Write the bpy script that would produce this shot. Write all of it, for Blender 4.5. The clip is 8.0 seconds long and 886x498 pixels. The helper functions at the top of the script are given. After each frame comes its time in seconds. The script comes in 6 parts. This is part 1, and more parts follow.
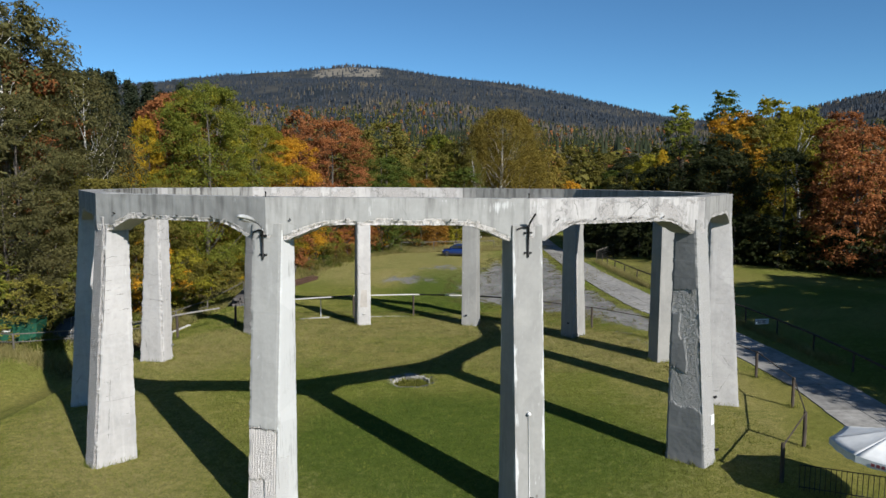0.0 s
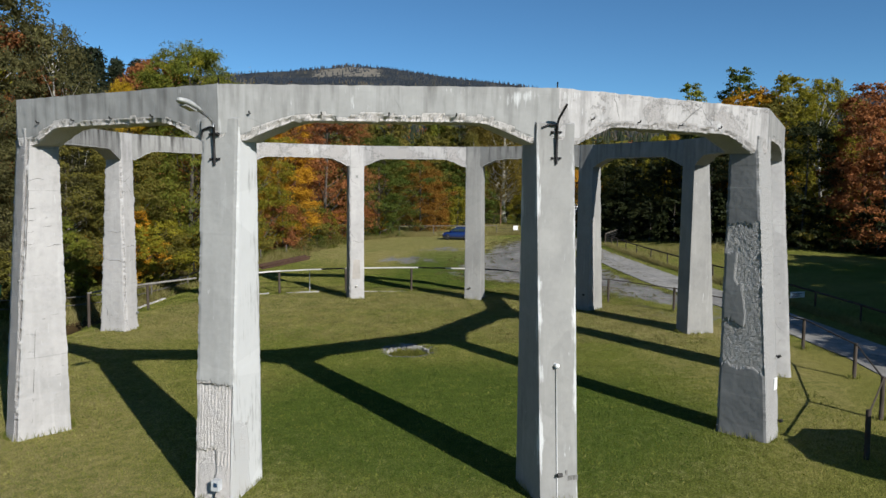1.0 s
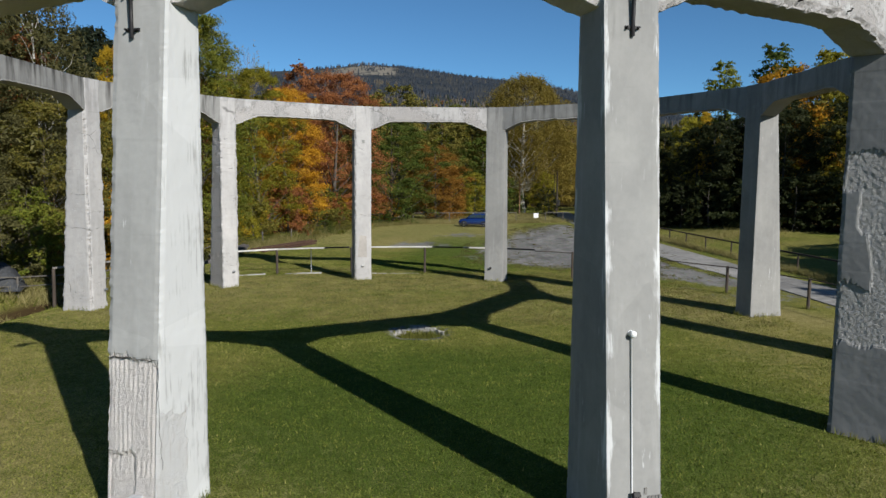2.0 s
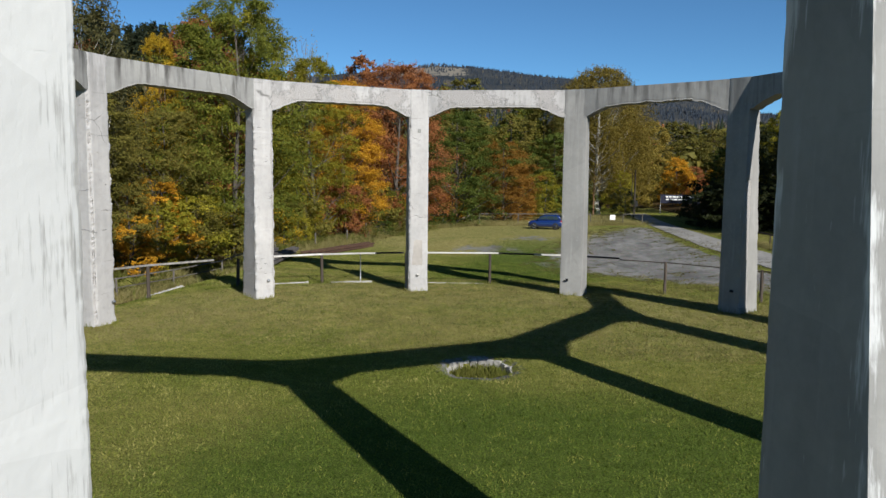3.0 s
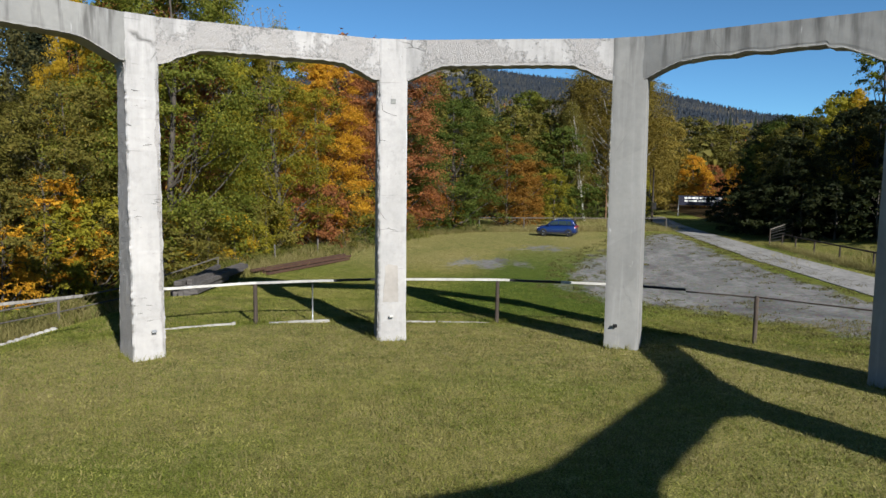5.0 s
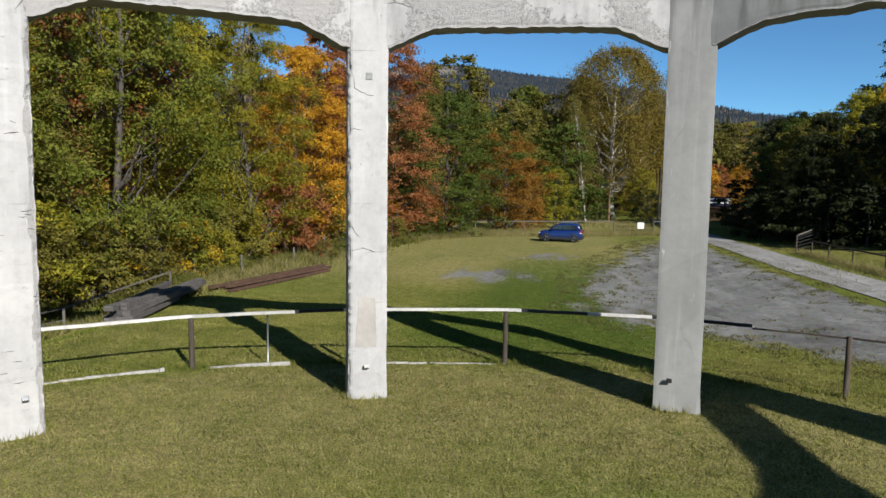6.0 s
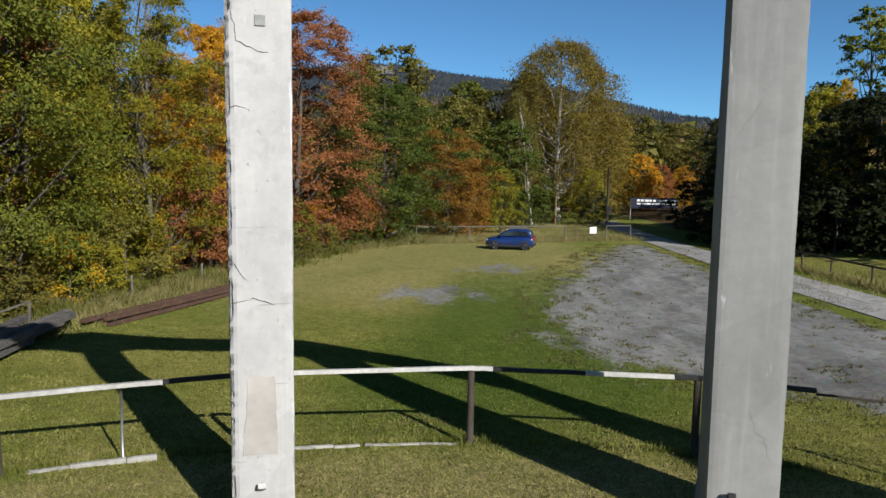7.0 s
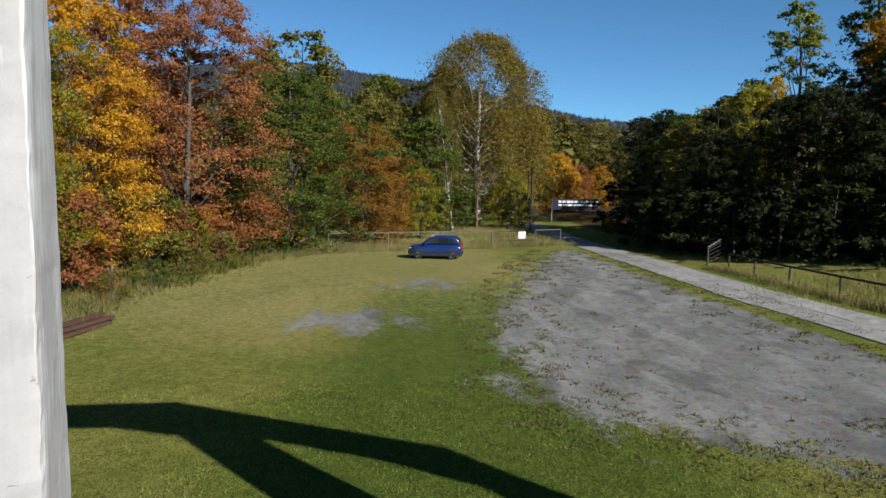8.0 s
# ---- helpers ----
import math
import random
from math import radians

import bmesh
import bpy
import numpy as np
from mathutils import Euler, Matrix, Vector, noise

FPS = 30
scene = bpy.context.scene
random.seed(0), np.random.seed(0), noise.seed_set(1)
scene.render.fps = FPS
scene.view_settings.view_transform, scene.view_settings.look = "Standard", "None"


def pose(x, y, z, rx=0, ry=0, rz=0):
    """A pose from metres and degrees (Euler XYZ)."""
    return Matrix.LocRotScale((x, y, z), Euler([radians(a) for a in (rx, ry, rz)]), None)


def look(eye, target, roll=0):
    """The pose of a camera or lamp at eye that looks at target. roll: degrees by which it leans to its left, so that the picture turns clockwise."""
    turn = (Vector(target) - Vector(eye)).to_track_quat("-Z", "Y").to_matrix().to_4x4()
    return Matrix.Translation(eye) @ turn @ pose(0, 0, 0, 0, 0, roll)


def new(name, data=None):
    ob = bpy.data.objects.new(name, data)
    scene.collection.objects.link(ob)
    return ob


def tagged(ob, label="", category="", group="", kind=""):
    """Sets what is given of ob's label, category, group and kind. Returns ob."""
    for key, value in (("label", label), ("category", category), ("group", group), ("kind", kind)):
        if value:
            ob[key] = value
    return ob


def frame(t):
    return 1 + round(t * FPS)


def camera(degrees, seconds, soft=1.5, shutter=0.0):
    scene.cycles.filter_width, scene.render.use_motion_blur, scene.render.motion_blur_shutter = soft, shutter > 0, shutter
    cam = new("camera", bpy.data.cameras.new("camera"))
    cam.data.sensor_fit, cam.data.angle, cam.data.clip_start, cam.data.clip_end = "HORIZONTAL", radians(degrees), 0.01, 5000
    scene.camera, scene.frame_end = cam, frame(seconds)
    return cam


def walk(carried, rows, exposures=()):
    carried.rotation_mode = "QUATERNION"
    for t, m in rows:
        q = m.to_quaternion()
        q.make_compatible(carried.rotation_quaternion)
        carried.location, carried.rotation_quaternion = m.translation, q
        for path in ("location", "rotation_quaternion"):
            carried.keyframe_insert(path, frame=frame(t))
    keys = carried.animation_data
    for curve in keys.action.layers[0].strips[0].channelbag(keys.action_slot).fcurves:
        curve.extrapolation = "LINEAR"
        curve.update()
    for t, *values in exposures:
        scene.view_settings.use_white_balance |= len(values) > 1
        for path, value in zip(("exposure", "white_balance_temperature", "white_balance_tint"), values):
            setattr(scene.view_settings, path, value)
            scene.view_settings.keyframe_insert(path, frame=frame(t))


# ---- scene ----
cam = camera(64.4, 8.0)
# the drone's path, on its own level frame, scaled and set upright
METRES, EYE, TILT, LEAN, TURN = 48.0, 10.56, -1.767, 0.056, 0.0
ROWS = [
    (0.0, 0.0, 0.0, 0.0, 0.03, -3.82, -0.43),
    (0.5, -0.0009, 0.0473, -0.0276, 0.0, -3.79, -0.5),
    (1.0, -0.0016, 0.0978, -0.0551, 0.01, -3.76, -0.58),
    (1.5, -0.0026, 0.151, -0.0804, 0.0, -3.78, -0.59),
    (2.0, -0.0035, 0.2079, -0.0918, 1.27, -3.87, -0.61),
    (2.2, -0.0041, 0.2335, -0.0922, 3.38, -3.84, -0.72),
    (3.3, -0.0083, 0.3660, -0.0933, 6.88, -3.93, -0.88),
    (3.5, -0.0099, 0.3885, -0.0931, 6.86, -3.95, -0.88),
    (4.0, -0.0147, 0.4484, -0.0923, 6.84, -3.94, -0.9),
    (4.5, -0.0203, 0.5098, -0.0911, 6.8, -3.91, -0.94),
    (4.7, -0.0228, 0.5365, -0.0907, 6.80, -3.87, -0.92),
    (5.8, -0.0398, 0.6797, -0.0843, 6.10, -3.91, -1.02),
    (6.0, -0.0425, 0.7043, -0.0832, 6.08, -3.95, -1.02),
    (6.5, -0.05, 0.7704, -0.0797, 4.49, -3.92, -0.99),
    (7.0, -0.0575, 0.838, -0.0763, 0.96, -3.88, -0.87),
    (7.5, -0.0648, 0.9062, -0.0737, -2.17, -3.82, -0.74),
    (8.0, -0.07, 0.9749, -0.0713, -6.38, -3.77, -0.61),
]
walk(cam, [(t, pose(0, 0, EYE, TILT, LEAN, TURN) @ pose(METRES * x, METRES * y, METRES * z, 90 + pitch, roll, yaw)) for t, x, y, z, yaw, pitch, roll in ROWS],
     exposures=[(0.0, 0.68, 6300, 8), (1.0, 0.54, 6300, 8), (1.5, 0.48, 6300, 8), (2.0, 0.46, 6300, 8), (3.5, 0.70, 6300, 8), (4.5, 0.76, 6300, 8), (6.5, 0.73, 6300, 8), (7.5, 0.67, 6300, 8), (8.0, 0.75, 6300, 8)])

# ---- world, sun, exposure ----
SUN_AZ, SUN_EL = radians(143.8), radians(30.4)
SUN = Vector((math.sin(SUN_AZ) * math.cos(SUN_EL), math.cos(SUN_AZ) * math.cos(SUN_EL), math.sin(SUN_EL)))
world = bpy.data.worlds.new("sky")
scene.world = world
world.use_nodes = True
wn = world.node_tree
sky = wn.nodes.new("ShaderNodeTexSky")
sky.sky_type, sky.sun_disc = "NISHITA", False
sky.sun_elevation, sky.sun_rotation = SUN_EL, SUN_AZ
sky.altitude, sky.air_density, sky.dust_density, sky.ozone_density = 1500, 0.75, 0.0, 2.2
tint = wn.nodes.new("ShaderNodeMix")
tint.data_type, tint.blend_type = "RGBA", "MULTIPLY"
tint.inputs[0].default_value = 1.0
tint.inputs[7].default_value = (0.62, 0.94, 1.06, 1)
wn.links.new(sky.outputs[0], tint.inputs[6])
wn.links.new(tint.outputs[2], wn.nodes["Background"].inputs[0])
wn.nodes["Background"].inputs[1].default_value = 0.068
sun = new("sun", bpy.data.lights.new("sun", "SUN"))
sun.data.energy, sun.data.angle, sun.data.color = 5.0, radians(0.5), (1.0, 0.955, 0.89)
sun.matrix_world = look(SUN * 80, (0, 0, 0))

# ---- materials ----


class Mat:
    """A small builder for node materials."""

    def __init__(self, name):
        self.mat = bpy.data.materials.new(name)
        self.mat.use_nodes = True
        self.t = self.mat.node_tree
        self.bsdf = self.t.nodes["Principled BSDF"]
        self.out = self.t.nodes["Material Output"]

    def node(self, kind, **inputs):
        n = self.t.nodes.new("ShaderNode" + kind)
        for key, value in inputs.items():
            self.put(n.inputs[key.replace("_", " ")], value)
        return n

    def put(self, socket, value):
        if isinstance(value, bpy.types.NodeSocket):
            self.t.links.new(value, socket)
        elif isinstance(value, tuple) and len(value) == 3 and socket.type == "RGBA":
            socket.default_value = (*value, 1)
        else:
            socket.default_value = value

    def coords(self, kind="Object"):
        return self.node("TexCoord").outputs[kind]

    def world_coords(self):
        return self.node("NewGeometry").outputs["Position"]

    def scaled(self, vec, x, y, z):
        n = self.node("Mapping", Vector=vec)
        n.inputs["Scale"].default_value = (x, y, z)
        return n.outputs[0]

    def noise(self, vec, scale, detail=4.0, rough=0.55, lac=2.0):
        return self.node("TexNoise", Vector=vec, Scale=scale, Detail=detail, Roughness=rough, Lacunarity=lac).outputs[0]

    def ramp(self, fac, *stops):
        n = self.node("ValToRGB", Fac=fac)
        el = n.color_ramp.elements
        while len(el) < len(stops):
            el.new(0.5)
        for e, (p, c) in zip(el, stops):
            e.position = p
            e.color = (c, c, c, 1) if isinstance(c, (int, float)) else (*c, 1)
        return n.outputs[0]

    def mix(self, fac, a, b, blend="MIX"):
        n = self.node("Mix")
        n.data_type, n.blend_type = "RGBA", blend
        self.put(n.inputs[0], fac)
        self.put(n.inputs[6], a)
        self.put(n.inputs[7], b)
        return n.outputs[2]

    def math(self, op, a, b=0.5, clamp=False):
        n = self.node("Math")
        n.operation, n.use_clamp = op, clamp
        self.put(n.inputs[0], a)
        self.put(n.inputs[1], b)
        return n.outputs[0]

    def attr(self, name):
        n = self.node("Attribute")
        n.attribute_name = name
        return n.outputs["Fac"]

    def bump(self, height, strength=0.4, distance=0.02, normal=None):
        n = self.node("Bump", Height=height, Strength=strength, Distance=distance)
        if normal:
            self.put(n.inputs["Normal"], normal)
        return n.outputs[0]

    def done(self, color, rough=0.85, normal=None, metal=0.0, spec=0.3):
        b = self.bsdf
        self.put(b.inputs["Base Color"], color)
        self.put(b.inputs["Roughness"], rough)
        self.put(b.inputs["Metallic"], metal)
        self.put(b.inputs["Specular IOR Level"], spec)
        if normal:
            self.put(b.inputs["Normal"], normal)
        return self.mat


def concrete(name, plaster, dull, bare, streak, cracks=0.2):
    """Weathered plastered concrete; the attribute 'bare' tells where the plaster has come off."""
    m = Mat(name)
    p = m.world_coords()
    cloud = m.ramp(m.noise(p, 0.55, 5, 0.6), (0.35, 0.0), (0.68, 1.0))
    base = m.mix(cloud, plaster, dull)
    # faint shuttering-board joints
    zc = m.node("SeparateXYZ", Vector=p).outputs["Z"]
    lift = m.math("ADD", zc, m.math("MULTIPLY", m.noise(p, 0.8, 2), 0.12))
    joint = m.ramp(m.math("PINGPONG", lift, 0.62), (0.0, 1.0), (0.018, 0.0))
    joint = m.math("MULTIPLY", joint, m.ramp(m.noise(p, 1.4, 3), (0.52, 0.0), (0.62, 1.0)))
    base = m.mix(m.math("MULTIPLY", joint, 0.5 * cracks), base, (0.096, 0.092, 0.088))
    mottled = m.ramp(m.noise(p, 7.0, 6, 0.65), (0.3, 0.94), (0.7, 1.03))
    base = m.mix(1.0, base, mottled, "MULTIPLY")
    # grey blotches and small pits
    blotch = m.ramp(m.noise(p, 2.6, 5, 0.7), (0.52, 0.0), (0.70, 1.0))
    base = m.mix(m.math("MULTIPLY", blotch, 0.1 + 0.35 * cracks), base, tuple(0.72 * c for c in dull))
    pits = m.ramp(m.noise(p, 16.0, 3, 0.6), (0.70, 0.0), (0.76, 1.0))
    base = m.mix(m.math("MULTIPLY", pits, 0.5 * cracks), base, (0.12, 0.11, 0.10))
    # lime runs and rain streaks, long in z
    runs = m.ramp(m.noise(m.scaled(p, 3.4, 3.4, 0.22), 1.6, 3, 0.55), (0.58, 0.0), (0.72, 1.0))
    base = m.mix(m.math("MULTIPLY", runs, 0.12 + 0.2 * cracks), base, streak)
    dirt = m.ramp(m.noise(m.scaled(p, 2.6, 2.6, 0.3), 1.1, 4, 0.6), (0.47, 0.0), (0.66, 1.0))
    soot = m.math("MULTIPLY", dirt, m.attr("weather"))
    base = m.mix(m.math("MULTIPLY", soot, 0.8, True), base, (0.068, 0.064, 0.060))
    # hairline cracks
    crack = m.node("TexVoronoi", Vector=m.mix(0.25, p, m.noise(p, 1.3, 3)), Scale=0.55)
    crack.feature = "DISTANCE_TO_EDGE"
    line = m.ramp(crack.outputs["Distance"], (0.0, 1.0), (0.007, 0.0))
    some = m.ramp(m.noise(p, 0.6, 2), (0.57, 0.0), (0.64, 1.0))
    line = m.math("MULTIPLY", line, some)
    base = m.mix(m.math("MULTIPLY", line, cracks), base, (0.064, 0.060, 0.056))
    grit = m.math("ADD", m.math("MULTIPLY", m.noise(p, 17.0, 6, 0.8), 0.55), m.math("MULTIPLY", m.noise(p, 58.0, 4, 0.8), 0.45))
    raw = m.mix(m.ramp(grit, (0.36, 0.0), (0.64, 1.0)), tuple(c * 0.78 for c in bare), bare)
    edge = m.math("ADD", m.attr("bare"), m.math("MULTIPLY", m.math("SUBTRACT", m.noise(p, 7.0, 5, 0.65), 0.5), 0.9))
    off = m.ramp(edge, (0.47, 0.0), (0.53, 1.0))
    rim = m.ramp(edge, (0.40, 0.0), (0.47, 1.0), (0.53, 0.0))
    color = m.mix(off, base, raw)
    color = m.mix(m.math("MULTIPLY", rim, 0.45), color, (0.072, 0.068, 0.064))
    chip = m.math("MULTIPLY", m.ramp(m.noise(m.scaled(p, 5, 5, 8), 1.0, 5, 0.75), (0.65, 0.0), (0.69, 1.0)), cracks)
    color = m.mix(m.math("MULTIPLY", chip, 0.45), color, (0.150, 0.140, 0.130))
    # lime washed down the corners in broken streaks, and small single drips
    strand = m.noise(m.scaled(p, 16, 16, 1.1), 1.0, 4, 0.7)
    patch = m.noise(p, 1.1, 3, 0.6)
    lime = m.math("ADD", m.attr("lime"), m.math("ADD", m.math("MULTIPLY", m.math("SUBTRACT", strand, 0.5), 1.7), m.math("MULTIPLY", m.math("SUBTRACT", patch, 0.5), 1.5)))
    color = m.mix(m.math("MULTIPLY", m.ramp(lime, (0.62, 0.0), (0.95, 1.0)), 0.75), color, (0.540, 0.540, 0.536))
    drip = m.math("MULTIPLY", m.ramp(m.noise(m.scaled(p, 11, 11, 1.6), 1.0, 3, 0.6), (0.66, 0.0), (0.72, 1.0)), m.ramp(patch, (0.48, 0.0), (0.60, 1.0)))
    color = m.mix(m.math("MULTIPLY", drip, 0.6), color, (0.500, 0.500, 0.496))
    # repairs trowelled on in slightly different greys
    tone = m.node("TexVoronoi", Vector=m.mix(0.12, p, m.noise(p, 0.9, 3)), Scale=0.42).outputs["Color"]
    tone = m.ramp(m.node("SeparateColor", Color=tone).outputs[0], (0.0, 0.94), (1.0, 1.05))
    color = m.mix(1.0, color, tone, "MULTIPLY")
    h = m.math("ADD", m.math("MULTIPLY", m.noise(p, 45.0, 5, 0.7), 0.16), m.math("MULTIPLY", m.noise(p, 5.0, 4), 0.16))
    h = m.math("ADD", h, m.math("MULTIPLY", off, m.math("SUBTRACT", m.math("MULTIPLY", grit, 6.5), 1.8)))
    h = m.math("SUBTRACT", h, m.math("MULTIPLY", m.math("ADD", line, chip), cracks))
    return m.done(color, 0.9, m.bump(h, 0.6, 0.018), spec=0.2)


CONCRETE_WHITE = concrete("white_rendered_concrete", (0.395, 0.378, 0.367), (0.318, 0.308, 0.301), (0.375, 0.354, 0.341), (0.450, 0.438, 0.428), 0.8)
CONCRETE_GREY = concrete("grey_rendered_concrete", (0.262, 0.256, 0.242), (0.208, 0.204, 0.196), (0.345, 0.330, 0.315), (0.450, 0.448, 0.440))
CONCRETE_DARK = concrete("dark_patched_concrete", (0.210, 0.208, 0.204), (0.160, 0.160, 0.160), (0.330, 0.322, 0.312), (0.370, 0.368, 0.362))
CONCRETE_BLUE = concrete("pale_grey_concrete", (0.310, 0.306, 0.294), (0.262, 0.258, 0.248), (0.520, 0.485, 0.460), (0.465, 0.468, 0.462))


def ground_material():
    m = Mat("meadow_and_gravel")
    p = m.world_coords()
    big = m.noise(p, 0.09, 4, 0.6)
    mid = m.noise(p, 0.8, 6, 0.7)
    tuft = m.noise(p, 3.2, 5, 0.75)
    fine = m.noise(p, 22.0, 5, 0.8)
    grass = m.mix(m.ramp(big, (0.40, 0.0), (0.60, 1.0)), (0.094, 0.113, 0.017), (0.160, 0.148, 0.038))
    grass = m.mix(m.ramp(m.math("ADD", m.attr("lush"), m.math("MULTIPLY", m.math("SUBTRACT", mid, 0.5), 0.6)), (0.2, 0.0), (0.8, 1.0)), grass, (0.060, 0.086, 0.013))
    dry = m.math("ADD", m.attr("dry"), m.math("ADD", m.math("MULTIPLY", m.math("SUBTRACT", mid, 0.5), 0.8), m.math("MULTIPLY", m.math("SUBTRACT", tuft, 0.5), 0.8)), True)
    grass = m.mix(m.math("MULTIPLY", m.ramp(dry, (0.25, 0.0), (0.85, 1.0)), 0.85), grass, (0.225, 0.186, 0.078))
    grass = m.mix(1.0, grass, m.ramp(tuft, (0.30, 0.72), (0.70, 1.28)), "MULTIPLY")
    grass = m.mix(1.0, grass, m.ramp(fine, (0.37, 0.20), (0.63, 1.90)), "MULTIPLY")
    straw = m.math("MULTIPLY", m.ramp(m.noise(p, 42.0, 4, 0.75), (0.52, 0.0), (0.66, 0.85)), m.ramp(m.math("ADD", dry, m.math("MULTIPLY", tuft, 0.5)), (0.15, 0.15), (0.75, 1.0)))
    grass = m.mix(straw, grass, (0.360, 0.310, 0.150))
    # scattered dark clods, broad leaves and worn spots
    clod = m.math("MULTIPLY", m.ramp(m.noise(p, 6.5, 3, 0.6), (0.66, 0.0), (0.72, 1.0)), 0.6)
    grass = m.mix(clod, grass, (0.034, 0.042, 0.012))
    # gravel: pale dusty patches, damp dark ones, small stones
    stone = m.node("TexVoronoi", Vector=p, Scale=11.0).outputs["Color"]
    cloud = m.noise(m.scaled(p, 1, 0.45, 1), 0.35, 6, 0.65)
    gravel = m.mix(m.ramp(cloud, (0.34, 0.0), (0.56, 1.0)), (0.088, 0.085, 0.078), (0.160, 0.154, 0.142))
    pale = m.ramp(m.noise(m.scaled(p, 1, 0.4, 1), 0.8, 5, 0.7), (0.47, 0.0), (0.62, 1.0))
    gravel = m.mix(m.math("MULTIPLY", pale, 0.5), gravel, (0.280, 0.272, 0.254))
    damp = m.ramp(m.noise(m.scaled(p, 0.8, 0.5, 1), 0.42, 4, 0.6), (0.53, 0.0), (0.63, 1.0))
    gravel = m.mix(m.math("MULTIPLY", damp, 0.75), gravel, (0.056, 0.054, 0.048))
    moss = m.ramp(m.noise(m.scaled(p, 1.0, 0.7, 1), 2.6, 5, 0.75), (0.56, 0.0), (0.64, 1.0))
    gravel = m.mix(m.math("MULTIPLY", moss, 0.85), gravel, (0.062, 0.058, 0.030))
    gravel = m.mix(0.22, gravel, m.mix(0.8, stone, (0.176, 0.168, 0.160)))
    gravel = m.mix(1.0, gravel, m.ramp(m.noise(p, 2.4, 5, 0.75), (0.3, 0.80), (0.7, 1.15)), "MULTIPLY")
    gravel = m.mix(1.0, gravel, m.ramp(fine, (0.3, 0.66), (0.7, 1.30)), "MULTIPLY")
    g = m.math("ADD", m.attr("gravel"), m.math("ADD", m.math("MULTIPLY", m.math("SUBTRACT", m.noise(m.scaled(p, 1, 0.55, 1), 0.7, 6, 0.75), 0.5), 2.1),
                                               m.math("MULTIPLY", m.math("SUBTRACT", m.noise(p, 5.0, 4, 0.7), 0.5), 0.9)))
    g = m.ramp(g, (0.40, 0.0), (0.66, 1.0))
    soil = m.ramp(m.attr("forest"), (0.3, 0.0), (0.7, 1.0))
    grass = m.mix(soil, grass, m.mix(mid, (0.040, 0.028, 0.013), (0.088, 0.056, 0.024)))
    # far slopes: dark tone pulled towards blue, haze put into the ground colour
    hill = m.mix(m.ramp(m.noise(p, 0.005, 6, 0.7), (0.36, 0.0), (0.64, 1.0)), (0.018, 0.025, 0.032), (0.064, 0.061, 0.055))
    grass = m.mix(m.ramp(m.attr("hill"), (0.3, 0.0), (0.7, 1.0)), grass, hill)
    cut = m.math("ADD", m.attr("clearing"), m.math("MULTIPLY", m.math("SUBTRACT", m.noise(p, 0.022, 5, 0.7), 0.5), 2.2))
    grass = m.mix(m.ramp(cut, (0.45, 0.0), (0.6, 1.0)), grass, (0.165, 0.148, 0.122))
    color = m.mix(g, grass, gravel)
    h = m.math("ADD", m.math("MULTIPLY", m.noise(p, 30.0, 5, 0.85), 1.3), m.math("ADD", m.math("MULTIPLY", mid, 0.5), m.math("MULTIPLY", tuft, 0.6)))
    h = m.math("MULTIPLY", h, m.ramp(g, (0.0, 1.0), (1.0, 0.3)))
    return m.done(color, 0.95, m.bump(h, 0.6, 0.08), spec=0.03)


def simple(name, a, b, scale=8.0, rough=0.8, bump=0.3, dist=0.01, metal=0.0, stretch=(1, 1, 1), spec=0.3):
    """Two tones mixed by noise at two scales, with fine relief."""
    m = Mat(name)
    p = m.scaled(m.coords(), *stretch)
    n1, n2 = m.noise(p, scale, 5, 0.65), m.noise(p, scale * 0.15, 3)
    c = m.mix(m.ramp(n1, (0.3, 0.0), (0.7, 1.0)), a, b)
    c = m.mix(1.0, c, m.ramp(n2, (0.3, 0.8), (0.7, 1.15)), "MULTIPLY")
    rnd = m.node("ObjectInfo").outputs["Random"]
    c = m.mix(1.0, c, m.ramp(rnd, (0.0, 0.85), (1.0, 1.12)), "MULTIPLY")
    return m.done(c, rough, m.bump(n1, bump, dist), metal, spec)


GROUND = ground_material()
CRACK = simple("dark_crack", (0.030, 0.027, 0.024), (0.085, 0.078, 0.070), 14, 0.95, 0.3)
ROAD = simple("road_concrete", (0.150, 0.143, 0.132), (0.290, 0.277, 0.258), 2.2, 0.9, 0.3, 0.01)
WOOD_DARK = simple("creosoted_wood", (0.028, 0.021, 0.016), (0.068, 0.052, 0.040), 14, 0.85, 0.5, 0.01, 0, (1, 1, 0.15))
WOOD_GREY = simple("weathered_wood", (0.120, 0.108, 0.096), (0.264, 0.248, 0.224), 12, 0.85, 0.5, 0.01, 0, (1, 1, 0.2))
WOOD_OLD = simple("old_grey_rail", (0.056, 0.048, 0.040), (0.136, 0.124, 0.108), 12, 0.9, 0.5, 0.01, 0, (1, 1, 0.2))
WOOD_BLACK = simple("old_sleeper_wood", (0.046, 0.040, 0.038), (0.128, 0.116, 0.108), 10, 0.8, 0.5, 0.015, 0, (0.15, 1, 1))
WOOD_BROWN = simple("rusty_brown_wood", (0.048, 0.024, 0.016), (0.112, 0.060, 0.040), 9, 0.8, 0.5, 0.015, 0, (0.15, 1, 1))
PAINT_WHITE = simple("flaking_white_paint", (0.336, 0.320, 0.296), (0.496, 0.480, 0.448), 9, 0.7, 0.3)
PAINT_BLACK = simple("black_paint", (0.010, 0.010, 0.010), (0.024, 0.024, 0.024), 9, 0.6, 0.3)
KERB = simple("kerb_stone", (0.208, 0.196, 0.176), (0.400, 0.384, 0.352), 5, 0.9, 0.7)
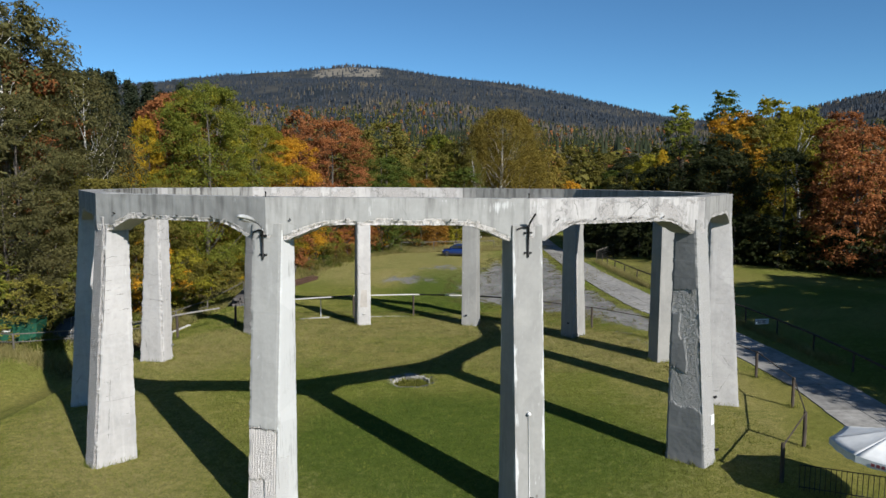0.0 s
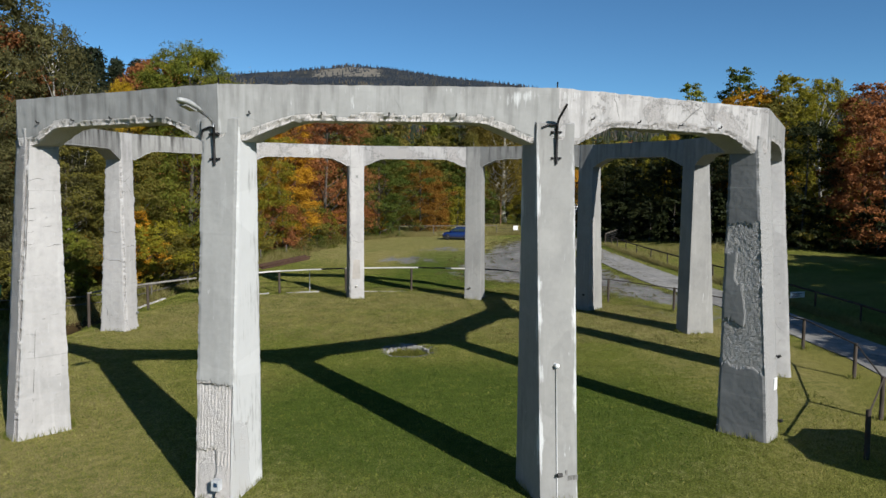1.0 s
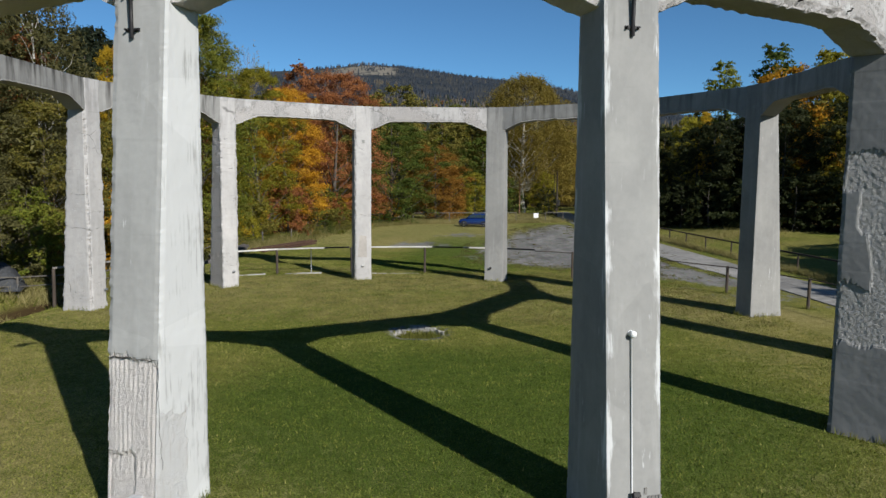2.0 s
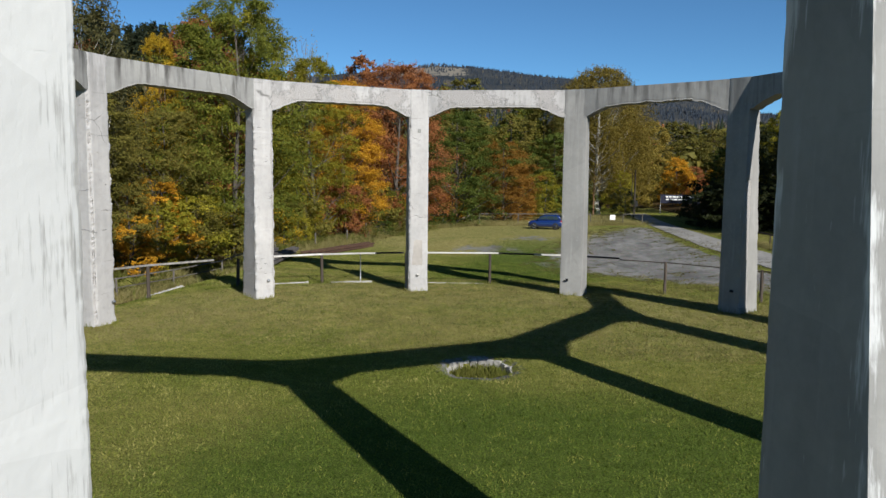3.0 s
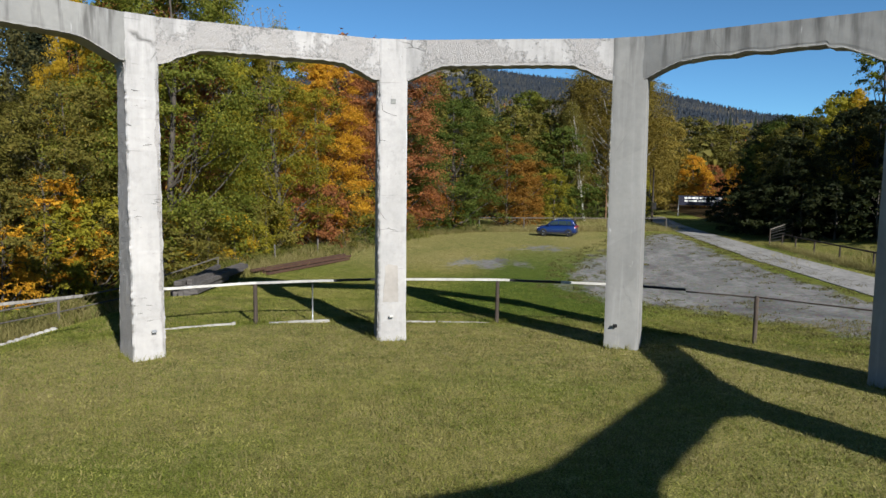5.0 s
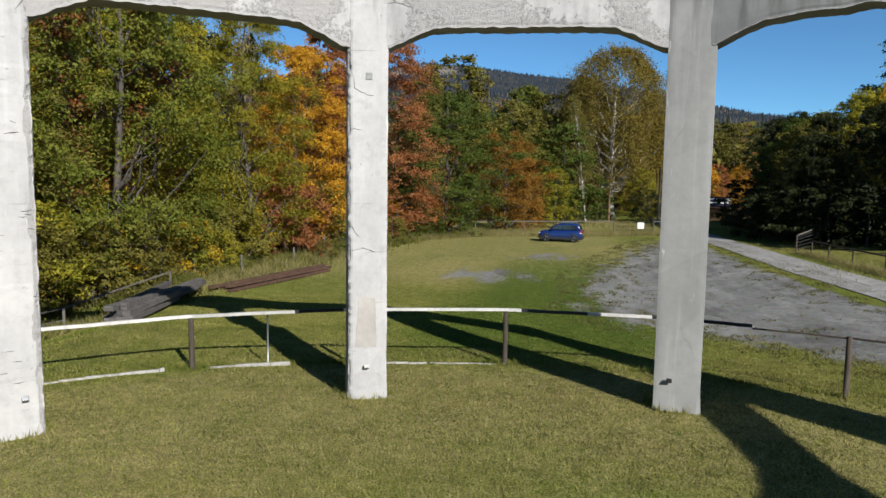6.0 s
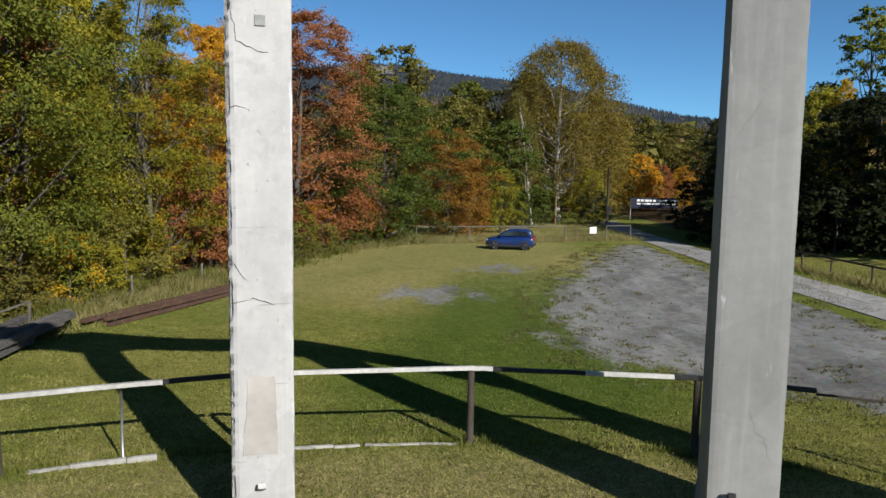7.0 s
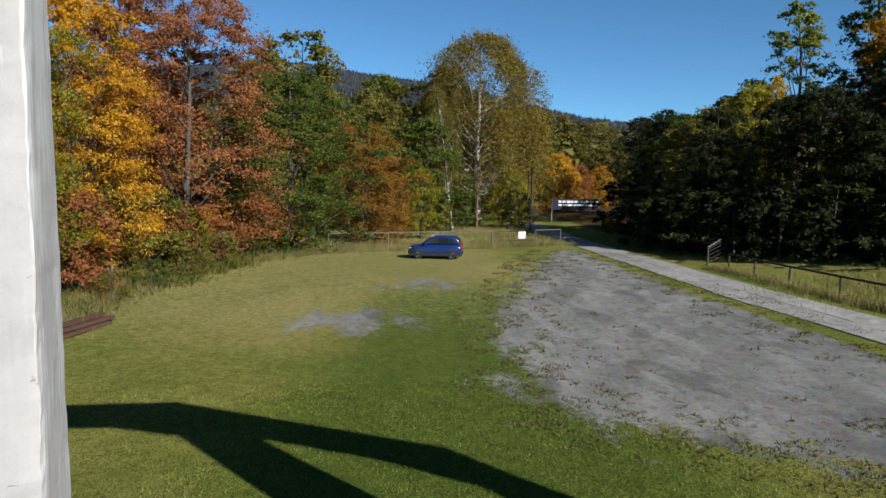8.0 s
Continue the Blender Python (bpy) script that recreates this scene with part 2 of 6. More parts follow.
STEEL_BLACK = simple("dark_steel", (0.010, 0.010, 0.010), (0.024, 0.022, 0.022), 20, 0.55, 0.1, 0.003, 0.3)
STEEL_GREY = simple("galvanised_steel", (0.240, 0.248, 0.256), (0.336, 0.344, 0.352), 14, 0.45, 0.1, 0.003, 0.7)
WHITE_PLASTIC = simple("white_sheet", (0.624, 0.624, 0.616), (0.672, 0.672, 0.664), 6, 0.5, 0.05)
BARK_WHITE = simple("birch_bark", (0.185, 0.170, 0.150), (0.610, 0.575, 0.520), 3.5, 0.8, 0.5, 0.01, 0, (1, 1, 1.6))
TWIGS = simple("grey_brown_twigs", (0.110, 0.095, 0.080), (0.230, 0.205, 0.180), 9, 0.9, 0.5, 0.01)
BARK = simple("grey_brown_bark", (0.044, 0.036, 0.028), (0.112, 0.096, 0.080), 9, 0.9, 0.8, 0.02, 0, (1, 1, 0.3))


def leaf_material(name, *tones, through_light=0.38, patch=0.45, contrast=1.0):
    m = Mat(name)
    isl = m.node("NewGeometry").outputs["Random Per Island"]
    rnd = m.node("ObjectInfo").outputs["Random"]
    p = m.world_coords()
    clump = m.noise(p, patch, 3)
    f = m.math("ADD", m.math("MULTIPLY", isl, 0.55), m.math("MULTIPLY", m.math("SUBTRACT", clump, 0.5 - 0.22 / contrast), contrast), True)
    n = len(tones)
    c = m.ramp(f, *[(i / max(1, n - 1), t) for i, t in enumerate(tones)])
    c = m.mix(1.0, c, m.ramp(rnd, (0.0, 0.8), (1.0, 1.2)), "MULTIPLY")
    m.done(c, 0.65, spec=0.15)
    tr = m.node("BsdfTranslucent", Color=m.mix(1.0, c, (1.0, 0.95, 0.6), "MULTIPLY"))
    mixer = m.node("MixShader")
    mixer.inputs[0].default_value = through_light
    m.t.links.new(m.bsdf.outputs[0], mixer.inputs[1])
    m.t.links.new(tr.outputs[0], mixer.inputs[2])
    m.t.links.new(mixer.outputs[0], m.out.inputs[0])
    return m.mat


LEAVES = {
    "green": leaf_material("green_leaves", (0.062, 0.090, 0.010), (0.140, 0.155, 0.020), (0.250, 0.225, 0.034)),
    "olive": leaf_material("olive_leaves", (0.072, 0.074, 0.014), (0.140, 0.126, 0.024), (0.225, 0.175, 0.040)),
    "dull": leaf_material("dull_olive_leaves", (0.052, 0.053, 0.018), (0.102, 0.095, 0.034), (0.165, 0.142, 0.056)),
    "yellowgreen": leaf_material("yellow_green_leaves", (0.105, 0.112, 0.010), (0.215, 0.196, 0.018), (0.350, 0.275, 0.026)),
    "yellow": leaf_material("yellow_leaves", (0.176, 0.120, 0.010), (0.384, 0.248, 0.013), (0.496, 0.344, 0.032)),
    "orange": leaf_material("orange_leaves", (0.220, 0.105, 0.011), (0.450, 0.225, 0.016), (0.570, 0.345, 0.026)),
    "amber": leaf_material("amber_brown_leaves", (0.110, 0.061, 0.011), (0.240, 0.115, 0.018), (0.330, 0.178, 0.030)),
    "red": leaf_material("red_brown_leaves", (0.115, 0.048, 0.020), (0.250, 0.094, 0.034), (0.340, 0.152, 0.054)),
    "birch": leaf_material("golden_birch_leaves", (0.096, 0.078, 0.016), (0.212, 0.160, 0.030), (0.330, 0.240, 0.050)),
    "deepgreen": leaf_material("deep_green_leaves", (0.030, 0.052, 0.008), (0.066, 0.092, 0.014), (0.130, 0.138, 0.026)),
    # nearly black green: the shade within the wood is put into the leaf colour
    "dark": leaf_material("shaded_green_leaves", (0.013, 0.019, 0.006), (0.025, 0.032, 0.010), (0.047, 0.048, 0.015)),
    "spruce": leaf_material("spruce_needles", (0.016, 0.024, 0.013), (0.029, 0.038, 0.019), (0.048, 0.053, 0.027)),
    # needles shifted to blue-grey: the haze of distance is painted into the colour
    "far": leaf_material("hazy_blue_spruce", (0.015, 0.021, 0.029), (0.025, 0.032, 0.043), (0.042, 0.049, 0.060), through_light=0.1),
    "drygrass": leaf_material("dry_grass", (0.107, 0.107, 0.034), (0.205, 0.180, 0.068), (0.340, 0.290, 0.132)),
    "lawn": leaf_material("lawn_blades", (0.052, 0.080, 0.012), (0.160, 0.172, 0.030), (0.345, 0.308, 0.110), patch=0.9, contrast=1.7),
    "lush": leaf_material("lush_blades", (0.030, 0.056, 0.007), (0.082, 0.116, 0.014), (0.215, 0.215, 0.048), patch=1.1, contrast=1.5),
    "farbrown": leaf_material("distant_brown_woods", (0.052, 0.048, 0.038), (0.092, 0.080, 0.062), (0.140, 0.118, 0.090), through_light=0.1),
    "weed": leaf_material("weed_leaves", (0.064, 0.084, 0.013), (0.128, 0.136, 0.024), (0.192, 0.176, 0.040)),
}

# ---- mesh helpers ----


def mesh_np(name, verts, faces, mat=None, smooth=False):
    """A mesh from arrays: verts (n, 3), faces (m, 3 or 4)."""
    me = bpy.data.meshes.new(name)
    verts, faces = np.asarray(verts, np.float32), np.asarray(faces, np.int32)
    k = faces.shape[1]
    me.vertices.add(len(verts))
    me.vertices.foreach_set("co", verts.ravel())
    me.loops.add(faces.size)
    me.loops.foreach_set("vertex_index", faces.ravel())
    me.polygons.add(len(faces))
    me.polygons.foreach_set("loop_start", np.arange(0, faces.size, k, dtype=np.int32))
    if smooth:
        me.polygons.foreach_set("use_smooth", np.ones(len(faces), bool))
    me.update(calc_edges=True)
    if mat:
        me.materials.append(mat)
    return me


def thing(name, x=0, y=0, z=0, rz=0, **tags):
    ob = new(name)
    ob.matrix_basis = pose(x, y, z, 0, 0, rz)
    return tagged(ob, **tags)


def under(ob, parent, label=""):
    ob.parent = parent
    return tagged(ob, label=label)


def part(name, bm, mat, parent, label=""):
    me = bpy.data.meshes.new(name)
    bm.to_mesh(me)
    bm.free()
    me.materials.append(mat)
    return under(new(name, me), parent, label)


def box(bm, x0, x1, y0, y1, z0, z1, m=None, bevel=0.0):
    r = bmesh.ops.create_cube(bm, size=1)
    vs = r["verts"]
    for v in vs:
        v.co = Vector((x0 + (v.co.x + 0.5) * (x1 - x0), y0 + (v.co.y + 0.5) * (y1 - y0), z0 + (v.co.z + 0.5) * (z1 - z0)))
    if bevel:
        es = list({e for v in vs for e in v.link_edges})
        r = bmesh.ops.bevel(bm, geom=es, offset=bevel, segments=2, affect="EDGES", profile=0.6)
        vs = list({v for f in r["faces"] for v in f.verts} | {v for v in vs if v.is_valid})
    if m:
        bmesh.ops.transform(bm, matrix=m, verts=[v for v in vs if v.is_valid])
    return bm


def tube(bm, pts, radii, n=8, caps=True):
    """A tapered tube along points."""
    pts = [Vector(p) for p in pts]
    if not hasattr(radii, "__len__"):
        radii = [radii] * len(pts)
    rings = []
    for i, p in enumerate(pts):
        d = (pts[min(i + 1, len(pts) - 1)] - pts[max(i - 1, 0)]).normalized()
        a = d.cross(Vector((0, 0, 1)) if abs(d.z) < 0.9 else Vector((1, 0, 0))).normalized()
        b = d.cross(a)
        rings.append([bm.verts.new(p + (a * math.cos(j * 2 * math.pi / n) + b * math.sin(j * 2 * math.pi / n)) * radii[i]) for j in range(n)])
    for r0, r1 in zip(rings, rings[1:]):
        for j in range(n):
            bm.faces.new((r0[j], r0[(j + 1) % n], r1[(j + 1) % n], r1[j])).smooth = True
    if caps:
        bm.faces.new(rings[0])
        bm.faces.new(rings[-1][::-1])
    return bm


def smoothstep(a, b, x):
    t = np.clip((np.asarray(x, float) - a) / (b - a), 0, 1)
    return t * t * (3 - 2 * t)

# ---- ground ----
CX, CY = -1.692, 36.733
ROAD_Y = [10, 25, 36, 48, 60, 80, 105, 122, 140]
ROAD_L = [16.4, 17.2, 18.2, 17.6, 15.8, 14.95, 15.4, 15.9, 17.0]
ROAD_R = [20.2, 20.7, 21.3, 20.9, 19.6, 18.6, 18.4, 18.8, 20.2]
LOT = [(3.2, 63.9), (5.2, 62.8), (7.4, 61.2), (9.6, 58.0), (13, 52.5), (17.0, 47.5), (18.0, 52), (15.4, 62), (14.2, 74), (14.1, 84), (15.2, 104), (13.2, 104), (9.8, 97), (6.5, 87.5), (4.2, 81.0), (2.9, 77), (2.6, 73), (2.4, 69), (1.7, 66.8)]
BARE = [(-3.8, 77.2, 4.8, 4.0), (0.0, 86.0, 3.4, 3.4), (1.2, 67.9, 2.2, 2.2)]


def poly_distance(px, py, poly):
    """Signed distance to a polygon, positive inside."""
    best = np.full(px.shape, 1e9)
    inside = np.zeros(px.shape, bool)
    for (x0, y0), (x1, y1) in zip(poly, poly[1:] + poly[:1]):
        dx, dy = x1 - x0, y1 - y0
        t = np.clip(((px - x0) * dx + (py - y0) * dy) / (dx * dx + dy * dy), 0, 1)
        best = np.minimum(best, np.hypot(px - x0 - t * dx, py - y0 - t * dy))
        if y0 != y1:
            cross = ((y0 > py) != (y1 > py)) & (px < (x1 - x0) * (py - y0) / (y1 - y0) + x0)
            inside ^= cross
    return np.where(inside, best, -best)


# the wood's edge on the right, running nearly along the sun's light
WOOD_EDGE = [(80, 20), (60, 50), (47, 66), (38, 80), (29, 94), (22.5, 106), (22, 125), (24, 150)]


def terrain(x, y):
    """Height of the land: a level meadow, a low bank by the road, slopes and two hills far off."""
    x, y = np.asarray(x, float), np.asarray(y, float)
    d = np.hypot(x, y)
    bear = np.degrees(np.arctan2(x, y))
    z = 0.06 * np.sin(x * 0.11) * np.sin(y * 0.09) * smoothstep(24, 60, np.hypot(x - CX, y - CY))
    z = z * smoothstep(0, 6, np.abs(x - 16.5) - 3)
    # a shallow hollow in the meadow north of the ring
    west = np.maximum(smoothstep(-15, -5, x), smoothstep(57, 62, y) * smoothstep(-19, -12.5, x))
    z = z - 0.52 * smoothstep(10.5, 26, np.hypot(x - CX, y - CY)) * smoothstep(39, 50, y) * (1 - smoothstep(70, 93, y)) * (1 - smoothstep(6, 15, x)) * west
    # low bank east of the road
    road_r = np.interp(y, ROAD_Y, ROAD_R)
    z = z + 0.9 * smoothstep(1.5, 14, x - road_r) * smoothstep(-60, 30, y)
    # brook on the west side, below the wood
    z = z - 1.1 * np.exp(-((x + 24 - 0.05 * y) / 2.6) ** 2) * smoothstep(20, 32, y) * (1 - smoothstep(60, 72, y))
    front = np.clip(1 - np.abs(bear) / 120, 0, 1)
    z = z + 0.062 * np.clip(d - 190, 0, 310) * smoothstep(0, 0.5, front)
    ridge = np.interp(bear, [-60, -31.8, -26.7, -22.1, -16.9, -11.8, -7.5, -4.8, 0.6, 6, 9.6, 14, 17.3, 20.6, 23.7, 25.9, 29.4, 31.7, 40, 60],
                      [5.0, 5.9, 6.4, 7.0, 7.9, 8.4, 8.95, 8.8, 8.1, 7.55, 6.85, 5.65, 4.85, 4.5, 4.6, 5.0, 5.85, 6.2, 6.4, 5.0])
    top = np.tan(np.radians(ridge)) * 4200 + 10
    t = np.clip((d - 500) / 3700, 0, 1) ** 1.3
    z = np.where(d > 500, 19.2 * (1 - t) * smoothstep(0, 0.5, front) + top * t * smoothstep(0, 0.4, front), z)
    z = z - np.clip(d - 4200, 0, 3000) * 0.25 * smoothstep(0, 0.4, front)
    z = z + 20 * np.sin(d * 0.004 + bear * 0.35) * smoothstep(1200, 2200, d) * (1 - smoothstep(3700, 4100, d))
    return z


def lushness(x, y):
    """Where the lawn is deep green: the south half inside the ring, and a swathe of the meadow."""
    inner = 0.85 * (1 - smoothstep(4.0, 10.0, np.hypot((x - 1.0) / 1.25, y - 27.5)))
    swathe = 0.80 * (1 - smoothstep(2.5, 8.0, np.abs(x + 1.0 - 0.12 * (y - 60)))) * smoothstep(54, 60, y) * (1 - smoothstep(78, 96, y))
    return np.maximum(inner, swathe)


def build_ground():
    fx = np.concatenate([-np.geomspace(34, 4200, 64)[::-1], np.arange(-33, -4, 0.75), np.arange(-3.6, 0.5, 0.3), np.arange(1, 31, 0.75), np.geomspace(32, 4200, 64)])
    fy = np.concatenate([-np.geomspace(6, 1500, 14)[::-1], np.arange(-5, 34, 0.8), np.arange(34.4, 38.7, 0.3), np.arange(39.2, 115, 0.75), np.geomspace(116, 4900, 120)])
    gx, gy = np.meshgrid(fx, fy)
    x, y = gx.ravel(), gy.ravel()
    z = terrain(x, y)
    pit = np.hypot((x + 1.63) / 1.0, (y - 36.48) / 1.0)
    z = z - 0.42 * (1 - smoothstep(0.86, 1.10, pit))
    n, k = len(fy), len(fx)
    idx = np.arange(n * k).reshape(n, k)
    faces = np.stack([idx[:-1, :-1], idx[:-1, 1:], idx[1:, 1:], idx[1:, :-1]], -1).reshape(-1, 4)
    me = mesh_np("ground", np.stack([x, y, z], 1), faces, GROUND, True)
    gravel = smoothstep(-3.2, 2.6, poly_distance(x, y, LOT))
    for bx, by, rx, ry in BARE:
        gravel = np.maximum(gravel, 0.62 * (1 - smoothstep(0.1, 1.4, np.hypot((x - bx) / rx, (y - by) / ry))))
    # gravel verge where the lot meets the ring fence
    gravel = np.maximum(gravel, 0.42 * smoothstep(0.0, 2.0, x - 11) * (1 - smoothstep(0, 2.5, x - np.interp(y, ROAD_Y, ROAD_L))) * smoothstep(40, 46, y) * (1 - smoothstep(96, 104, y)))
    # bare and trampled ground in front of the lot
    gravel = np.maximum(gravel, 0.22 * smoothstep(-7.5, -1.0, poly_distance(x, y, LOT)) * smoothstep(50, 54, y) * (1 - smoothstep(63, 67, y)) * smoothstep(0, 4, x))
    # pale crumbling soil round the pit
    gravel = np.maximum(gravel, 0.75 * np.exp(-((np.hypot(x + 1.63, y - 36.48) - 1.2) / 0.22) ** 2))
    # a grassy strip between lot and lane
    gravel = gravel - 0.7 * np.exp(-((x - np.interp(y, ROAD_Y, ROAD_L) + 0.45) / 0.5) ** 2) * smoothstep(50, 56, y)
    ring = np.hypot(x - CX, y - CY)
    dry = 0.12 + 0.30 * smoothstep(36, 42, y) * (1 - smoothstep(17.5, 19, ring)) + 0.30 * smoothstep(9, 13, ring) * (1 - smoothstep(17.5, 19, ring)) + 0.46 * smoothstep(6, 18, y - 62) * (1 - smoothstep(4, 12, x))
    dry = dry + 0.10 * (1 - smoothstep(4.5, 8, np.hypot(x - 7, y - 38)))
    dry = dry - 0.35 * lushness(x, y)
    dry = dry + 0.25 * (1 - smoothstep(-2, 14, np.hypot(x + 14, y - 20)))
    left = smoothstep(0, 3, -x - np.interp(y, [0, 40, 60, 75, 90, 105], [34, 27, 21.5, 17.5, 14.5, 9.5]))
    right = smoothstep(0, 4, poly_distance(x, y, WOOD_EDGE + [(400, 400), (400, 20)]))
    mud = np.exp(-((x + 23.6 - 0.05 * y) / 1.8) ** 2) * smoothstep(36, 44, y) * (1 - smoothstep(56, 62, y))
    forest = np.clip(np.maximum(np.maximum(left, right), mud) + smoothstep(116, 126, y) * (np.abs(x - 17) > 8) * (y > 124) + (np.hypot(x, y) > 170), 0, 1)
    far = np.hypot(x, y)
    bear = np.degrees(np.arctan2(x, y))
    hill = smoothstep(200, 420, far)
    clearing = 0.75 * smoothstep(3480, 3640, far + 45 * (bear + 7)) * (1 - smoothstep(3960, 4080, far)) * smoothstep(-11.5, -9.5, bear) * (1 - smoothstep(-5.6, -4.4, bear))
    clearing = np.maximum(clearing, 0.9 * smoothstep(3640, 3690, far) * (1 - smoothstep(3800, 3850, far)) * smoothstep(-19, -17, bear) * (1 - smoothstep(-13, -11, bear)))
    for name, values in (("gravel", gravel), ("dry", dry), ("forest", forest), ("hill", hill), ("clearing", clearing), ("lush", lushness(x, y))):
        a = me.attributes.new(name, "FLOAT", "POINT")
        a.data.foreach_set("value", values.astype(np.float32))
    return tagged(new("ground", me), "mown green and yellowed lawn with a grey gravel lot", "ground", kind="structure")


build_ground()


def build_road():
    """The lane: concrete slabs laid end to end, each a piece of its own."""
    road = tagged(new("road"), "pale worn concrete lane of large slabs beside the lawn", "road", kind="structure")
    rng = random.Random(4)
    y = 11.0
    while y < 139:
        y1 = y + 4.2 + rng.uniform(-0.2, 0.2)
        for half in range(2):
            c = []
            for yy in (y + 0.02, y1 - 0.02):
                l, r = np.interp(yy, ROAD_Y, ROAD_L), np.interp(yy, ROAD_Y, ROAD_R)
                mid = (l + r) / 2
                a, b = (l, mid - 0.015) if half == 0 else (mid + 0.015, r)
                c.append((a + rng.uniform(-0.08, 0.08) * (half == 0), b + rng.uniform(-0.08, 0.08) * (half == 1), yy))
            dz = 0.035 + rng.uniform(0, 0.012)
            bm = bmesh.new()
            top = []
            bot = []
            for (a, b, yy) in c:
                for xx in (a, b):
                    zz = float(terrain(xx, yy))
                    top.append(bm.verts.new((xx, yy, zz + dz)))
                    bot.append(bm.verts.new((xx, yy, zz - 0.12)))
            for q in ((0, 1, 3, 2),):
                bm.faces.new([top[i] for i in q])
            for i, j in ((0, 1), (1, 3), (3, 2), (2, 0)):
                bm.faces.new((top[i], bot[i], bot[j], top[j]))
            bmesh.ops.recalc_face_normals(bm, faces=bm.faces)
            part("slab", bm, ROAD, road)
        y = y1


build_road()

# ---- the colonnade ----
ANGLE0 = 226.17
R_IN, R_TOP, R_SLOPE = 14.72, 15.62, 0.078
TOP, SOFFIT, HEAD = 10.02, 9.17, 8.68


def outer_radius(z):
    return R_TOP + max(0.0, 8.8 - z) * R_SLOPE


def n3(x, y, z, s=1.0):
    return noise.noise(Vector((x * s, y * s, z * s)))


def column_mesh(k, mat, rough, bare_zones, edges, hw=0.5, shift=0.0, lime_on=0.0, ribs=False, side_lime=0.0, fine=False, side_face=1):
    """A tapered pier with worn corners. rough: wear of the whole; bare_zones: (face, z0, z1, u0, u1, depth);
    edges: extra loss at the four corners (outer-, outer+, inner+, inner-)."""
    nt, nr, nz = ((44, 20, 200) if ribs else (20, 44, 280) if fine else (14, 18, 120))
    per = []
    for i in range(nt):
        per.append((0, -1 + 2 * i / nt))
    for i in range(nr):
        per.append((1, -1 + 2 * i / nr))
    for i in range(nt):
        per.append((2, -1 + 2 * i / nt))
    for i in range(nr):
        per.append((3, -1 + 2 * i / nr))
    verts, bare, weather, lime = [], [], [], []
    seed = k * 17.3
    zs = [-0.25 + (TOP + 0.25) * j / nz for j in range(nz + 1)]
    zs[-1] = TOP
    for z in zs:
        ro = outer_radius(z)
        if z > 9.2:
            ro = 15.44
        ri = R_IN
        mid, hr = (ro + ri) / 2, (ro - ri) / 2
        wob = 0.005 * n3(seed, 0, z, 1.1)
        lift = math.floor((z + 0.08 * n3(seed, 1, z, 0.7)) / 0.64)
        for face, u in per:
            # position round the section: face 0 outer, 1 plus side, 2 inner, 3 minus side
            if face == 0:
                t, r, n = u * hw, ro, (0, 1)
            elif face == 1:
                t, r, n = hw, mid - u * hr, (1, 0)
            elif face == 2:
                t, r, n = -u * hw, ri, (0, -1)
            else:
                t, r, n = -hw, mid + u * hr, (-1, 0)
            # distance to the nearest corner along this face
            half = hw if face in (0, 2) else hr
            dc = (1 - abs(u)) * half
            corner = (face if u < 0 else face + 1) % 4
            loss = edges[corner]
            e = 0.7 * n3(seed + corner * 5, 3, z, 2.3) + 0.5 * n3(seed + corner * 5, 9, z, 7.0) + 0.5 * n3(seed + corner * 5, 9, z, 19.0)
            chip = max(0.0, e + 0.1 + loss * 0.4) * (0.015 + 0.045 * loss) * rough
            cut = max(0.0, 1 - dc / 0.10) * (0.012 + chip)
            b = 0.0
            depth = 0.0
            for f, z0, z1, u0, u1, dd in bare_zones:
                if f == face:
                    j = 0.20 * n3(seed + u, f, z, 1.7) + 0.08 * n3(seed + 2 * u, f, z, 6.0)
                    inz = min(z - z0 + j, z1 - z + j)
                    inu = min(u - u0 + j * 0.8, u1 - u + j * 0.8) * half
                    v = max(0.0, min(1.0, 0.5 + min(inz, inu) / 0.05))
                    b = max(b, v)
                    depth = max(depth, v * dd)
            grain = 0.0022 * n3(t * 3 + seed, r * 3, z * 3) + 0.0015 * n3(t * 9 + seed, r * 9, z * 9)
            push = wob + grain * (1 + rough) - depth + (0.012 * n3(seed + face * 3, lift * 3.7, 0.5) + 0.016 * n3(seed + t, r, z, 1.3) + 0.008 * n3(seed + t, r, z, 4.1)) * max(0.0, rough - 0.45)
            if b > 0.5:
                push += (0.009 if fine else 0.006) * n3(t * 3 + seed, r * 3, z * 3, 5.0)
                if ribs and face == 0 and z > 0.9:
                    push += 0.008 * math.sin(t * 2 * math.pi / 0.09 + 2.6 * n3(t, seed, z, 1.3)) * (0.6 + 1.3 * n3(t, 4, z, 3.5))
            t2 = t + n[0] * push - math.copysign(cut, t) * (1 if dc < 0.10 else 0) * (1 if n[0] else 0.7)
            r2 = r + n[1] * push - math.copysign(cut, r - mid) * (1 if dc < 0.10 else 0) * (1 if n[1] else 0.7)
            if z < 0.35:
                flare = 0.05 * max(0, 0.35 - z) * (1 + n3(t, r, seed, 3))
                t2 += n[0] * flare
                r2 += n[1] * flare
            verts.append((-t2 - shift, r2, z))
            bare.append(max(b, 0.75 if chip > 0.045 and dc < 0.06 else 0.0))
            weather.append(0.10 + 0.6 * max(0.0, (z - 8.0) / 2.0))
            lime.append((max(lime_on * max(0.0, 1 - dc / 0.3) * (0.75 + 0.9 * n3(seed, corner * 3.0, z, 0.9)), side_lime if face == side_face else 0.0)) if z < 9 else 0.0)
    m = len(per)
    faces = []
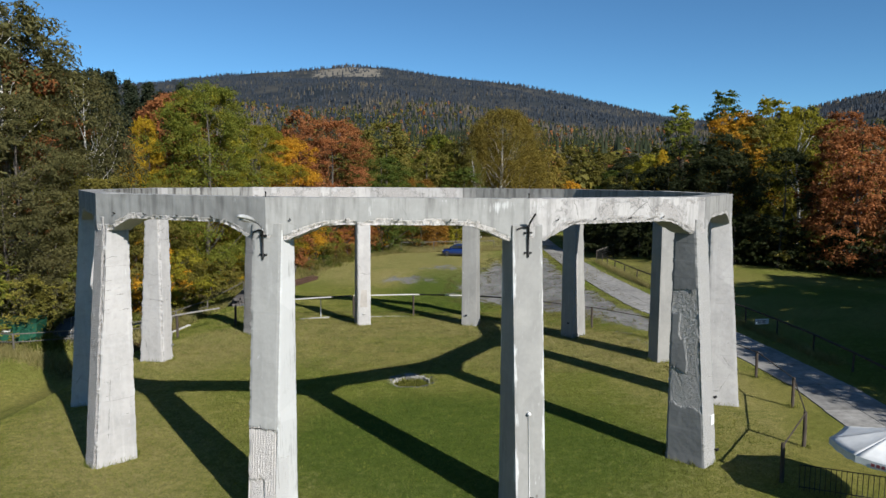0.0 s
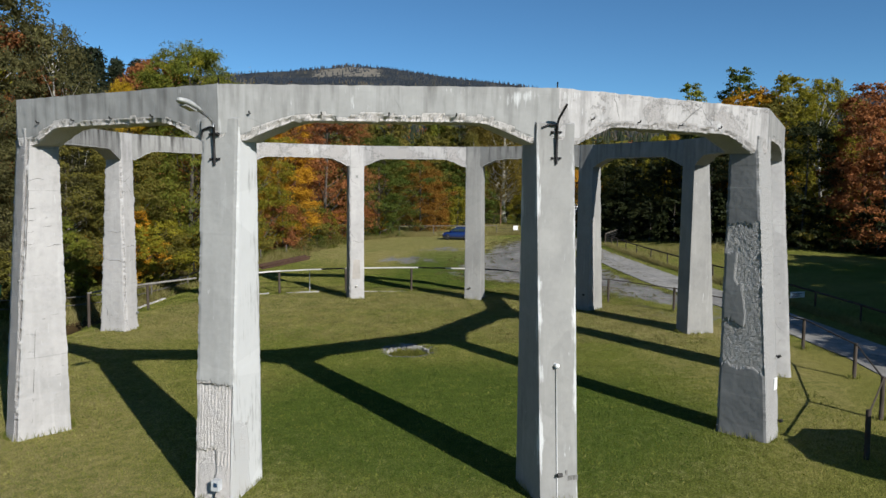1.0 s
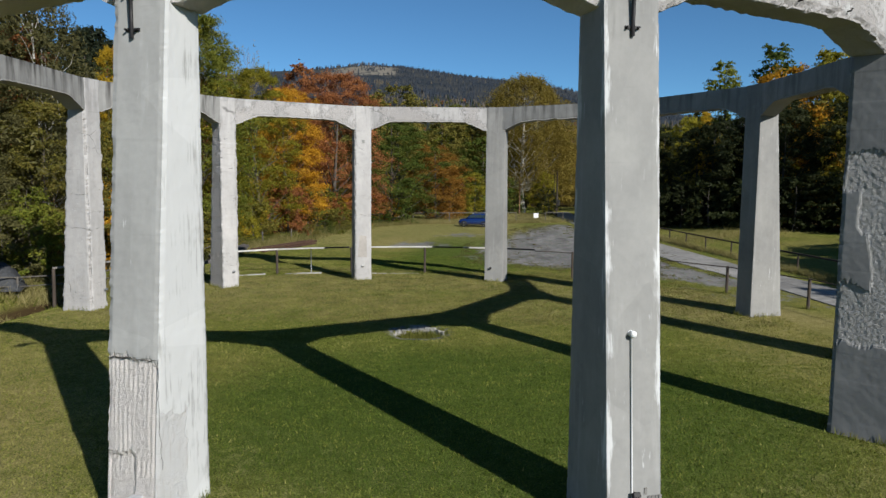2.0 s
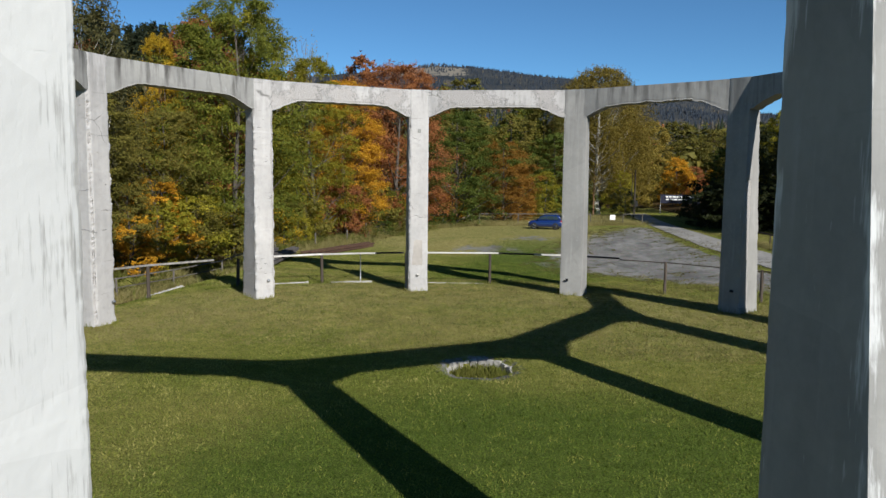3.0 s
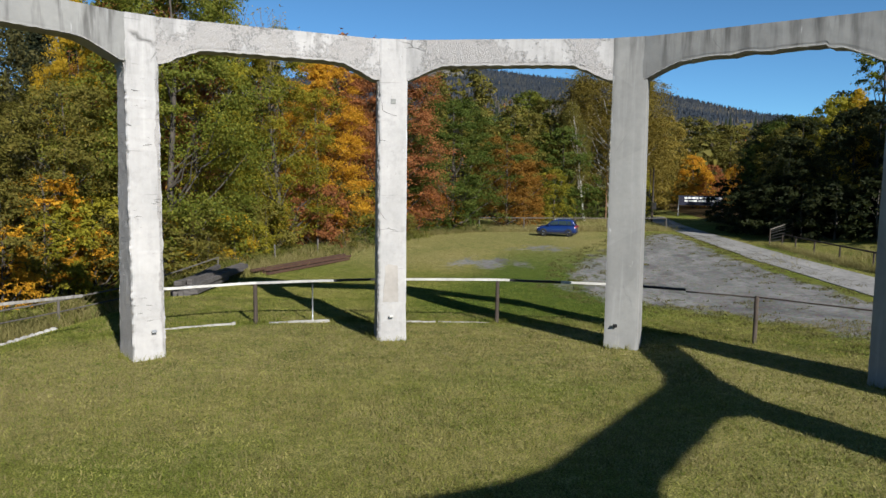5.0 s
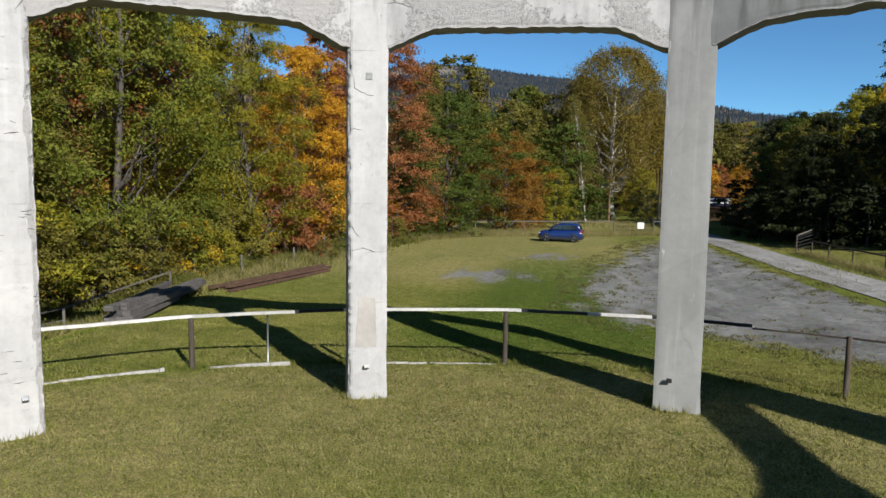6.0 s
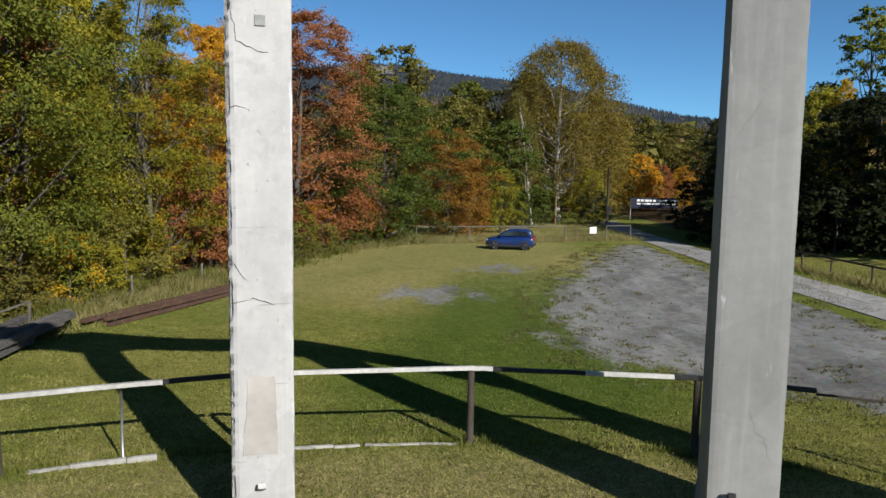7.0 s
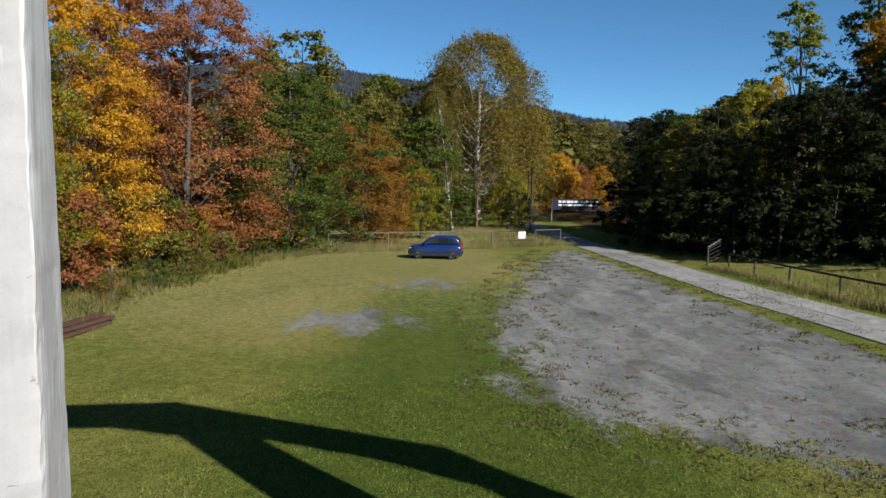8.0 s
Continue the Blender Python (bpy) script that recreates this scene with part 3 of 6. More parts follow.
    for j in range(nz):
        for i in range(m):
            a, b2 = j * m + i, j * m + (i + 1) % m
            faces.append((a, b2, b2 + m, a + m))
    # cap
    base = nz * m
    c = len(verts)
    verts.append((0, (R_TOP + R_IN) / 2, TOP + 0.01))
    bare.append(0.0)
    weather.append(1.0)
    lime.append(0.0)
    for i in range(0, m):
        faces.append((base + i, base + (i + 1) % m, c, c))
    tri = [f[:3] for f in faces if f[2] == f[3]]
    quad = [f for f in faces if f[2] != f[3]]
    me = bpy.data.meshes.new("column")
    me.from_pydata(verts, [], quad + tri)
    me.materials.append(mat)
    for name, values in (("bare", bare), ("weather", weather), ("lime", lime)):
        me.attributes.new(name, "FLOAT", "POINT").data.foreach_set("value", np.array(values, np.float32))
    return me


def beam_mesh(k, mat, spall, bare_in, bare_out, weather_in, broken=0.0):
    """A straight ring beam with haunches; frayed lower edges. s runs along the chord, d outwards."""
    ns = 180 if k <= 3 else 90
    di, do = 14.35, 15.14
    nb, nh = 8, 14
    seed = 31.7 * k + 5
    verts, bare, weather, lime = [], [], [], []
    per = [(0, i / nh) for i in range(nh)] + [(1, i / nb) for i in range(nb)] + [(2, i / nh) for i in range(nh)] + [(3, i / nb) for i in range(nb)]
    for j in range(ns + 1):
        q = -1 + 2 * j / ns
        s = q * 14.745 * math.tan(radians(15))
        a = abs(s)
        zb = SOFFIT if a < 2.25 else (SOFFIT - (SOFFIT - HEAD) * min(1, (a - 2.25) / 1.1))
        zb += 0.03 * math.exp(-((a - 2.25) / 0.25) ** 2) * -1
        zt = TOP - 0.012
        if broken:
            zb += broken * 0.14 * max(0, n3(seed, 1, s, 1.4) + 0.25) * (1 if a < 1.9 else 0)
        fr_h = max(0.04, 0.13 + 0.09 * n3(seed, 7, s, 1.3) + 0.03 * n3(seed, 7, s, 5.0))
        fr_i = (0.02 + 0.03 * abs(n3(seed, 4, s, 5.0))) * spall * 1.2
        for f, u in per:
            if f == 0:      # outer face, bottom to top
                d, z = do, zb + (zt - zb) * u
                near = (z - zb)
                fr_o = max(0.0, 0.03 + 0.04 * n3(seed, z, s, 1.9) + 0.05 * n3(s, z, seed, 6.0) + 0.04 * n3(s, z, seed, 17.0)) * spall
                cut = fr_o * min(1, max(0, 1 - near / fr_h) * 2.5)
                d -= cut
                z += 0.25 * cut if u < 0.01 else 0
                b = 1.0 if near < fr_h * 1.15 * spall + 0.05 * n3(s, seed, 0, 3.0) else 0.0
                b = max(b, bare_out * (0.5 + 0.6 * n3(seed, s, z, 1.1)))
                d += 0.012 * n3(s, z, seed, 3.0) - 0.02 * b * abs(n3(s, z, seed, 12.0))
            elif f == 1:    # top, outer to inner
                d, z = do - (do - di) * u, zt
                z += 0.02 * n3(s, d, seed, 4.0)
                b = 0.3
            elif f == 2:    # inner, top to bottom
                d, z = di, zt - (zt - zb) * u
                near = z - zb
                cut = fr_i * max(0, 1 - near / 0.10)
                d += cut
                b = bare_in * (0.55 + 0.7 * n3(seed, s, z, 0.9))
                d -= 0.010 * n3(s, z, seed + 3, 3.0) - 0.02 * b * abs(n3(s, z, seed, 12.0))
            else:           # soffit, inner to outer
                d, z = di + (do - di) * u, zb
                z += 0.035 * spall * n3(s * 2, d * 2, seed, 2.5)
                b = 0.8
            verts.append((-q * d * math.tan(radians(15)), d, z))
            bare.append(b)
            lime.append(0.25 + 0.55 * n3(s * 0.9, z * 3, seed) if f == 0 and k in (1, 2, 3) else 0.0)
            weather.append(0.3 + (weather_in if f == 2 else 0.4) * (0.4 + 0.6 * max(0, (z - 9.2) / 0.8)))
    m = len(per)
    faces = [(j * m + i, (j + 1) * m + i, (j + 1) * m + (i + 1) % m, j * m + (i + 1) % m) for j in range(ns) for i in range(m)]
    me = bpy.data.meshes.new("beam")
    me.from_pydata(verts, [], faces + [tuple(range(m)), tuple(range(ns * m, ns * m + m))[::-1]])
    me.materials.append(mat)
    for name, values in (("bare", bare), ("weather", weather), ("lime", lime)):
        me.attributes.new(name, "FLOAT", "POINT").data.foreach_set("value", np.array(values, np.float32))
    return me


colonnade = thing("concrete_colonnade", CX, CY, 0, label="weathered ring of twelve tall rendered concrete piers carrying a beam", category="monument")
W, G, B = CONCRETE_WHITE, CONCRETE_GREY, CONCRETE_BLUE
# material, wear, bare zones (face, z0, z1, u0, u1, depth), corner losses
PIERS = [
    (W, 1.2, [(0, -1, 9.0, -1.1, 1.1, 0.02)], (1.1, 2.0, 0.2, 0.3)),
    (B, 0.7, [(0, -1, 2.85, -1.1, 1.1, 0.035), (0, -1, 1.25, -1.1, 0.1, 0.10), (1, -1, 1.9, -1.1, 0.15, 0.006)], (0.5, 0.2, 0.1, 0.2)),
    (G, 0.5, [], (0.15, 0.1, 0.1, 0.1)),
    (CONCRETE_DARK, 0.8, [(3, 2.15, 3.55, -1.1, 1.1, 0.03), (3, 3.3, 5.0, 0.05, 1.1, 0.03), (3, 4.8, 5.9, -0.35, 1.1, 0.03), (3, 5.7, 6.6, -0.9, 1.1, 0.025), (0, -1, 9.2, -1.1, 1.1, 0.004)], (0.8, 0.5, 0.3, 0.9)),
    (W, 0.8, [(0, 5.0, 7.2, -1.1, 1.1, 0.012), (0, 0.8, 3.8, -0.2, 1.1, 0.012)], (0.3, 0.7, 0.3, 0.3)),
    (G, 0.4, [], (0.1, 0.15, 0.1, 0.1)),
    (G, 0.6, [(3, 0.2, 5.6, -1.1, -0.25, 0.03)], (0.9, 0.2, 0.2, 0.3)),
    (G, 0.35, [], (0.1, 0.1, 0.12, 0.1)),
    (W, 0.8, [(1, -1, 8.7, -1.1, 1.1, 0.02)], (0.3, 0.9, 1.7, 0.3)),
    (W, 1.2, [(1, -1, 8.6, -1.1, 1.1, 0.06), (2, 0.2, 8.2, 0.75, 1.1, 0.01)], (0.6, 1.2, 1.3, 0.9)),
    (W, 1.0, [], (0.8, 0.9, 1.6, 1.2)),
    (W, 0.9, [], (0.5, 0.5, 0.4, 0.4)),
]
# half width, shift along the ring, lime on the corners, board-marked ribs
SIZES = {8: (0.55, -0.10, 0.05), 9: (0.505, -0.03, 0.25, False, 0.72, False, 3), 3: (0.505, -0.04, 1.0), 2: (0.5, 0.0, 0.5, True, 1.1), 4: (0.5, 0.0, 0.4, False, 0.0, True), 6: (0.5, 0.0, 0.6), 7: (0.5, 0.0, 0.3)}
for k, (mat, rough, zones, edges) in enumerate(PIERS):
    col = under(new("column", column_mesh(k + 1, mat, rough, zones, edges, *SIZES.get(k + 1, ()))), colonnade)
    # local +y points outwards
    col.matrix_basis = pose(0, 0, 0, 0, 0, ANGLE0 + 30 * k - 90)
BEAMS = [  # from each pier to the next: material, spall, bare inside, bare outside, stains inside, broken soffit
    (B, 1.2, 0.2, 0.1, 0.4, 0.0), (B, 1.1, 0.2, 0.15, 0.3, 0.0), (W, 1.2, 0.2, 0.75, 0.3, 0.0), (G, 0.8, 0.2, 0.2, 0.3, 0.0),
    (G, 0.8, 0.2, 0.1, 0.3, 0.0), (G, 1.0, 0.2, 0.1, 0.5, 0.0), (G, 0.8, 0.1, 0.1, 0.7, 1.0), (W, 1.0, 0.85, 0.2, 0.1, 0.0),
    (W, 1.0, 0.75, 0.2, 0.25, 0.0), (G, 0.5, 0.0, 0.1, 1.2, 0.0), (G, 0.5, 0.0, 0.1, 1.2, 0.0), (G, 0.8, 0.1, 0.1, 0.8, 0.0)]
for k, spec in enumerate(BEAMS):
    ob = under(new("beam", beam_mesh(k + 1, *spec)), colonnade)
    ob.matrix_basis = pose(0, 0, 0, 0, 0, ANGLE0 + 15 + 30 * k - 90)


def on_pier(k, t, r, z):
    """A world place by pier number, metres along the ring (rising with the number), radius and height."""
    a = radians(ANGLE0 + 30 * (k - 1))
    return Vector((CX + r * math.cos(a) - t * math.sin(a), CY + r * math.sin(a) + t * math.cos(a), z))


def ring_point(deg, r, z=0.0):
    a = radians(deg)
    return Vector((CX + r * math.cos(a), CY + r * math.sin(a), z))


def crack(k, face, pts, width=0.014, name="crack"):
    """A jagged dark crack or bared bar on a pier. pts: (across, z); across is t on faces 0 and 2, radius on 1 and 3."""
    g = random.Random(int(k * 100 + pts[0][1] * 10))
    fine = []
    for (a0, z0), (a1, z1) in zip(pts, pts[1:]):
        n = max(1, int(math.hypot(a1 - a0, z1 - z0) / 0.07))
        for i in range(n):
            j = 0.022 * (name == "crack")
            fine.append((a0 + (a1 - a0) * i / n + g.uniform(-j, j), z0 + (z1 - z0) * i / n + g.uniform(-j, j)))
    fine.append(pts[-1])
    hw = SIZES.get(k, (0.5,))[0]
    bm = bmesh.new()
    rows = []
    for i, (a, z) in enumerate(fine):
        b, c = fine[max(0, i - 1)], fine[min(len(fine) - 1, i + 1)]
        d = Vector((c[0] - b[0], c[1] - b[1])).normalized()
        w = width * 0.45 * (g.uniform(0.2, 1.3) if name == "crack" else 1.0) * (0.3 if i in (0, len(fine) - 1) else 1)
        row = []
        for sgn, up in ((-1, 0.0), (0, 1.0), (1, 0.0)):
            x, zz = a - d.y * w * sgn, z + d.x * w * sgn
            o = 0.005 + 0.005 * up
            if face == 0:
                p = on_pier(k, x, outer_radius(zz) + o, zz)
            elif face == 2:
                p = on_pier(k, x, R_IN - o, zz)
            else:
                p = on_pier(k, (hw + o) * (1 if face == 1 else -1), x, zz)
            row.append(bm.verts.new(p - Vector((CX, CY, 0))))
        rows.append(row)
    for r0, r1 in zip(rows, rows[1:]):
        for i in (0, 1):
            bm.faces.new((r0[i], r0[i + 1], r1[i + 1], r1[i]))
    part(name, bm, CRACK, colonnade, "dark jagged crack" if name == "crack" else "bared rusty bar")


for pts in ([(0.39, 8.3), (0.32, 7.94), (0.31, 7.7), (0.13, 7.6), (-0.18, 7.54)], [(0.46, 4.4), (0.36, 4.36), (0.28, 4.18), (0.16, 4.06)],
            [(0.42, 3.7), (0.08, 3.78), (-0.11, 3.74), (-0.24, 3.66)], [(0.4, 6.7), (0.2, 6.72), (0.1, 6.66)]):
    crack(9, 2, pts, 0.012)
for z0, z1, off in ((5.35, 7.4, 0.12),):
    crack(1, 1, [(outer_radius(z0) - off, z0), (outer_radius(z1) - off, z1)], 0.022, "bar")
for z in (6.85, 6.5, 6.16, 5.8):
    crack(1, 1, [(outer_radius(z) - 0.12, z), (outer_radius(z) - 0.34, z + 0.02)], 0.010, "bar")
for z0, z1 in ((0.5, 1.25), (1.35, 2.15), (2.4, 3.25)):
    crack(1, 1, [(15.83 - 0.07 * z0, z0), (15.83 - 0.07 * z1, z1)], 0.012, "bar")
crack(1, 1, [(15.2, 5.72), (15.0, 5.76), (14.8, 5.78)], 0.012)
crack(1, 1, [(15.7, 7.62), (15.4, 7.72), (15.2, 7.70)], 0.009)
for z0, z1 in ((0.3, 0.65), (1.45, 2.1), (2.2, 2.9), (3.0, 3.7), (3.8, 4.9), (5.9, 6.4), (6.9, 7.2)):
    crack(11, 2, [(0.44, z0), (0.45, z1)], 0.014, "bar")
crack(11, 2, [(0.42, 4.3), (0.1, 4.34), (-0.42, 4.32)], 0.010)
crack(11, 2, [(0.4, 7.1), (0.0, 7.05), (-0.4, 7.12)], 0.008)
crack(11, 1, [(15.9, 3.75), (15.6, 3.6), (15.2, 3.62), (14.8, 3.58)], 0.012)
crack(11, 1, [(15.6, 5.1), (15.2, 5.05), (14.8, 5.1)], 0.010)
g = random.Random(77)
for k in (10, 10, 10, 11, 1, 12):
    for i in range(7):
        z, c = g.uniform(0.8, 8.0), g.uniform(-0.42, 0.42)
        w = g.uniform(0.04, 0.13)
        if k == 1:
            crack(1, 1, [(15.4 + c - w, z), (15.4 + c + w, z + g.uniform(-0.03, 0.03))], 0.012)
        else:
            crack(k, 2, [(c - w, z), (c + w, z + g.uniform(-0.03, 0.03))], 0.016)
crack(2, 0, [(-0.5, 2.84), (-0.2, 2.87), (0.1, 2.83), (0.48, 2.86)], 0.03)
crack(2, 1, [(outer_radius(2.5) - 0.02, 2.9), (outer_radius(1.6) - 0.06, 1.9), (outer_radius(1) - 0.16, 1.0)], 0.010)

# ---- trees ----


def tubes_np(paths, n=6):
    """Arrays of verts and quads for tapered tubes; paths: lists of (x, y, z, r)."""
    V, F, base = [], [], 0
    ang = np.arange(n) * 2 * math.pi / n
    for path in paths:
        p = np.array(path, float)
        q = p[:, :3]
        d = np.gradient(q, axis=0)
        d /= np.linalg.norm(d, axis=1)[:, None] + 1e-9
        ref = np.where(np.abs(d[:, 2:3]) < 0.9, np.array([[0, 0, 1.0]]), np.array([[1.0, 0, 0]]))
        a = np.cross(d, ref)
        a /= np.linalg.norm(a, axis=1)[:, None]
        b = np.cross(d, a)
        ring = q[:, None] + (a[:, None] * np.cos(ang)[None, :, None] + b[:, None] * np.sin(ang)[None, :, None]) * p[:, 3][:, None, None]
        V.append(ring.reshape(-1, 3))
        m = len(p)
        idx = base + np.arange(m * n).reshape(m, n)
        nxt = np.roll(idx, -1, axis=1)
        F.append(np.stack([idx[:-1], nxt[:-1], nxt[1:], idx[1:]], -1).reshape(-1, 4))
        base += m * n
    return np.concatenate(V), np.concatenate(F)


def leaves_np(rng, centres, normals, size, droop=0.0):
    """One bent diamond of a leaf at each centre."""
    n = len(centres)
    nr = normals + rng.normal(0, 0.75, (n, 3))
    nr /= np.linalg.norm(nr, axis=1)[:, None]
    r = rng.normal(0, 1, (n, 3))
    if droop:
        r = r * (1 - droop) + np.array([0, 0, -1.0]) * droop
    e1 = r - nr * (r * nr).sum(1)[:, None]
    e1 /= np.linalg.norm(e1, axis=1)[:, None] + 1e-9
    e2 = np.cross(nr, e1)
    L = (size * rng.uniform(0.6, 1.35, n))[:, None]
    W = L * rng.uniform(0.4, 0.7, n)[:, None] * (0.65 if droop else 1.0)
    V = np.stack([centres - e1 * L + e2 * W, centres - e1 * L * 0.4 - e2 * W, centres + e1 * L], 1).reshape(-1, 3)
    return V, np.arange(n * 3).reshape(n, 3)


def make_tree(kind, seed, H, R, low, n_clumps, per_clump, size, droop=0.0, bark=None, lean=0.0, open_=0.0, limbs=12):
    """A template tree: trunk with limbs, and a crown of leaves gathered in clumps round the limb ends.
    low: where the crown starts, as a part of H; open_: gaps in the crown."""
    rng = np.random.default_rng(seed)
    # clump centres within an uneven egg
    cs, rs = [], []
    lobes = rng.uniform(0.72, 1.15, 9)
    while len(cs) < n_clumps:
        h = rng.uniform(0, 1) ** 0.9
        prof = math.sqrt(max(0.0, 1 - ((h - 0.40) / 0.615) ** 2)) if kind != "spruce" else (1 - h) * 0.95 + 0.05
        if kind == "round":
            prof = math.sin(math.pi * min(1, h * 0.80 + 0.17)) ** 0.5
        if kind == "poplar":
            prof = 0.75 * math.sin(math.pi * min(1, h * 0.9 + 0.08)) ** 0.5
        a = rng.uniform(0, 2 * math.pi)
        lobe = lobes[int(a / (2 * math.pi) * 9) % 9] * (0.92 + 0.14 * math.sin(h * 9 + a * 2 + seed))
        q = R * prof * lobe * math.sqrt(rng.uniform(0.30, 1.0))
        z = H * (low + (0.97 - low) * h)
        cs.append((q * math.cos(a) + lean * z, q * math.sin(a), z))
        rs.append(R * rng.uniform(0.18, 0.32) * (1 - 0.4 * h) * (0.8 if kind == "spruce" else 1))
    cs, rs = np.array(cs), np.array(rs)
    paths = []
    tr = (0.011 * H + 0.03) * (0.6 if kind == "bare" or low > 0.4 else 1)
    steps = np.linspace(0, 0.93, 12)
    bend = rng.normal(0, 0.012 * H, (3, 2))
    trunk = []
    for s in steps:
        x = lean * H * s + bend[0, 0] * math.sin(s * 3.1) + bend[1, 0] * math.sin(s * 7)
        y = bend[0, 1] * math.sin(s * 3.1) + bend[1, 1] * math.sin(s * 7)
        trunk.append((x, y, H * s - 0.2 * (s == 0), tr * (1 - 0.93 * s) * (1.5 if s == 0 else 1)))
    paths.append(trunk)
    tk = np.array(trunk)
    for i in rng.permutation(n_clumps)[:limbs]:
        c = cs[i]
        zb = max(H * low * 0.7, c[2] - (0.16 if kind != "spruce" else 0.02) * H - 0.5 * math.hypot(c[0], c[1]) * (kind != "spruce"))
        zb = min(zb, H * 0.9)
        bx, by, br = np.interp(zb, tk[:, 2], tk[:, 0]), np.interp(zb, tk[:, 2], tk[:, 1]), np.interp(zb, tk[:, 2], tk[:, 3])
        pts = []
        for s in np.linspace(0, 1, 5):
            k = rng.normal(0, 0.05 * R, 3) * (0 < s < 1)
            pts.append((bx + (c[0] - bx) * s + k[0], by + (c[1] - by) * s + k[1], zb + (c[2] - zb) * s ** 1.25 + k[2], max(0.012, br * 0.45 * (1 - 0.9 * s))))
        paths.append(pts)
    tv, tf = tubes_np(paths, 7)
    # leaves
    cen, nor = [], []
    for c, r in zip(cs, rs):
        n = int(per_clump * rng.uniform(0.6, 1.4) * (1 - open_ * rng.uniform(0, 1)))
        twigs = 4 + int(r * 6)
        out = np.array([c[0], c[1], 0.0])
        out /= np.linalg.norm(out) + 1e-6
        d = rng.normal(0, 1, (twigs, 3)) * np.array([1, 1, 0.5]) + out * 0.7 + np.array([0, 0, 0.12])
        d /= np.linalg.norm(d, axis=1)[:, None]
        d *= rng.uniform(0.7, 1.5, (twigs, 1)) * r
        w = rng.integers(0, twigs, n)
        s = rng.uniform(0.0, 1.0, n) ** 0.75
        v = rng.normal(0, 1, (n, 3))
        p = c + d[w] * s[:, None] + v * (r * (0.10 if droop else 0.17)) * np.array([1, 1, 0.7])
        p[:, 2] -= 0.25 * r * s * s
        if droop:
            p[:, 2] -= np.abs(rng.normal(0, r * 1.3, n)) * s
        v = v * 0.6 + out * 0.5 + np.array([0, 0, 0.7])
        if kind == "spruce":
            p[:, 2] -= 0.35 * np.hypot(p[:, 0], p[:, 1])
        cen.append(p)
        nor.append(v)
    cen, nor = np.concatenate(cen), np.concatenate(nor)
    keep = cen[:, 2] > 0.12
    lv, lf = leaves_np(rng, cen[keep], nor[keep], size, droop)
    return mesh_np("trunk", tv, tf, bark or BARK, True), mesh_np("crown", lv, lf, LEAVES["green"])


FORMS = {
    "near_a": (make_tree("broad", 1, 18, 5.8, 0.06, 230, 330, 0.080, limbs=34), 18),
    "near_b": (make_tree("broad", 2, 18, 5.0, 0.04, 210, 320, 0.080, limbs=30), 18),
    "near_c": (make_tree("round", 3, 14, 4.8, 0.04, 190, 250, 0.08, limbs=26), 14),
    "broad_a": (make_tree("broad", 21, 18, 5.6, 0.08, 200, 88, 0.172, limbs=16), 18),
    "broad_b": (make_tree("broad", 22, 18, 4.8, 0.06, 180, 88, 0.172, limbs=16), 18),
    "broad_c": (make_tree("round", 23, 14, 4.6, 0.03, 190, 88, 0.145, limbs=14), 14),
    "open": (make_tree("broad", 4, 20, 4.6, 0.16, 110, 80, 0.16, open_=0.4, limbs=22), 20),
    "fill": (make_tree("broad", 14, 18, 5.2, 0.03, 170, 115, 0.150, limbs=6), 18),
    "thick": (make_tree("broad", 15, 18, 5.2, 0.04, 115, 46, 0.30, limbs=6), 18),
    "birch_big": (make_tree("broad", 5, 25, 8.0, 0.24, 460, 240, 0.135, 0.55, BARK_WHITE, 0.0, 0.3, 60), 25),
    "birch_a": (make_tree("broad", 5, 24, 6.8, 0.20, 260, 110, 0.18, 0.5, BARK_WHITE, 0.02, 0.4, 34), 24),
    "birch_b": (make_tree("broad", 6, 20, 4.4, 0.22, 190, 105, 0.16, 0.5, BARK_WHITE, 0.03, 0.4, 26), 20),
    "birch_thin": (make_tree("broad", 16, 18, 4.2, 0.36, 150, 110, 0.13, 0.5, BARK_WHITE, -0.2, 0.3, 20), 18),
    "bush": (make_tree("round", 7, 4.5, 2.3, 0.0, 80, 75, 0.085, limbs=12), 4.5),
    "bush_b": (make_tree("round", 8, 6.5, 2.6, 0.0, 90, 75, 0.095, limbs=14), 6.5),
    "bush_far": (make_tree("round", 18, 5.5, 2.6, 0.0, 60, 40, 0.17, limbs=5), 5.5),
    "poplar": (make_tree("poplar", 9, 22, 3.6, 0.12, 120, 90, 0.17, open_=0.45, limbs=24), 22),
    "spruce": (make_tree("spruce", 10, 22, 3.6, 0.06, 150, 40, 0.23, 0.35, limbs=16), 22),
    "bare": (make_tree("bare", 11, 18, 4.0, 0.3, 110, 10, 0.12, 0.5, TWIGS, 0.02, 0.6, 90), 18),
}
WORDS = {"green": "green", "dull": "dull olive", "olive": "olive-brown", "yellowgreen": "yellow-green", "yellow": "bright yellow", "orange": "orange", "red": "rust-red",
         "birch": "golden", "amber": "amber-brown", "deepgreen": "deep green", "dark": "dark green", "spruce": "dark green"}


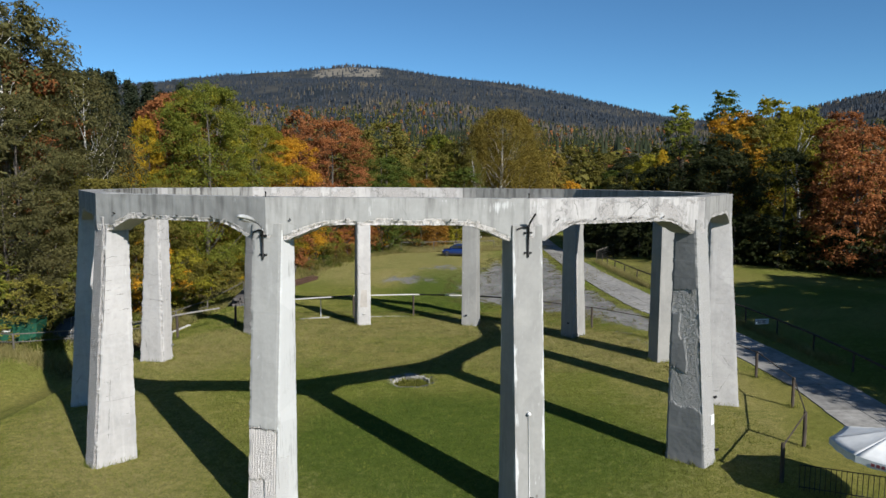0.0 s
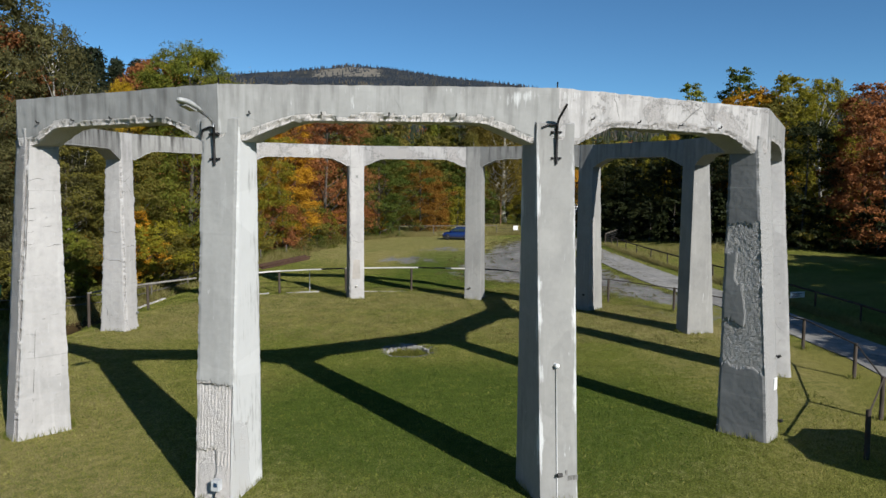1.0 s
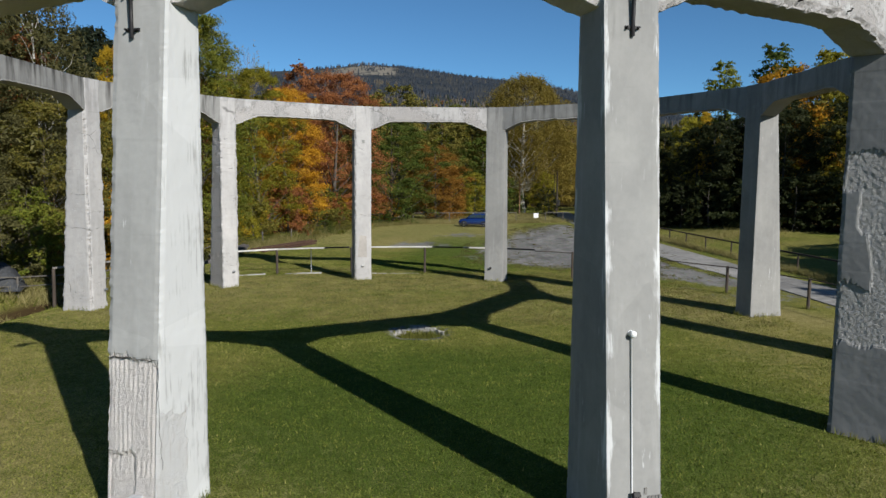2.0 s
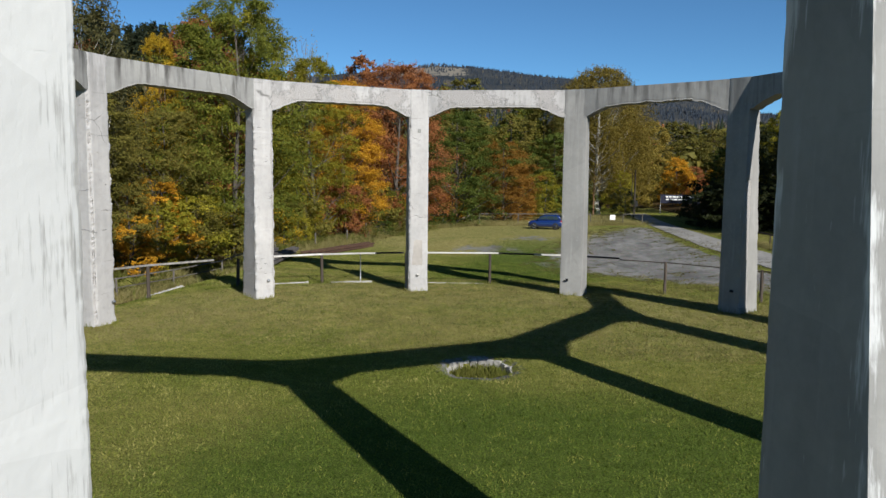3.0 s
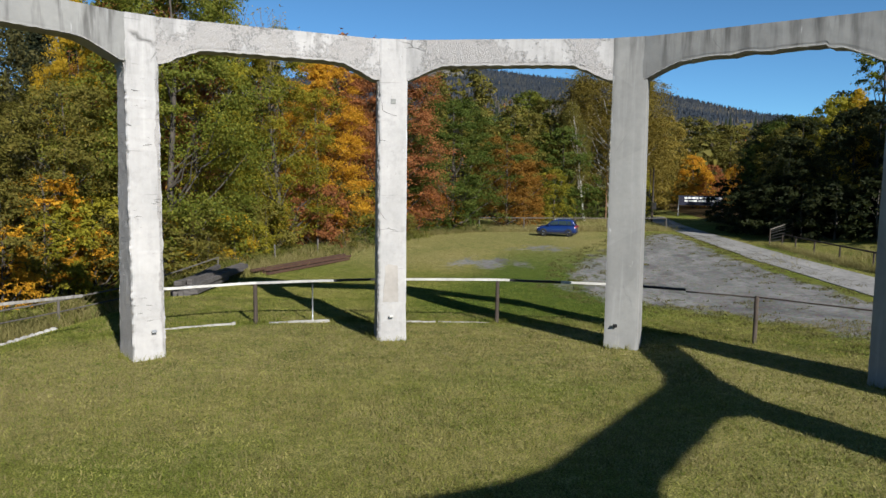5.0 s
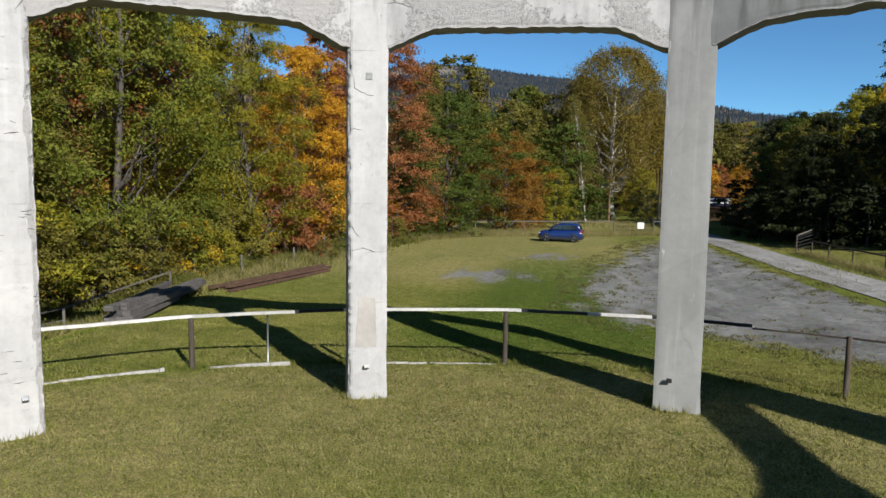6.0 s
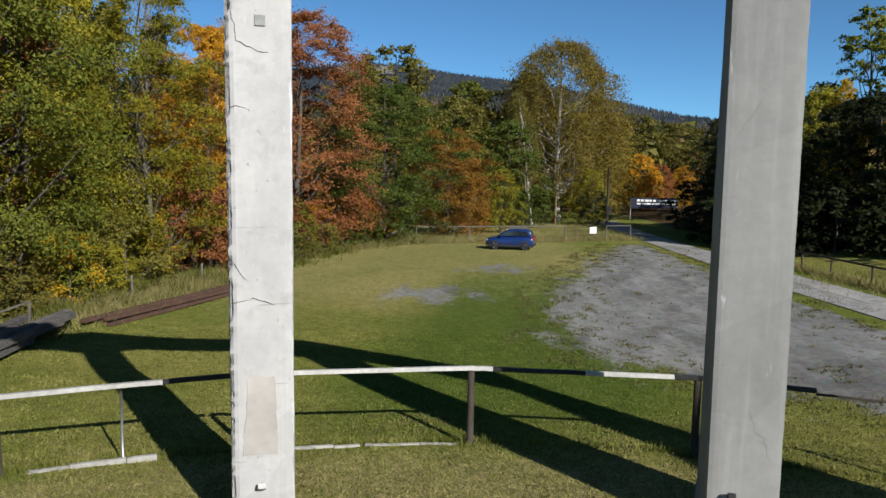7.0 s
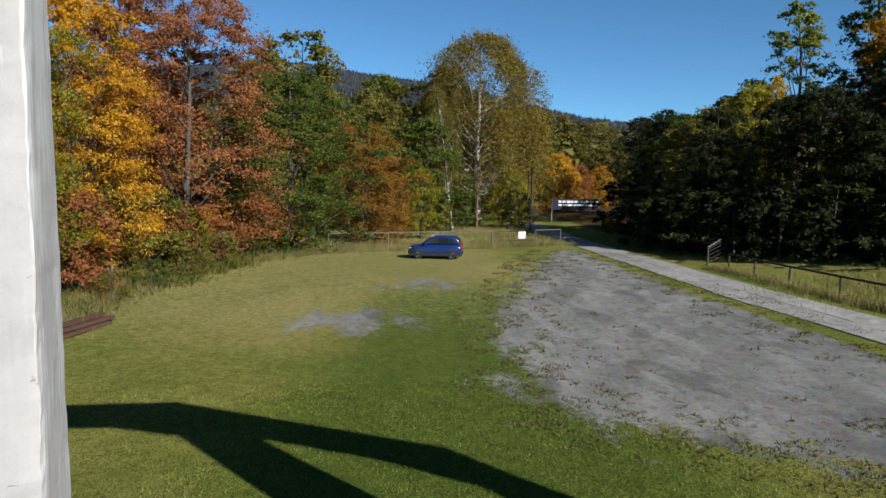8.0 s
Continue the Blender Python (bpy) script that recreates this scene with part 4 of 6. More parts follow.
def plant(form, x, y, height, hue, rng, wide=1.0, turn=None):
    (trunk_me, crown_me), h0 = FORMS[form]
    s = height / h0
    z = float(terrain(x, y))
    bush = form.startswith("bush")
    name = "bush" if bush else "tree"
    what = {"birch_big": "birch", "birch_thin": "slim birch", "birch_a": "birch", "birch_b": "birch", "bare": "bare birch", "spruce": "spruce", "poplar": "slender poplar"}.get(form, "bush" if bush else "autumn tree")
    label = "%s %s %s" % (WORDS[hue], what, "growing low along the edge of the wood" if bush else "standing at the edge of the wood")
    t = tagged(new(name), label, name, "trees and bushes round the meadow")
    t.matrix_basis = Matrix.LocRotScale((x, y, z), Euler((0, 0, rng.uniform(0, 6.28) if turn is None else turn)), (s * wide, s * wide, s))
    under(new("trunk", trunk_me), t)
    crown = under(new("crown", crown_me), t)
    crown.material_slots[0].link = "OBJECT"
    crown.material_slots[0].material = LEAVES[hue]
    return t


rng = random.Random(12)
# the trees that stand out: form, x, y, height, hue, width
TREES = [
    ("birch_b", -34, 56, 25, "dull", 1.3), ("birch_a", -30, 60, 20, "dull", 0.9), ("near_b", -31, 52, 17, "dull", 1.1), ("birch_b", -37.5, 62, 24, "dull", 1.3),
    ("near_b", -28.4, 67.6, 16.5, "yellow", 0.55), ("near_a", -23.2, 69, 20, "green", 1.0), ("near_b", -25.5, 77, 20.5, "yellowgreen", 1.0),
    ("near_c", -25.2, 62, 10.5, "olive", 1.2), ("near_c", -27.5, 56, 11, "olive", 1.2), ("near_c", -30, 48, 11, "dull", 1.2),
    ("near_b", -20.3, 80, 17, "yellowgreen", 0.95), ("near_b", -19.4, 88, 16, "orange", 1.15), ("near_a", -15.6, 97.5, 19, "red", 1.2),
    ("bare", -23.0, 88, 21, "birch", 1.0), ("broad_b", -20.5, 101, 20.5, "red", 0.9), ("bare", -27.5, 84, 22, "birch", 1.1),
    ("near_c", -9.2, 103.5, 14.5, "deepgreen", 1.4), ("broad_b", -9.2, 117, 20, "olive", 1.1), ("near_c", -3.6, 110, 11, "amber", 1.3), ("broad_c", -1.4, 112.5, 8.0, "amber", 1.1),
    ("broad_c", 2.2, 116, 7.0, "yellowgreen", 1.0), ("broad_c", 3.6, 127, 13, "deepgreen", 1.1), ("birch_thin", 6.9, 128, 17.0, "olive", 0.62), ("bush_b", 5.6, 125.5, 3.6, "deepgreen", 1.2), ("birch_big", 11.4, 137, 24.8, "birch", 1.4),
    ("birch_b", 7.6, 144, 22, "birch", 1.2), ("broad_c", 14.6, 132, 7.5, "yellowgreen", 1.0), ("bush_b", 9.3, 133, 4.5, "deepgreen", 1.2), ("bush_b", 15.0, 129.5, 5.0, "dark", 1.2), ("broad_b", 18.5, 150, 16.5, "birch", 1.2),
    ("broad_c", 30.0, 165, 10.0, "orange", 1.1), ("broad_c", 33.5, 166, 8.0, "red", 1.1), ("broad_c", 39, 170, 8.0, "orange", 1.1), ("broad_b", -3, 128, 16, "olive", 1.2), ("broad_b", 2, 138, 18, "olive", 1.2), ("broad_b", -14, 122, 19, "olive", 1.1),
    ("broad_b", 14, 160, 19.5, "olive", 1.3), ("broad_b", 25, 168, 18, "birch", 1.2), ("broad_c", 34, 185, 18.5, "olive", 1.3), ("broad_c", 22, 190, 20, "olive", 1.3), ("broad_c", 43, 188, 17, "olive", 1.3),
    # eastern wood: the dark hue paints its shade into the crowns
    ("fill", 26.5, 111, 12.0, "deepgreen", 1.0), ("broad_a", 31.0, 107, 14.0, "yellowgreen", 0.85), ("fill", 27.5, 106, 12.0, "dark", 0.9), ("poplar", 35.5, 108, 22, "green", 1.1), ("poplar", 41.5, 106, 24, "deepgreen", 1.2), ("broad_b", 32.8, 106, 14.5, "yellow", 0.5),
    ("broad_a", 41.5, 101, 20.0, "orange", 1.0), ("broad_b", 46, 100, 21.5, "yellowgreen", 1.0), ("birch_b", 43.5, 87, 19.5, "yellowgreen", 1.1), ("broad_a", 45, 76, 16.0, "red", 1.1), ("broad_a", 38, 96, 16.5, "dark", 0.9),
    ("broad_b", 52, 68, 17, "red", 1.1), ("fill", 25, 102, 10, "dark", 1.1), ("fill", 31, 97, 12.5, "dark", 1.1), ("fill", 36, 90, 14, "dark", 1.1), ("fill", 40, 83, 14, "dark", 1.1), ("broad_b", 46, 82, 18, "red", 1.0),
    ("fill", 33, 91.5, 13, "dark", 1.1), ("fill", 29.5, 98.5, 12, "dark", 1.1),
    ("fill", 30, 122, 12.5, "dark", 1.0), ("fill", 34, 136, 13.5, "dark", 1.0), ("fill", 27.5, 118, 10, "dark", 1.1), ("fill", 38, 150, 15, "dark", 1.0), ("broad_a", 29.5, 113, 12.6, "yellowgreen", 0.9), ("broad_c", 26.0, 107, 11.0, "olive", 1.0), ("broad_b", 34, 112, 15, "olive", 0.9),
]
for form, x, y, h, hue, wide in TREES:
    plant(form, x, y, h, hue, rng, wide, 0.0 if form == "birch_thin" else None)
# dark spruces over the western wood
for i in range(13):
    plant("spruce", -27 - i * 2.3 + rng.uniform(-1, 1), 96 - i * 1.0 + rng.uniform(-4, 4), rng.uniform(19, 22.5), "spruce", rng, 1.35)
for i in range(17):
    b = radians(-29.0 + i * 0.62 + rng.uniform(-0.25, 0.25))
    d = rng.uniform(112, 134)
    plant("spruce", d * math.sin(b), d * math.cos(b), 10.5 + d * (0.148 - 0.0016 * i) + rng.uniform(-1.8, 1.2), "spruce", rng, 1.1)
# low growth along the wood's edge
for i in range(46):
    s = i / 45
    y = 44 + 64 * s
    x = -np.interp(y, [40, 60, 75, 90, 108], [27.5, 22.5, 18.5, 15.5, 8.5]) - rng.uniform(0, 3.2)
    hues = ["dull", "olive", "green", "dull"] if y < 53 else ["yellowgreen", "yellowgreen", "olive", "green", "orange", "olive", "yellow", "red"]
    plant(rng.choice(["bush", "bush_b"]), x, y, rng.uniform(2.4, 6.0), rng.choice(hues), rng, rng.uniform(0.9, 1.3))
for i in range(22):
    s = i / 21
    x, y = np.interp(s, [0, 0.55, 1], [48, 29.5, 24]), np.interp(s, [0, 0.55, 1], [66, 94, 122])
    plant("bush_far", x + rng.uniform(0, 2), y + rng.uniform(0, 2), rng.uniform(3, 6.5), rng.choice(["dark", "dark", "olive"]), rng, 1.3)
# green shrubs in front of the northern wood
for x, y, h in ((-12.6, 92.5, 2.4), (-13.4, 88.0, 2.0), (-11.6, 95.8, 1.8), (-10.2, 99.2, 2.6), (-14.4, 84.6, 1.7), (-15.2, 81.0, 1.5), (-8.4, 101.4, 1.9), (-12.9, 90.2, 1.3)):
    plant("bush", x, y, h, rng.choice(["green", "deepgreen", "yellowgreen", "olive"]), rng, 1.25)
# dark thicket where the wood comes down to the lane, shade painted into its leaves
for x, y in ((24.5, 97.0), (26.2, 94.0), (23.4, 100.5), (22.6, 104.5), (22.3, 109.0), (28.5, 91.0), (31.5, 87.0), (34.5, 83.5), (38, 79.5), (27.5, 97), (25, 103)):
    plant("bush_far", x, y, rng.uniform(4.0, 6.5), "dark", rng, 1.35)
# trees behind the edge, filling the wood
for i in range(39):
    side = i % 3
    if side == 0:
        y = rng.uniform(48, 120)
        x = -np.interp(y, [40, 60, 75, 90, 108, 130], [33, 30, 27, 25, 20, 16]) - rng.uniform(2, 16)
    elif side == 1:
        s = rng.uniform(0, 1)
        x, y = np.interp(s, [0, 0.6, 1], [60, 37, 30]) + rng.uniform(3, 18), np.interp(s, [0, 0.6, 1], [58, 98, 140]) + rng.uniform(3, 12)
    else:
        x, y = rng.uniform(-40, 10), rng.uniform(130, 190)
    tall = rng.uniform(15, 21)
    if side == 1:
        # the eastern wood gets lower towards the lane
        tall = min(tall, 6 + math.hypot(x + 3, y - 47) * float(np.interp(math.degrees(math.atan2(x + 3, y - 47)), [20, 25, 29, 33, 40], [0.075, 0.095, 0.11, 0.16, 0.18])))
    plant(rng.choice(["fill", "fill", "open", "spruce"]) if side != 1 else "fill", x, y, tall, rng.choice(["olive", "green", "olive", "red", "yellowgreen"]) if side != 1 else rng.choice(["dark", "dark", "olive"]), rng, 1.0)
# the wood goes on behind the camera's right shoulder, between meadow and sun
for x, y, h in ((62, 26, 22), (70, 38, 23), (60, 44, 20), (56, 34, 21), (50, 27, 23), (47, 35, 20), (54, 20, 23), (45, 24, 17), (66, 16, 23), (39, 26, 15.5), (43, 35, 18), (45.5, 43.5, 17), (41, 22, 17), (36.5, 19.5, 13.5), (35, 25, 12.5), (38, 30.5, 14), (52, 48, 17), (58, 54, 15.5), (49, 39, 18), (46, 29, 17), (54, 42, 20), (40.5, 31, 13.5), (37, 36, 13), (35.5, 33, 12.5), (34, 29, 13), (33.5, 24.5, 13), (32.5, 20, 12.5), (40, 38.5, 13.5)):
    plant("thick", x, y, h, "olive", rng, 1.35)


def far_woods():
    """Woods on the slopes: thousands of small conifers and round crowns in two meshes."""
    r = np.random.default_rng(5)
    VS, FS = {"a": [], "b": [], "c": [], "d": [], "e": []}, {"a": [], "b": [], "c": [], "d": [], "e": []}
    cnt = {"a": 0, "b": 0, "c": 0, "d": 0, "e": 0}

    def cone(x, y, z, h, w, key):
        # three stacked skirts
        a = np.arange(7) * 2 * math.pi / 7 + r.uniform(0, 6)
        for lo, hi, ww in ((0.05, 0.55, 1.0), (0.32, 0.8, 0.7), (0.6, 1.0, 0.42)):
            rad = w * ww * r.uniform(0.75, 1.2, 7)
            ring = np.stack([x + rad * np.cos(a), y + rad * np.sin(a), z + h * lo + r.uniform(-0.04, 0.04, 7) * h], 1)
            b = cnt[key]
            VS[key].append(np.vstack([ring, [[x, y, z + h * hi]]]))
            FS[key].append(np.array([(b + i, b + (i + 1) % 7, b + 7) for i in range(7)]))
            cnt[key] += 8

    def blob(x, y, z, h, w, key, n):
        v = r.normal(0, 1, (n, 3))
        v /= np.linalg.norm(v, axis=1)[:, None]
        lump = 0.72 + 0.28 * np.sin(v[:, :1] * 5 + x) * np.sin(v[:, 1:2] * 5 + y) + 0.12 * np.sin(v[:, 2:3] * 9)
        c = np.array([x, y, z + h * 0.52]) + v * np.array([w, w, h * 0.5]) * r.uniform(0.72, 1.05, (n, 1)) * lump
        e = r.normal(0, 1, (n, 3))
        e -= v * (e * v).sum(1)[:, None]
        e /= np.linalg.norm(e, axis=1)[:, None]
        f = np.cross(v, e)
        s = w * r.uniform(0.8, 1.4, (n, 1)) * 1.7 / math.sqrt(n)
        b = cnt[key]
        VS[key].append(np.stack([c - e * s - f * s * 0.6, c + e * s - f * s * 0.4, c + f * s * 0.9 + v * s * 0.3], 1).reshape(-1, 3))
        FS[key].append(b + np.arange(n * 3).reshape(n, 3))
        cnt[key] += n * 3

    n = 0
    while n < 10200:
        d = 185 + 255 * r.uniform(0, 1) ** 0.8 if n < 1700 else 430 + 600 * r.uniform(0, 1) ** 0.8 if n < 6200 else 900 + 1100 * r.uniform(0, 1)
        b = math.radians(r.uniform(-36, 40) if n >= 1700 else r.uniform(-30, 38))
        x, y = d * math.sin(b), d * math.cos(b)
        z = float(terrain(x, y)) - 1
        patch = noise.noise(Vector((x * 0.006, y * 0.006, 3)))
        if d > 300 and r.uniform() < (0.07 if d < 720 else 0.42) + patch * 0.7:
            cone(x, y, z, r.uniform(14, 25), r.uniform(2.6, 4.2), "e")
        else:
            blob(x, y, z, r.uniform(12, 19), r.uniform(3.8, 6.0), "b" if r.uniform() < 0.62 else "c" if r.uniform() < 0.35 else "d", 115 if n < 1700 else 40 if n < 6200 else 18)
        n += 1
    def fir(x, y, z, h, w, key):
        a = np.arange(5) * 2 * math.pi / 5 + r.uniform(0, 6)
        for lo, hi, ww in ((0.0, 0.7, 1.0), (0.4, 1.0, 0.6)):
            rad = w * ww * r.uniform(0.75, 1.2, 5)
            ring = np.stack([x + rad * np.cos(a), y + rad * np.sin(a), z + h * lo + r.uniform(-0.04, 0.04, 5) * h], 1)
            b = cnt[key]
            VS[key].append(np.vstack([ring, [[x, y, z + h * hi]]]))
            FS[key].append(np.array([(b + i, b + (i + 1) % 5, b + 5) for i in range(5)]))
            cnt[key] += 6

    n = 0
    while n < 16000:
        d = 900 + 3360 * r.uniform(0, 1) ** 0.8
        bb = r.uniform(-36, 37)
        b = math.radians(bb)
        x, y = d * math.sin(b), d * math.cos(b)
        # cleared strips below the summit
        if 3520 < d + 45 * (bb + 7) and d < 4060 and -11.5 < bb < -4.8 and r.uniform() < 0.6 + 0.5 * noise.noise(Vector((x * 0.009, y * 0.009, 2))):
            continue
        if 3700 < d < 3800 and -18.5 < bb < -11 and r.uniform() < 0.8:
            continue
        patch = noise.noise(Vector((x * 0.0025, y * 0.0025, 9)))
        if patch < -0.3 and r.uniform() < 0.7:
            continue
        hgt = r.uniform(12, 21)
        z = float(terrain(x, y)) - 2
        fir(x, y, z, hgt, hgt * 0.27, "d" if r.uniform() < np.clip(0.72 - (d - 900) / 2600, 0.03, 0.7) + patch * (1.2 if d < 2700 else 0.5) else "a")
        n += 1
    for key, hue, label in (("a", "far", "dark spruce woods with blue haze in their colour covering the slopes of the hill"), ("b", "olive", "olive and brown deciduous woods on the slopes"), ("c", "red", "rust-coloured deciduous trees among the woods"), ("d", "farbrown", "brownish leafless woods on the far hill"), ("e", "spruce", "dark green spruces rising among the woods below the hill")):
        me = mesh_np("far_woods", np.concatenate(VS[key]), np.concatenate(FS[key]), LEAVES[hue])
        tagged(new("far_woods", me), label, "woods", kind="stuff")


far_woods()

# ---- fences ----


def fence_post(parent, p, h, r=0.075, mat=None, square=False, seed=0):
    bm = bmesh.new()
    z = float(terrain(p[0], p[1]))
    g = random.Random(seed)
    lx, ly = g.uniform(-0.03, 0.03), g.uniform(-0.03, 0.03)
    if square:
        box(bm, -r, r, -r, r, -0.3, h, bevel=0.012)
        bmesh.ops.transform(bm, matrix=Matrix.Translation((p[0], p[1], z)), verts=bm.verts)
    else:
        tube(bm, [(p[0], p[1], z - 0.3), (p[0] + lx * 0.5, p[1] + ly * 0.5, z + h * 0.5), (p[0] + lx, p[1] + ly, z + h - 0.02), (p[0] + lx, p[1] + ly, z + h)], [r * 1.05, r, r * 0.97, r * 0.8], 10)
    return part("post", bm, mat or WOOD_DARK, parent)


def rail(parent, a, b, w, h, mat, name="rail", sag=0.0, seg=6):
    """A bar of w by h metres from a to b, slightly uneven."""
    a, b = Vector(a), Vector(b)
    d = b - a
    n = Vector((-d.y, d.x, 0)).normalized()
    bm = bmesh.new()
    rings = []
    g = random.Random(int(a.x * 100 + a.y * 7))
    for i in range(seg + 1):
        t = i / seg
        c = a + d * t + Vector((0, 0, -sag * 4 * t * (1 - t) + g.uniform(-0.006, 0.006)))
        rings.append([bm.verts.new(c + n * (sx * w / 2) + Vector((0, 0, sz * h / 2))) for sx, sz in ((-1, -1), (1, -1), (1, 1), (-1, 1))])
    for r0, r1 in zip(rings, rings[1:]):
        for j in range(4):
            bm.faces.new((r0[j], r0[(j + 1) % 4], r1[(j + 1) % 4], r1[j]))
    bm.faces.new(rings[0][::-1])
    bm.faces.new(rings[-1])
    bmesh.ops.recalc_face_normals(bm, faces=bm.faces)
    bmesh.ops.bevel(bm, geom=[e for e in bm.edges if len(e.link_faces) == 2 and e.calc_face_angle(0) > 1], offset=0.008, segments=1, affect="EDGES")
    return part(name, bm, mat, parent)


FENCE_R, FENCE_H = 18.75, 1.45
POSTS = [161.5, 149, 135, 121, 106.5, 92, 77, 62.6, 47.8, 33, 18, 2.0, -13.6, -30, -43]
ring_fence = tagged(new("ring_fence"), "round wooden post fence with a black and white top rail", "fence")
for i, a in enumerate(POSTS):
    p = ring_point(a, FENCE_R)
    fence_post(ring_fence, p, FENCE_H - float(terrain(p.x, p.y)), 0.08 if a > 70 else 0.075, WOOD_DARK, False, i)


def rail_point(deg, z):
    """A place on the straight line between two neighbouring posts."""
    for a, b in zip(POSTS, POSTS[1:]):
        if a >= deg >= b:
            t = (a - deg) / (a - b)
            p = ring_point(a, FENCE_R).lerp(ring_point(b, FENCE_R), t)
            p.z = z
            return p
    return ring_point(deg, FENCE_R, z)


BARS = [(161.5, 149, 0), (149, 139, 0), (133.5, 121, 2), (121, 112, 2), (112, 107, 1), (106.5, 92, 2), (92, 90.5, 2), (90.5, 84.3, 1), (84.3, 78.5, 2), (78.5, 77, 1), (77, 70, 1)]
for a, b, c in BARS:
    rail(ring_fence, rail_point(a, FENCE_H + 0.03), rail_point(b, FENCE_H + 0.03), 0.11, 0.09, (WOOD_GREY, PAINT_BLACK, PAINT_WHITE)[c], "bar" if c else "rail")
for a, b in zip(POSTS[6:], POSTS[7:]):
    rail(ring_fence, rail_point(min(a, 70), FENCE_H - 0.04), rail_point(b, FENCE_H - 0.06), 0.045, 0.05, WOOD_DARK)
# low kerb stones under the fence
kerb = tagged(new("kerb"), "low pale kerb stones set in a ring in the lawn", "kerb", kind="structure")
g = random.Random(31)
for a0, b0, z in ((133, 123.3, -0.03), (119.5, 112.4, -0.13), (104, 99.5, -0.30), (99.2, 92.8, -0.31)):
    a = a0
    while a > b0:
        b = max(b0, a - g.uniform(1.5, 3.4))
        p, q = ring_point(a, FENCE_R + g.uniform(-0.02, 0.04)), ring_point(b + 0.04, FENCE_R + g.uniform(-0.02, 0.04))
        p.z, q.z = z - 0.10 + g.uniform(-0.02, 0.012), z - 0.10 + g.uniform(-0.02, 0.012)
        if g.random() > 0.02:
            rail(kerb, p, q, 0.10, 0.33, KERB, "kerb_stone", 0, 4)
        a = b
bm = bmesh.new()
tube(bm, [ring_point(114.4, FENCE_R + 0.05, -0.45), ring_point(114.4, FENCE_R + 0.05, FENCE_H)], 0.03, 8)
part("iron_post", bm, STEEL_GREY, ring_fence)

# fence along the lane
lane_fence = tagged(new("lane_fence"), "dark wooden post and rail fence beside the lane", "fence")
LANE = [(20.6, 90.5), (20.5, 87.2), (20.6, 83.8), (20.7, 79.6), (20.9, 75.2), (21.2, 70.8), (21.6, 66.2), (22.0, 61.6), (22.5, 57.0), (22.9, 52.4), (23.1, 47.8), (23.2, 43.2), (23.0, 38.6), (22.6, 34.0), (22.2, 29.4)]
pts = []
for i, (x, y) in enumerate(LANE):
    fence_post(lane_fence, (x, y), 1.15, 0.06, WOOD_DARK, False, 50 + i)
    pts.append(Vector((x, y, float(terrain(x, y)) + 1.12)))
for a, b in zip(pts, pts[1:]):
    rail(lane_fence, a, b, 0.08, 0.11, WOOD_DARK)

# fence at the far end of the meadow
far_fence = tagged(new("far_fence"), "grey wooden fence with long top rails in tall dry grass", "fence")
FAR = [(-16.0, 83.5), (-13.6, 92.0), (-12.2, 97.2), (-9.2, 101.4), (-6.2, 103.2), (-1.4, 104.6), (3.2, 106.0), (7.8, 107.4), (12.0, 108.6), (14.6, 109.6)]
for i, (x, y) in enumerate(FAR):
    fence_post(far_fence, (x, y), 1.4, 0.06, WOOD_OLD, False, 80 + i)
for i, ((x0, y0), (x1, y1)) in enumerate(zip(FAR, FAR[1:])):
    if i in (0, 1, 3, 7):
        continue
    rail(far_fence, (x0, y0, float(terrain(x0, y0)) + 1.4), (x1, y1, float(terrain(x1, y1)) + 1.4), 0.08, 0.09, WOOD_OLD)
gate = thing("mesh_gate", 9.9, 108.0, 0, 16.5, label="dark steel mesh gate panel between two posts", category="gate")
bm = bmesh.new()
for i in range(15):
    tube(bm, [(-1.95 + i * 0.28, 0, 0.12), (-1.95 + i * 0.28, 0, 1.3)], 0.012, 5)
for z in (0.12, 0.5, 0.9, 1.3):
    tube(bm, [(-2.0, 0, z), (2.0, 0, z)], 0.02, 6)
part("mesh", bm, STEEL_BLACK, gate)
sign = thing("notice_board", 10.6, 108.05, 0.62, 16.5, label="small white square notice hung on the mesh gate", category="sign")
bm = bmesh.new()
box(bm, -0.36, 0.36, -0.06, -0.03, 0.05, 0.68, bevel=0.01)
part("panel", bm, WHITE_PLASTIC, sign)

# ---- the stone-edged pit in the middle of the ring ----
pit = thing("stone_ring", -1.63, 36.48, 0, label="sunken pit lined with pale upright stones and weeds", category="stone ring")
g = random.Random(8)
for i in range(24):
    a = 2 * math.pi * i / 24
    bm = bmesh.new()
    bmesh.ops.create_cube(bm, size=1)
    bmesh.ops.bevel(bm, geom=list(bm.edges), offset=0.10, segments=2, affect="EDGES")
    for v in bm.verts:
        v.co = Vector((v.co.x * (0.27 + g.uniform(-0.05, 0.02)), v.co.y * 0.16, v.co.z * (0.62 + g.uniform(-0.12, 0.06)))) + Vector((g.uniform(-1, 1), g.uniform(-1, 1), g.uniform(-1, 1))) * 0.012
    m = Matrix.Rotation(a, 4, "Z") @ Matrix.Translation((0, 1.02 + g.uniform(-0.05, 0.05), -0.31 - 0.09 * (1 - math.cos(a)) + g.uniform(-0.06, 0.01))) @ Matrix.Rotation(g.uniform(-0.15, 0.15), 4, "Z")
    bmesh.ops.transform(bm, matrix=m, verts=bm.verts)
    part("stone", bm, KERB, pit)


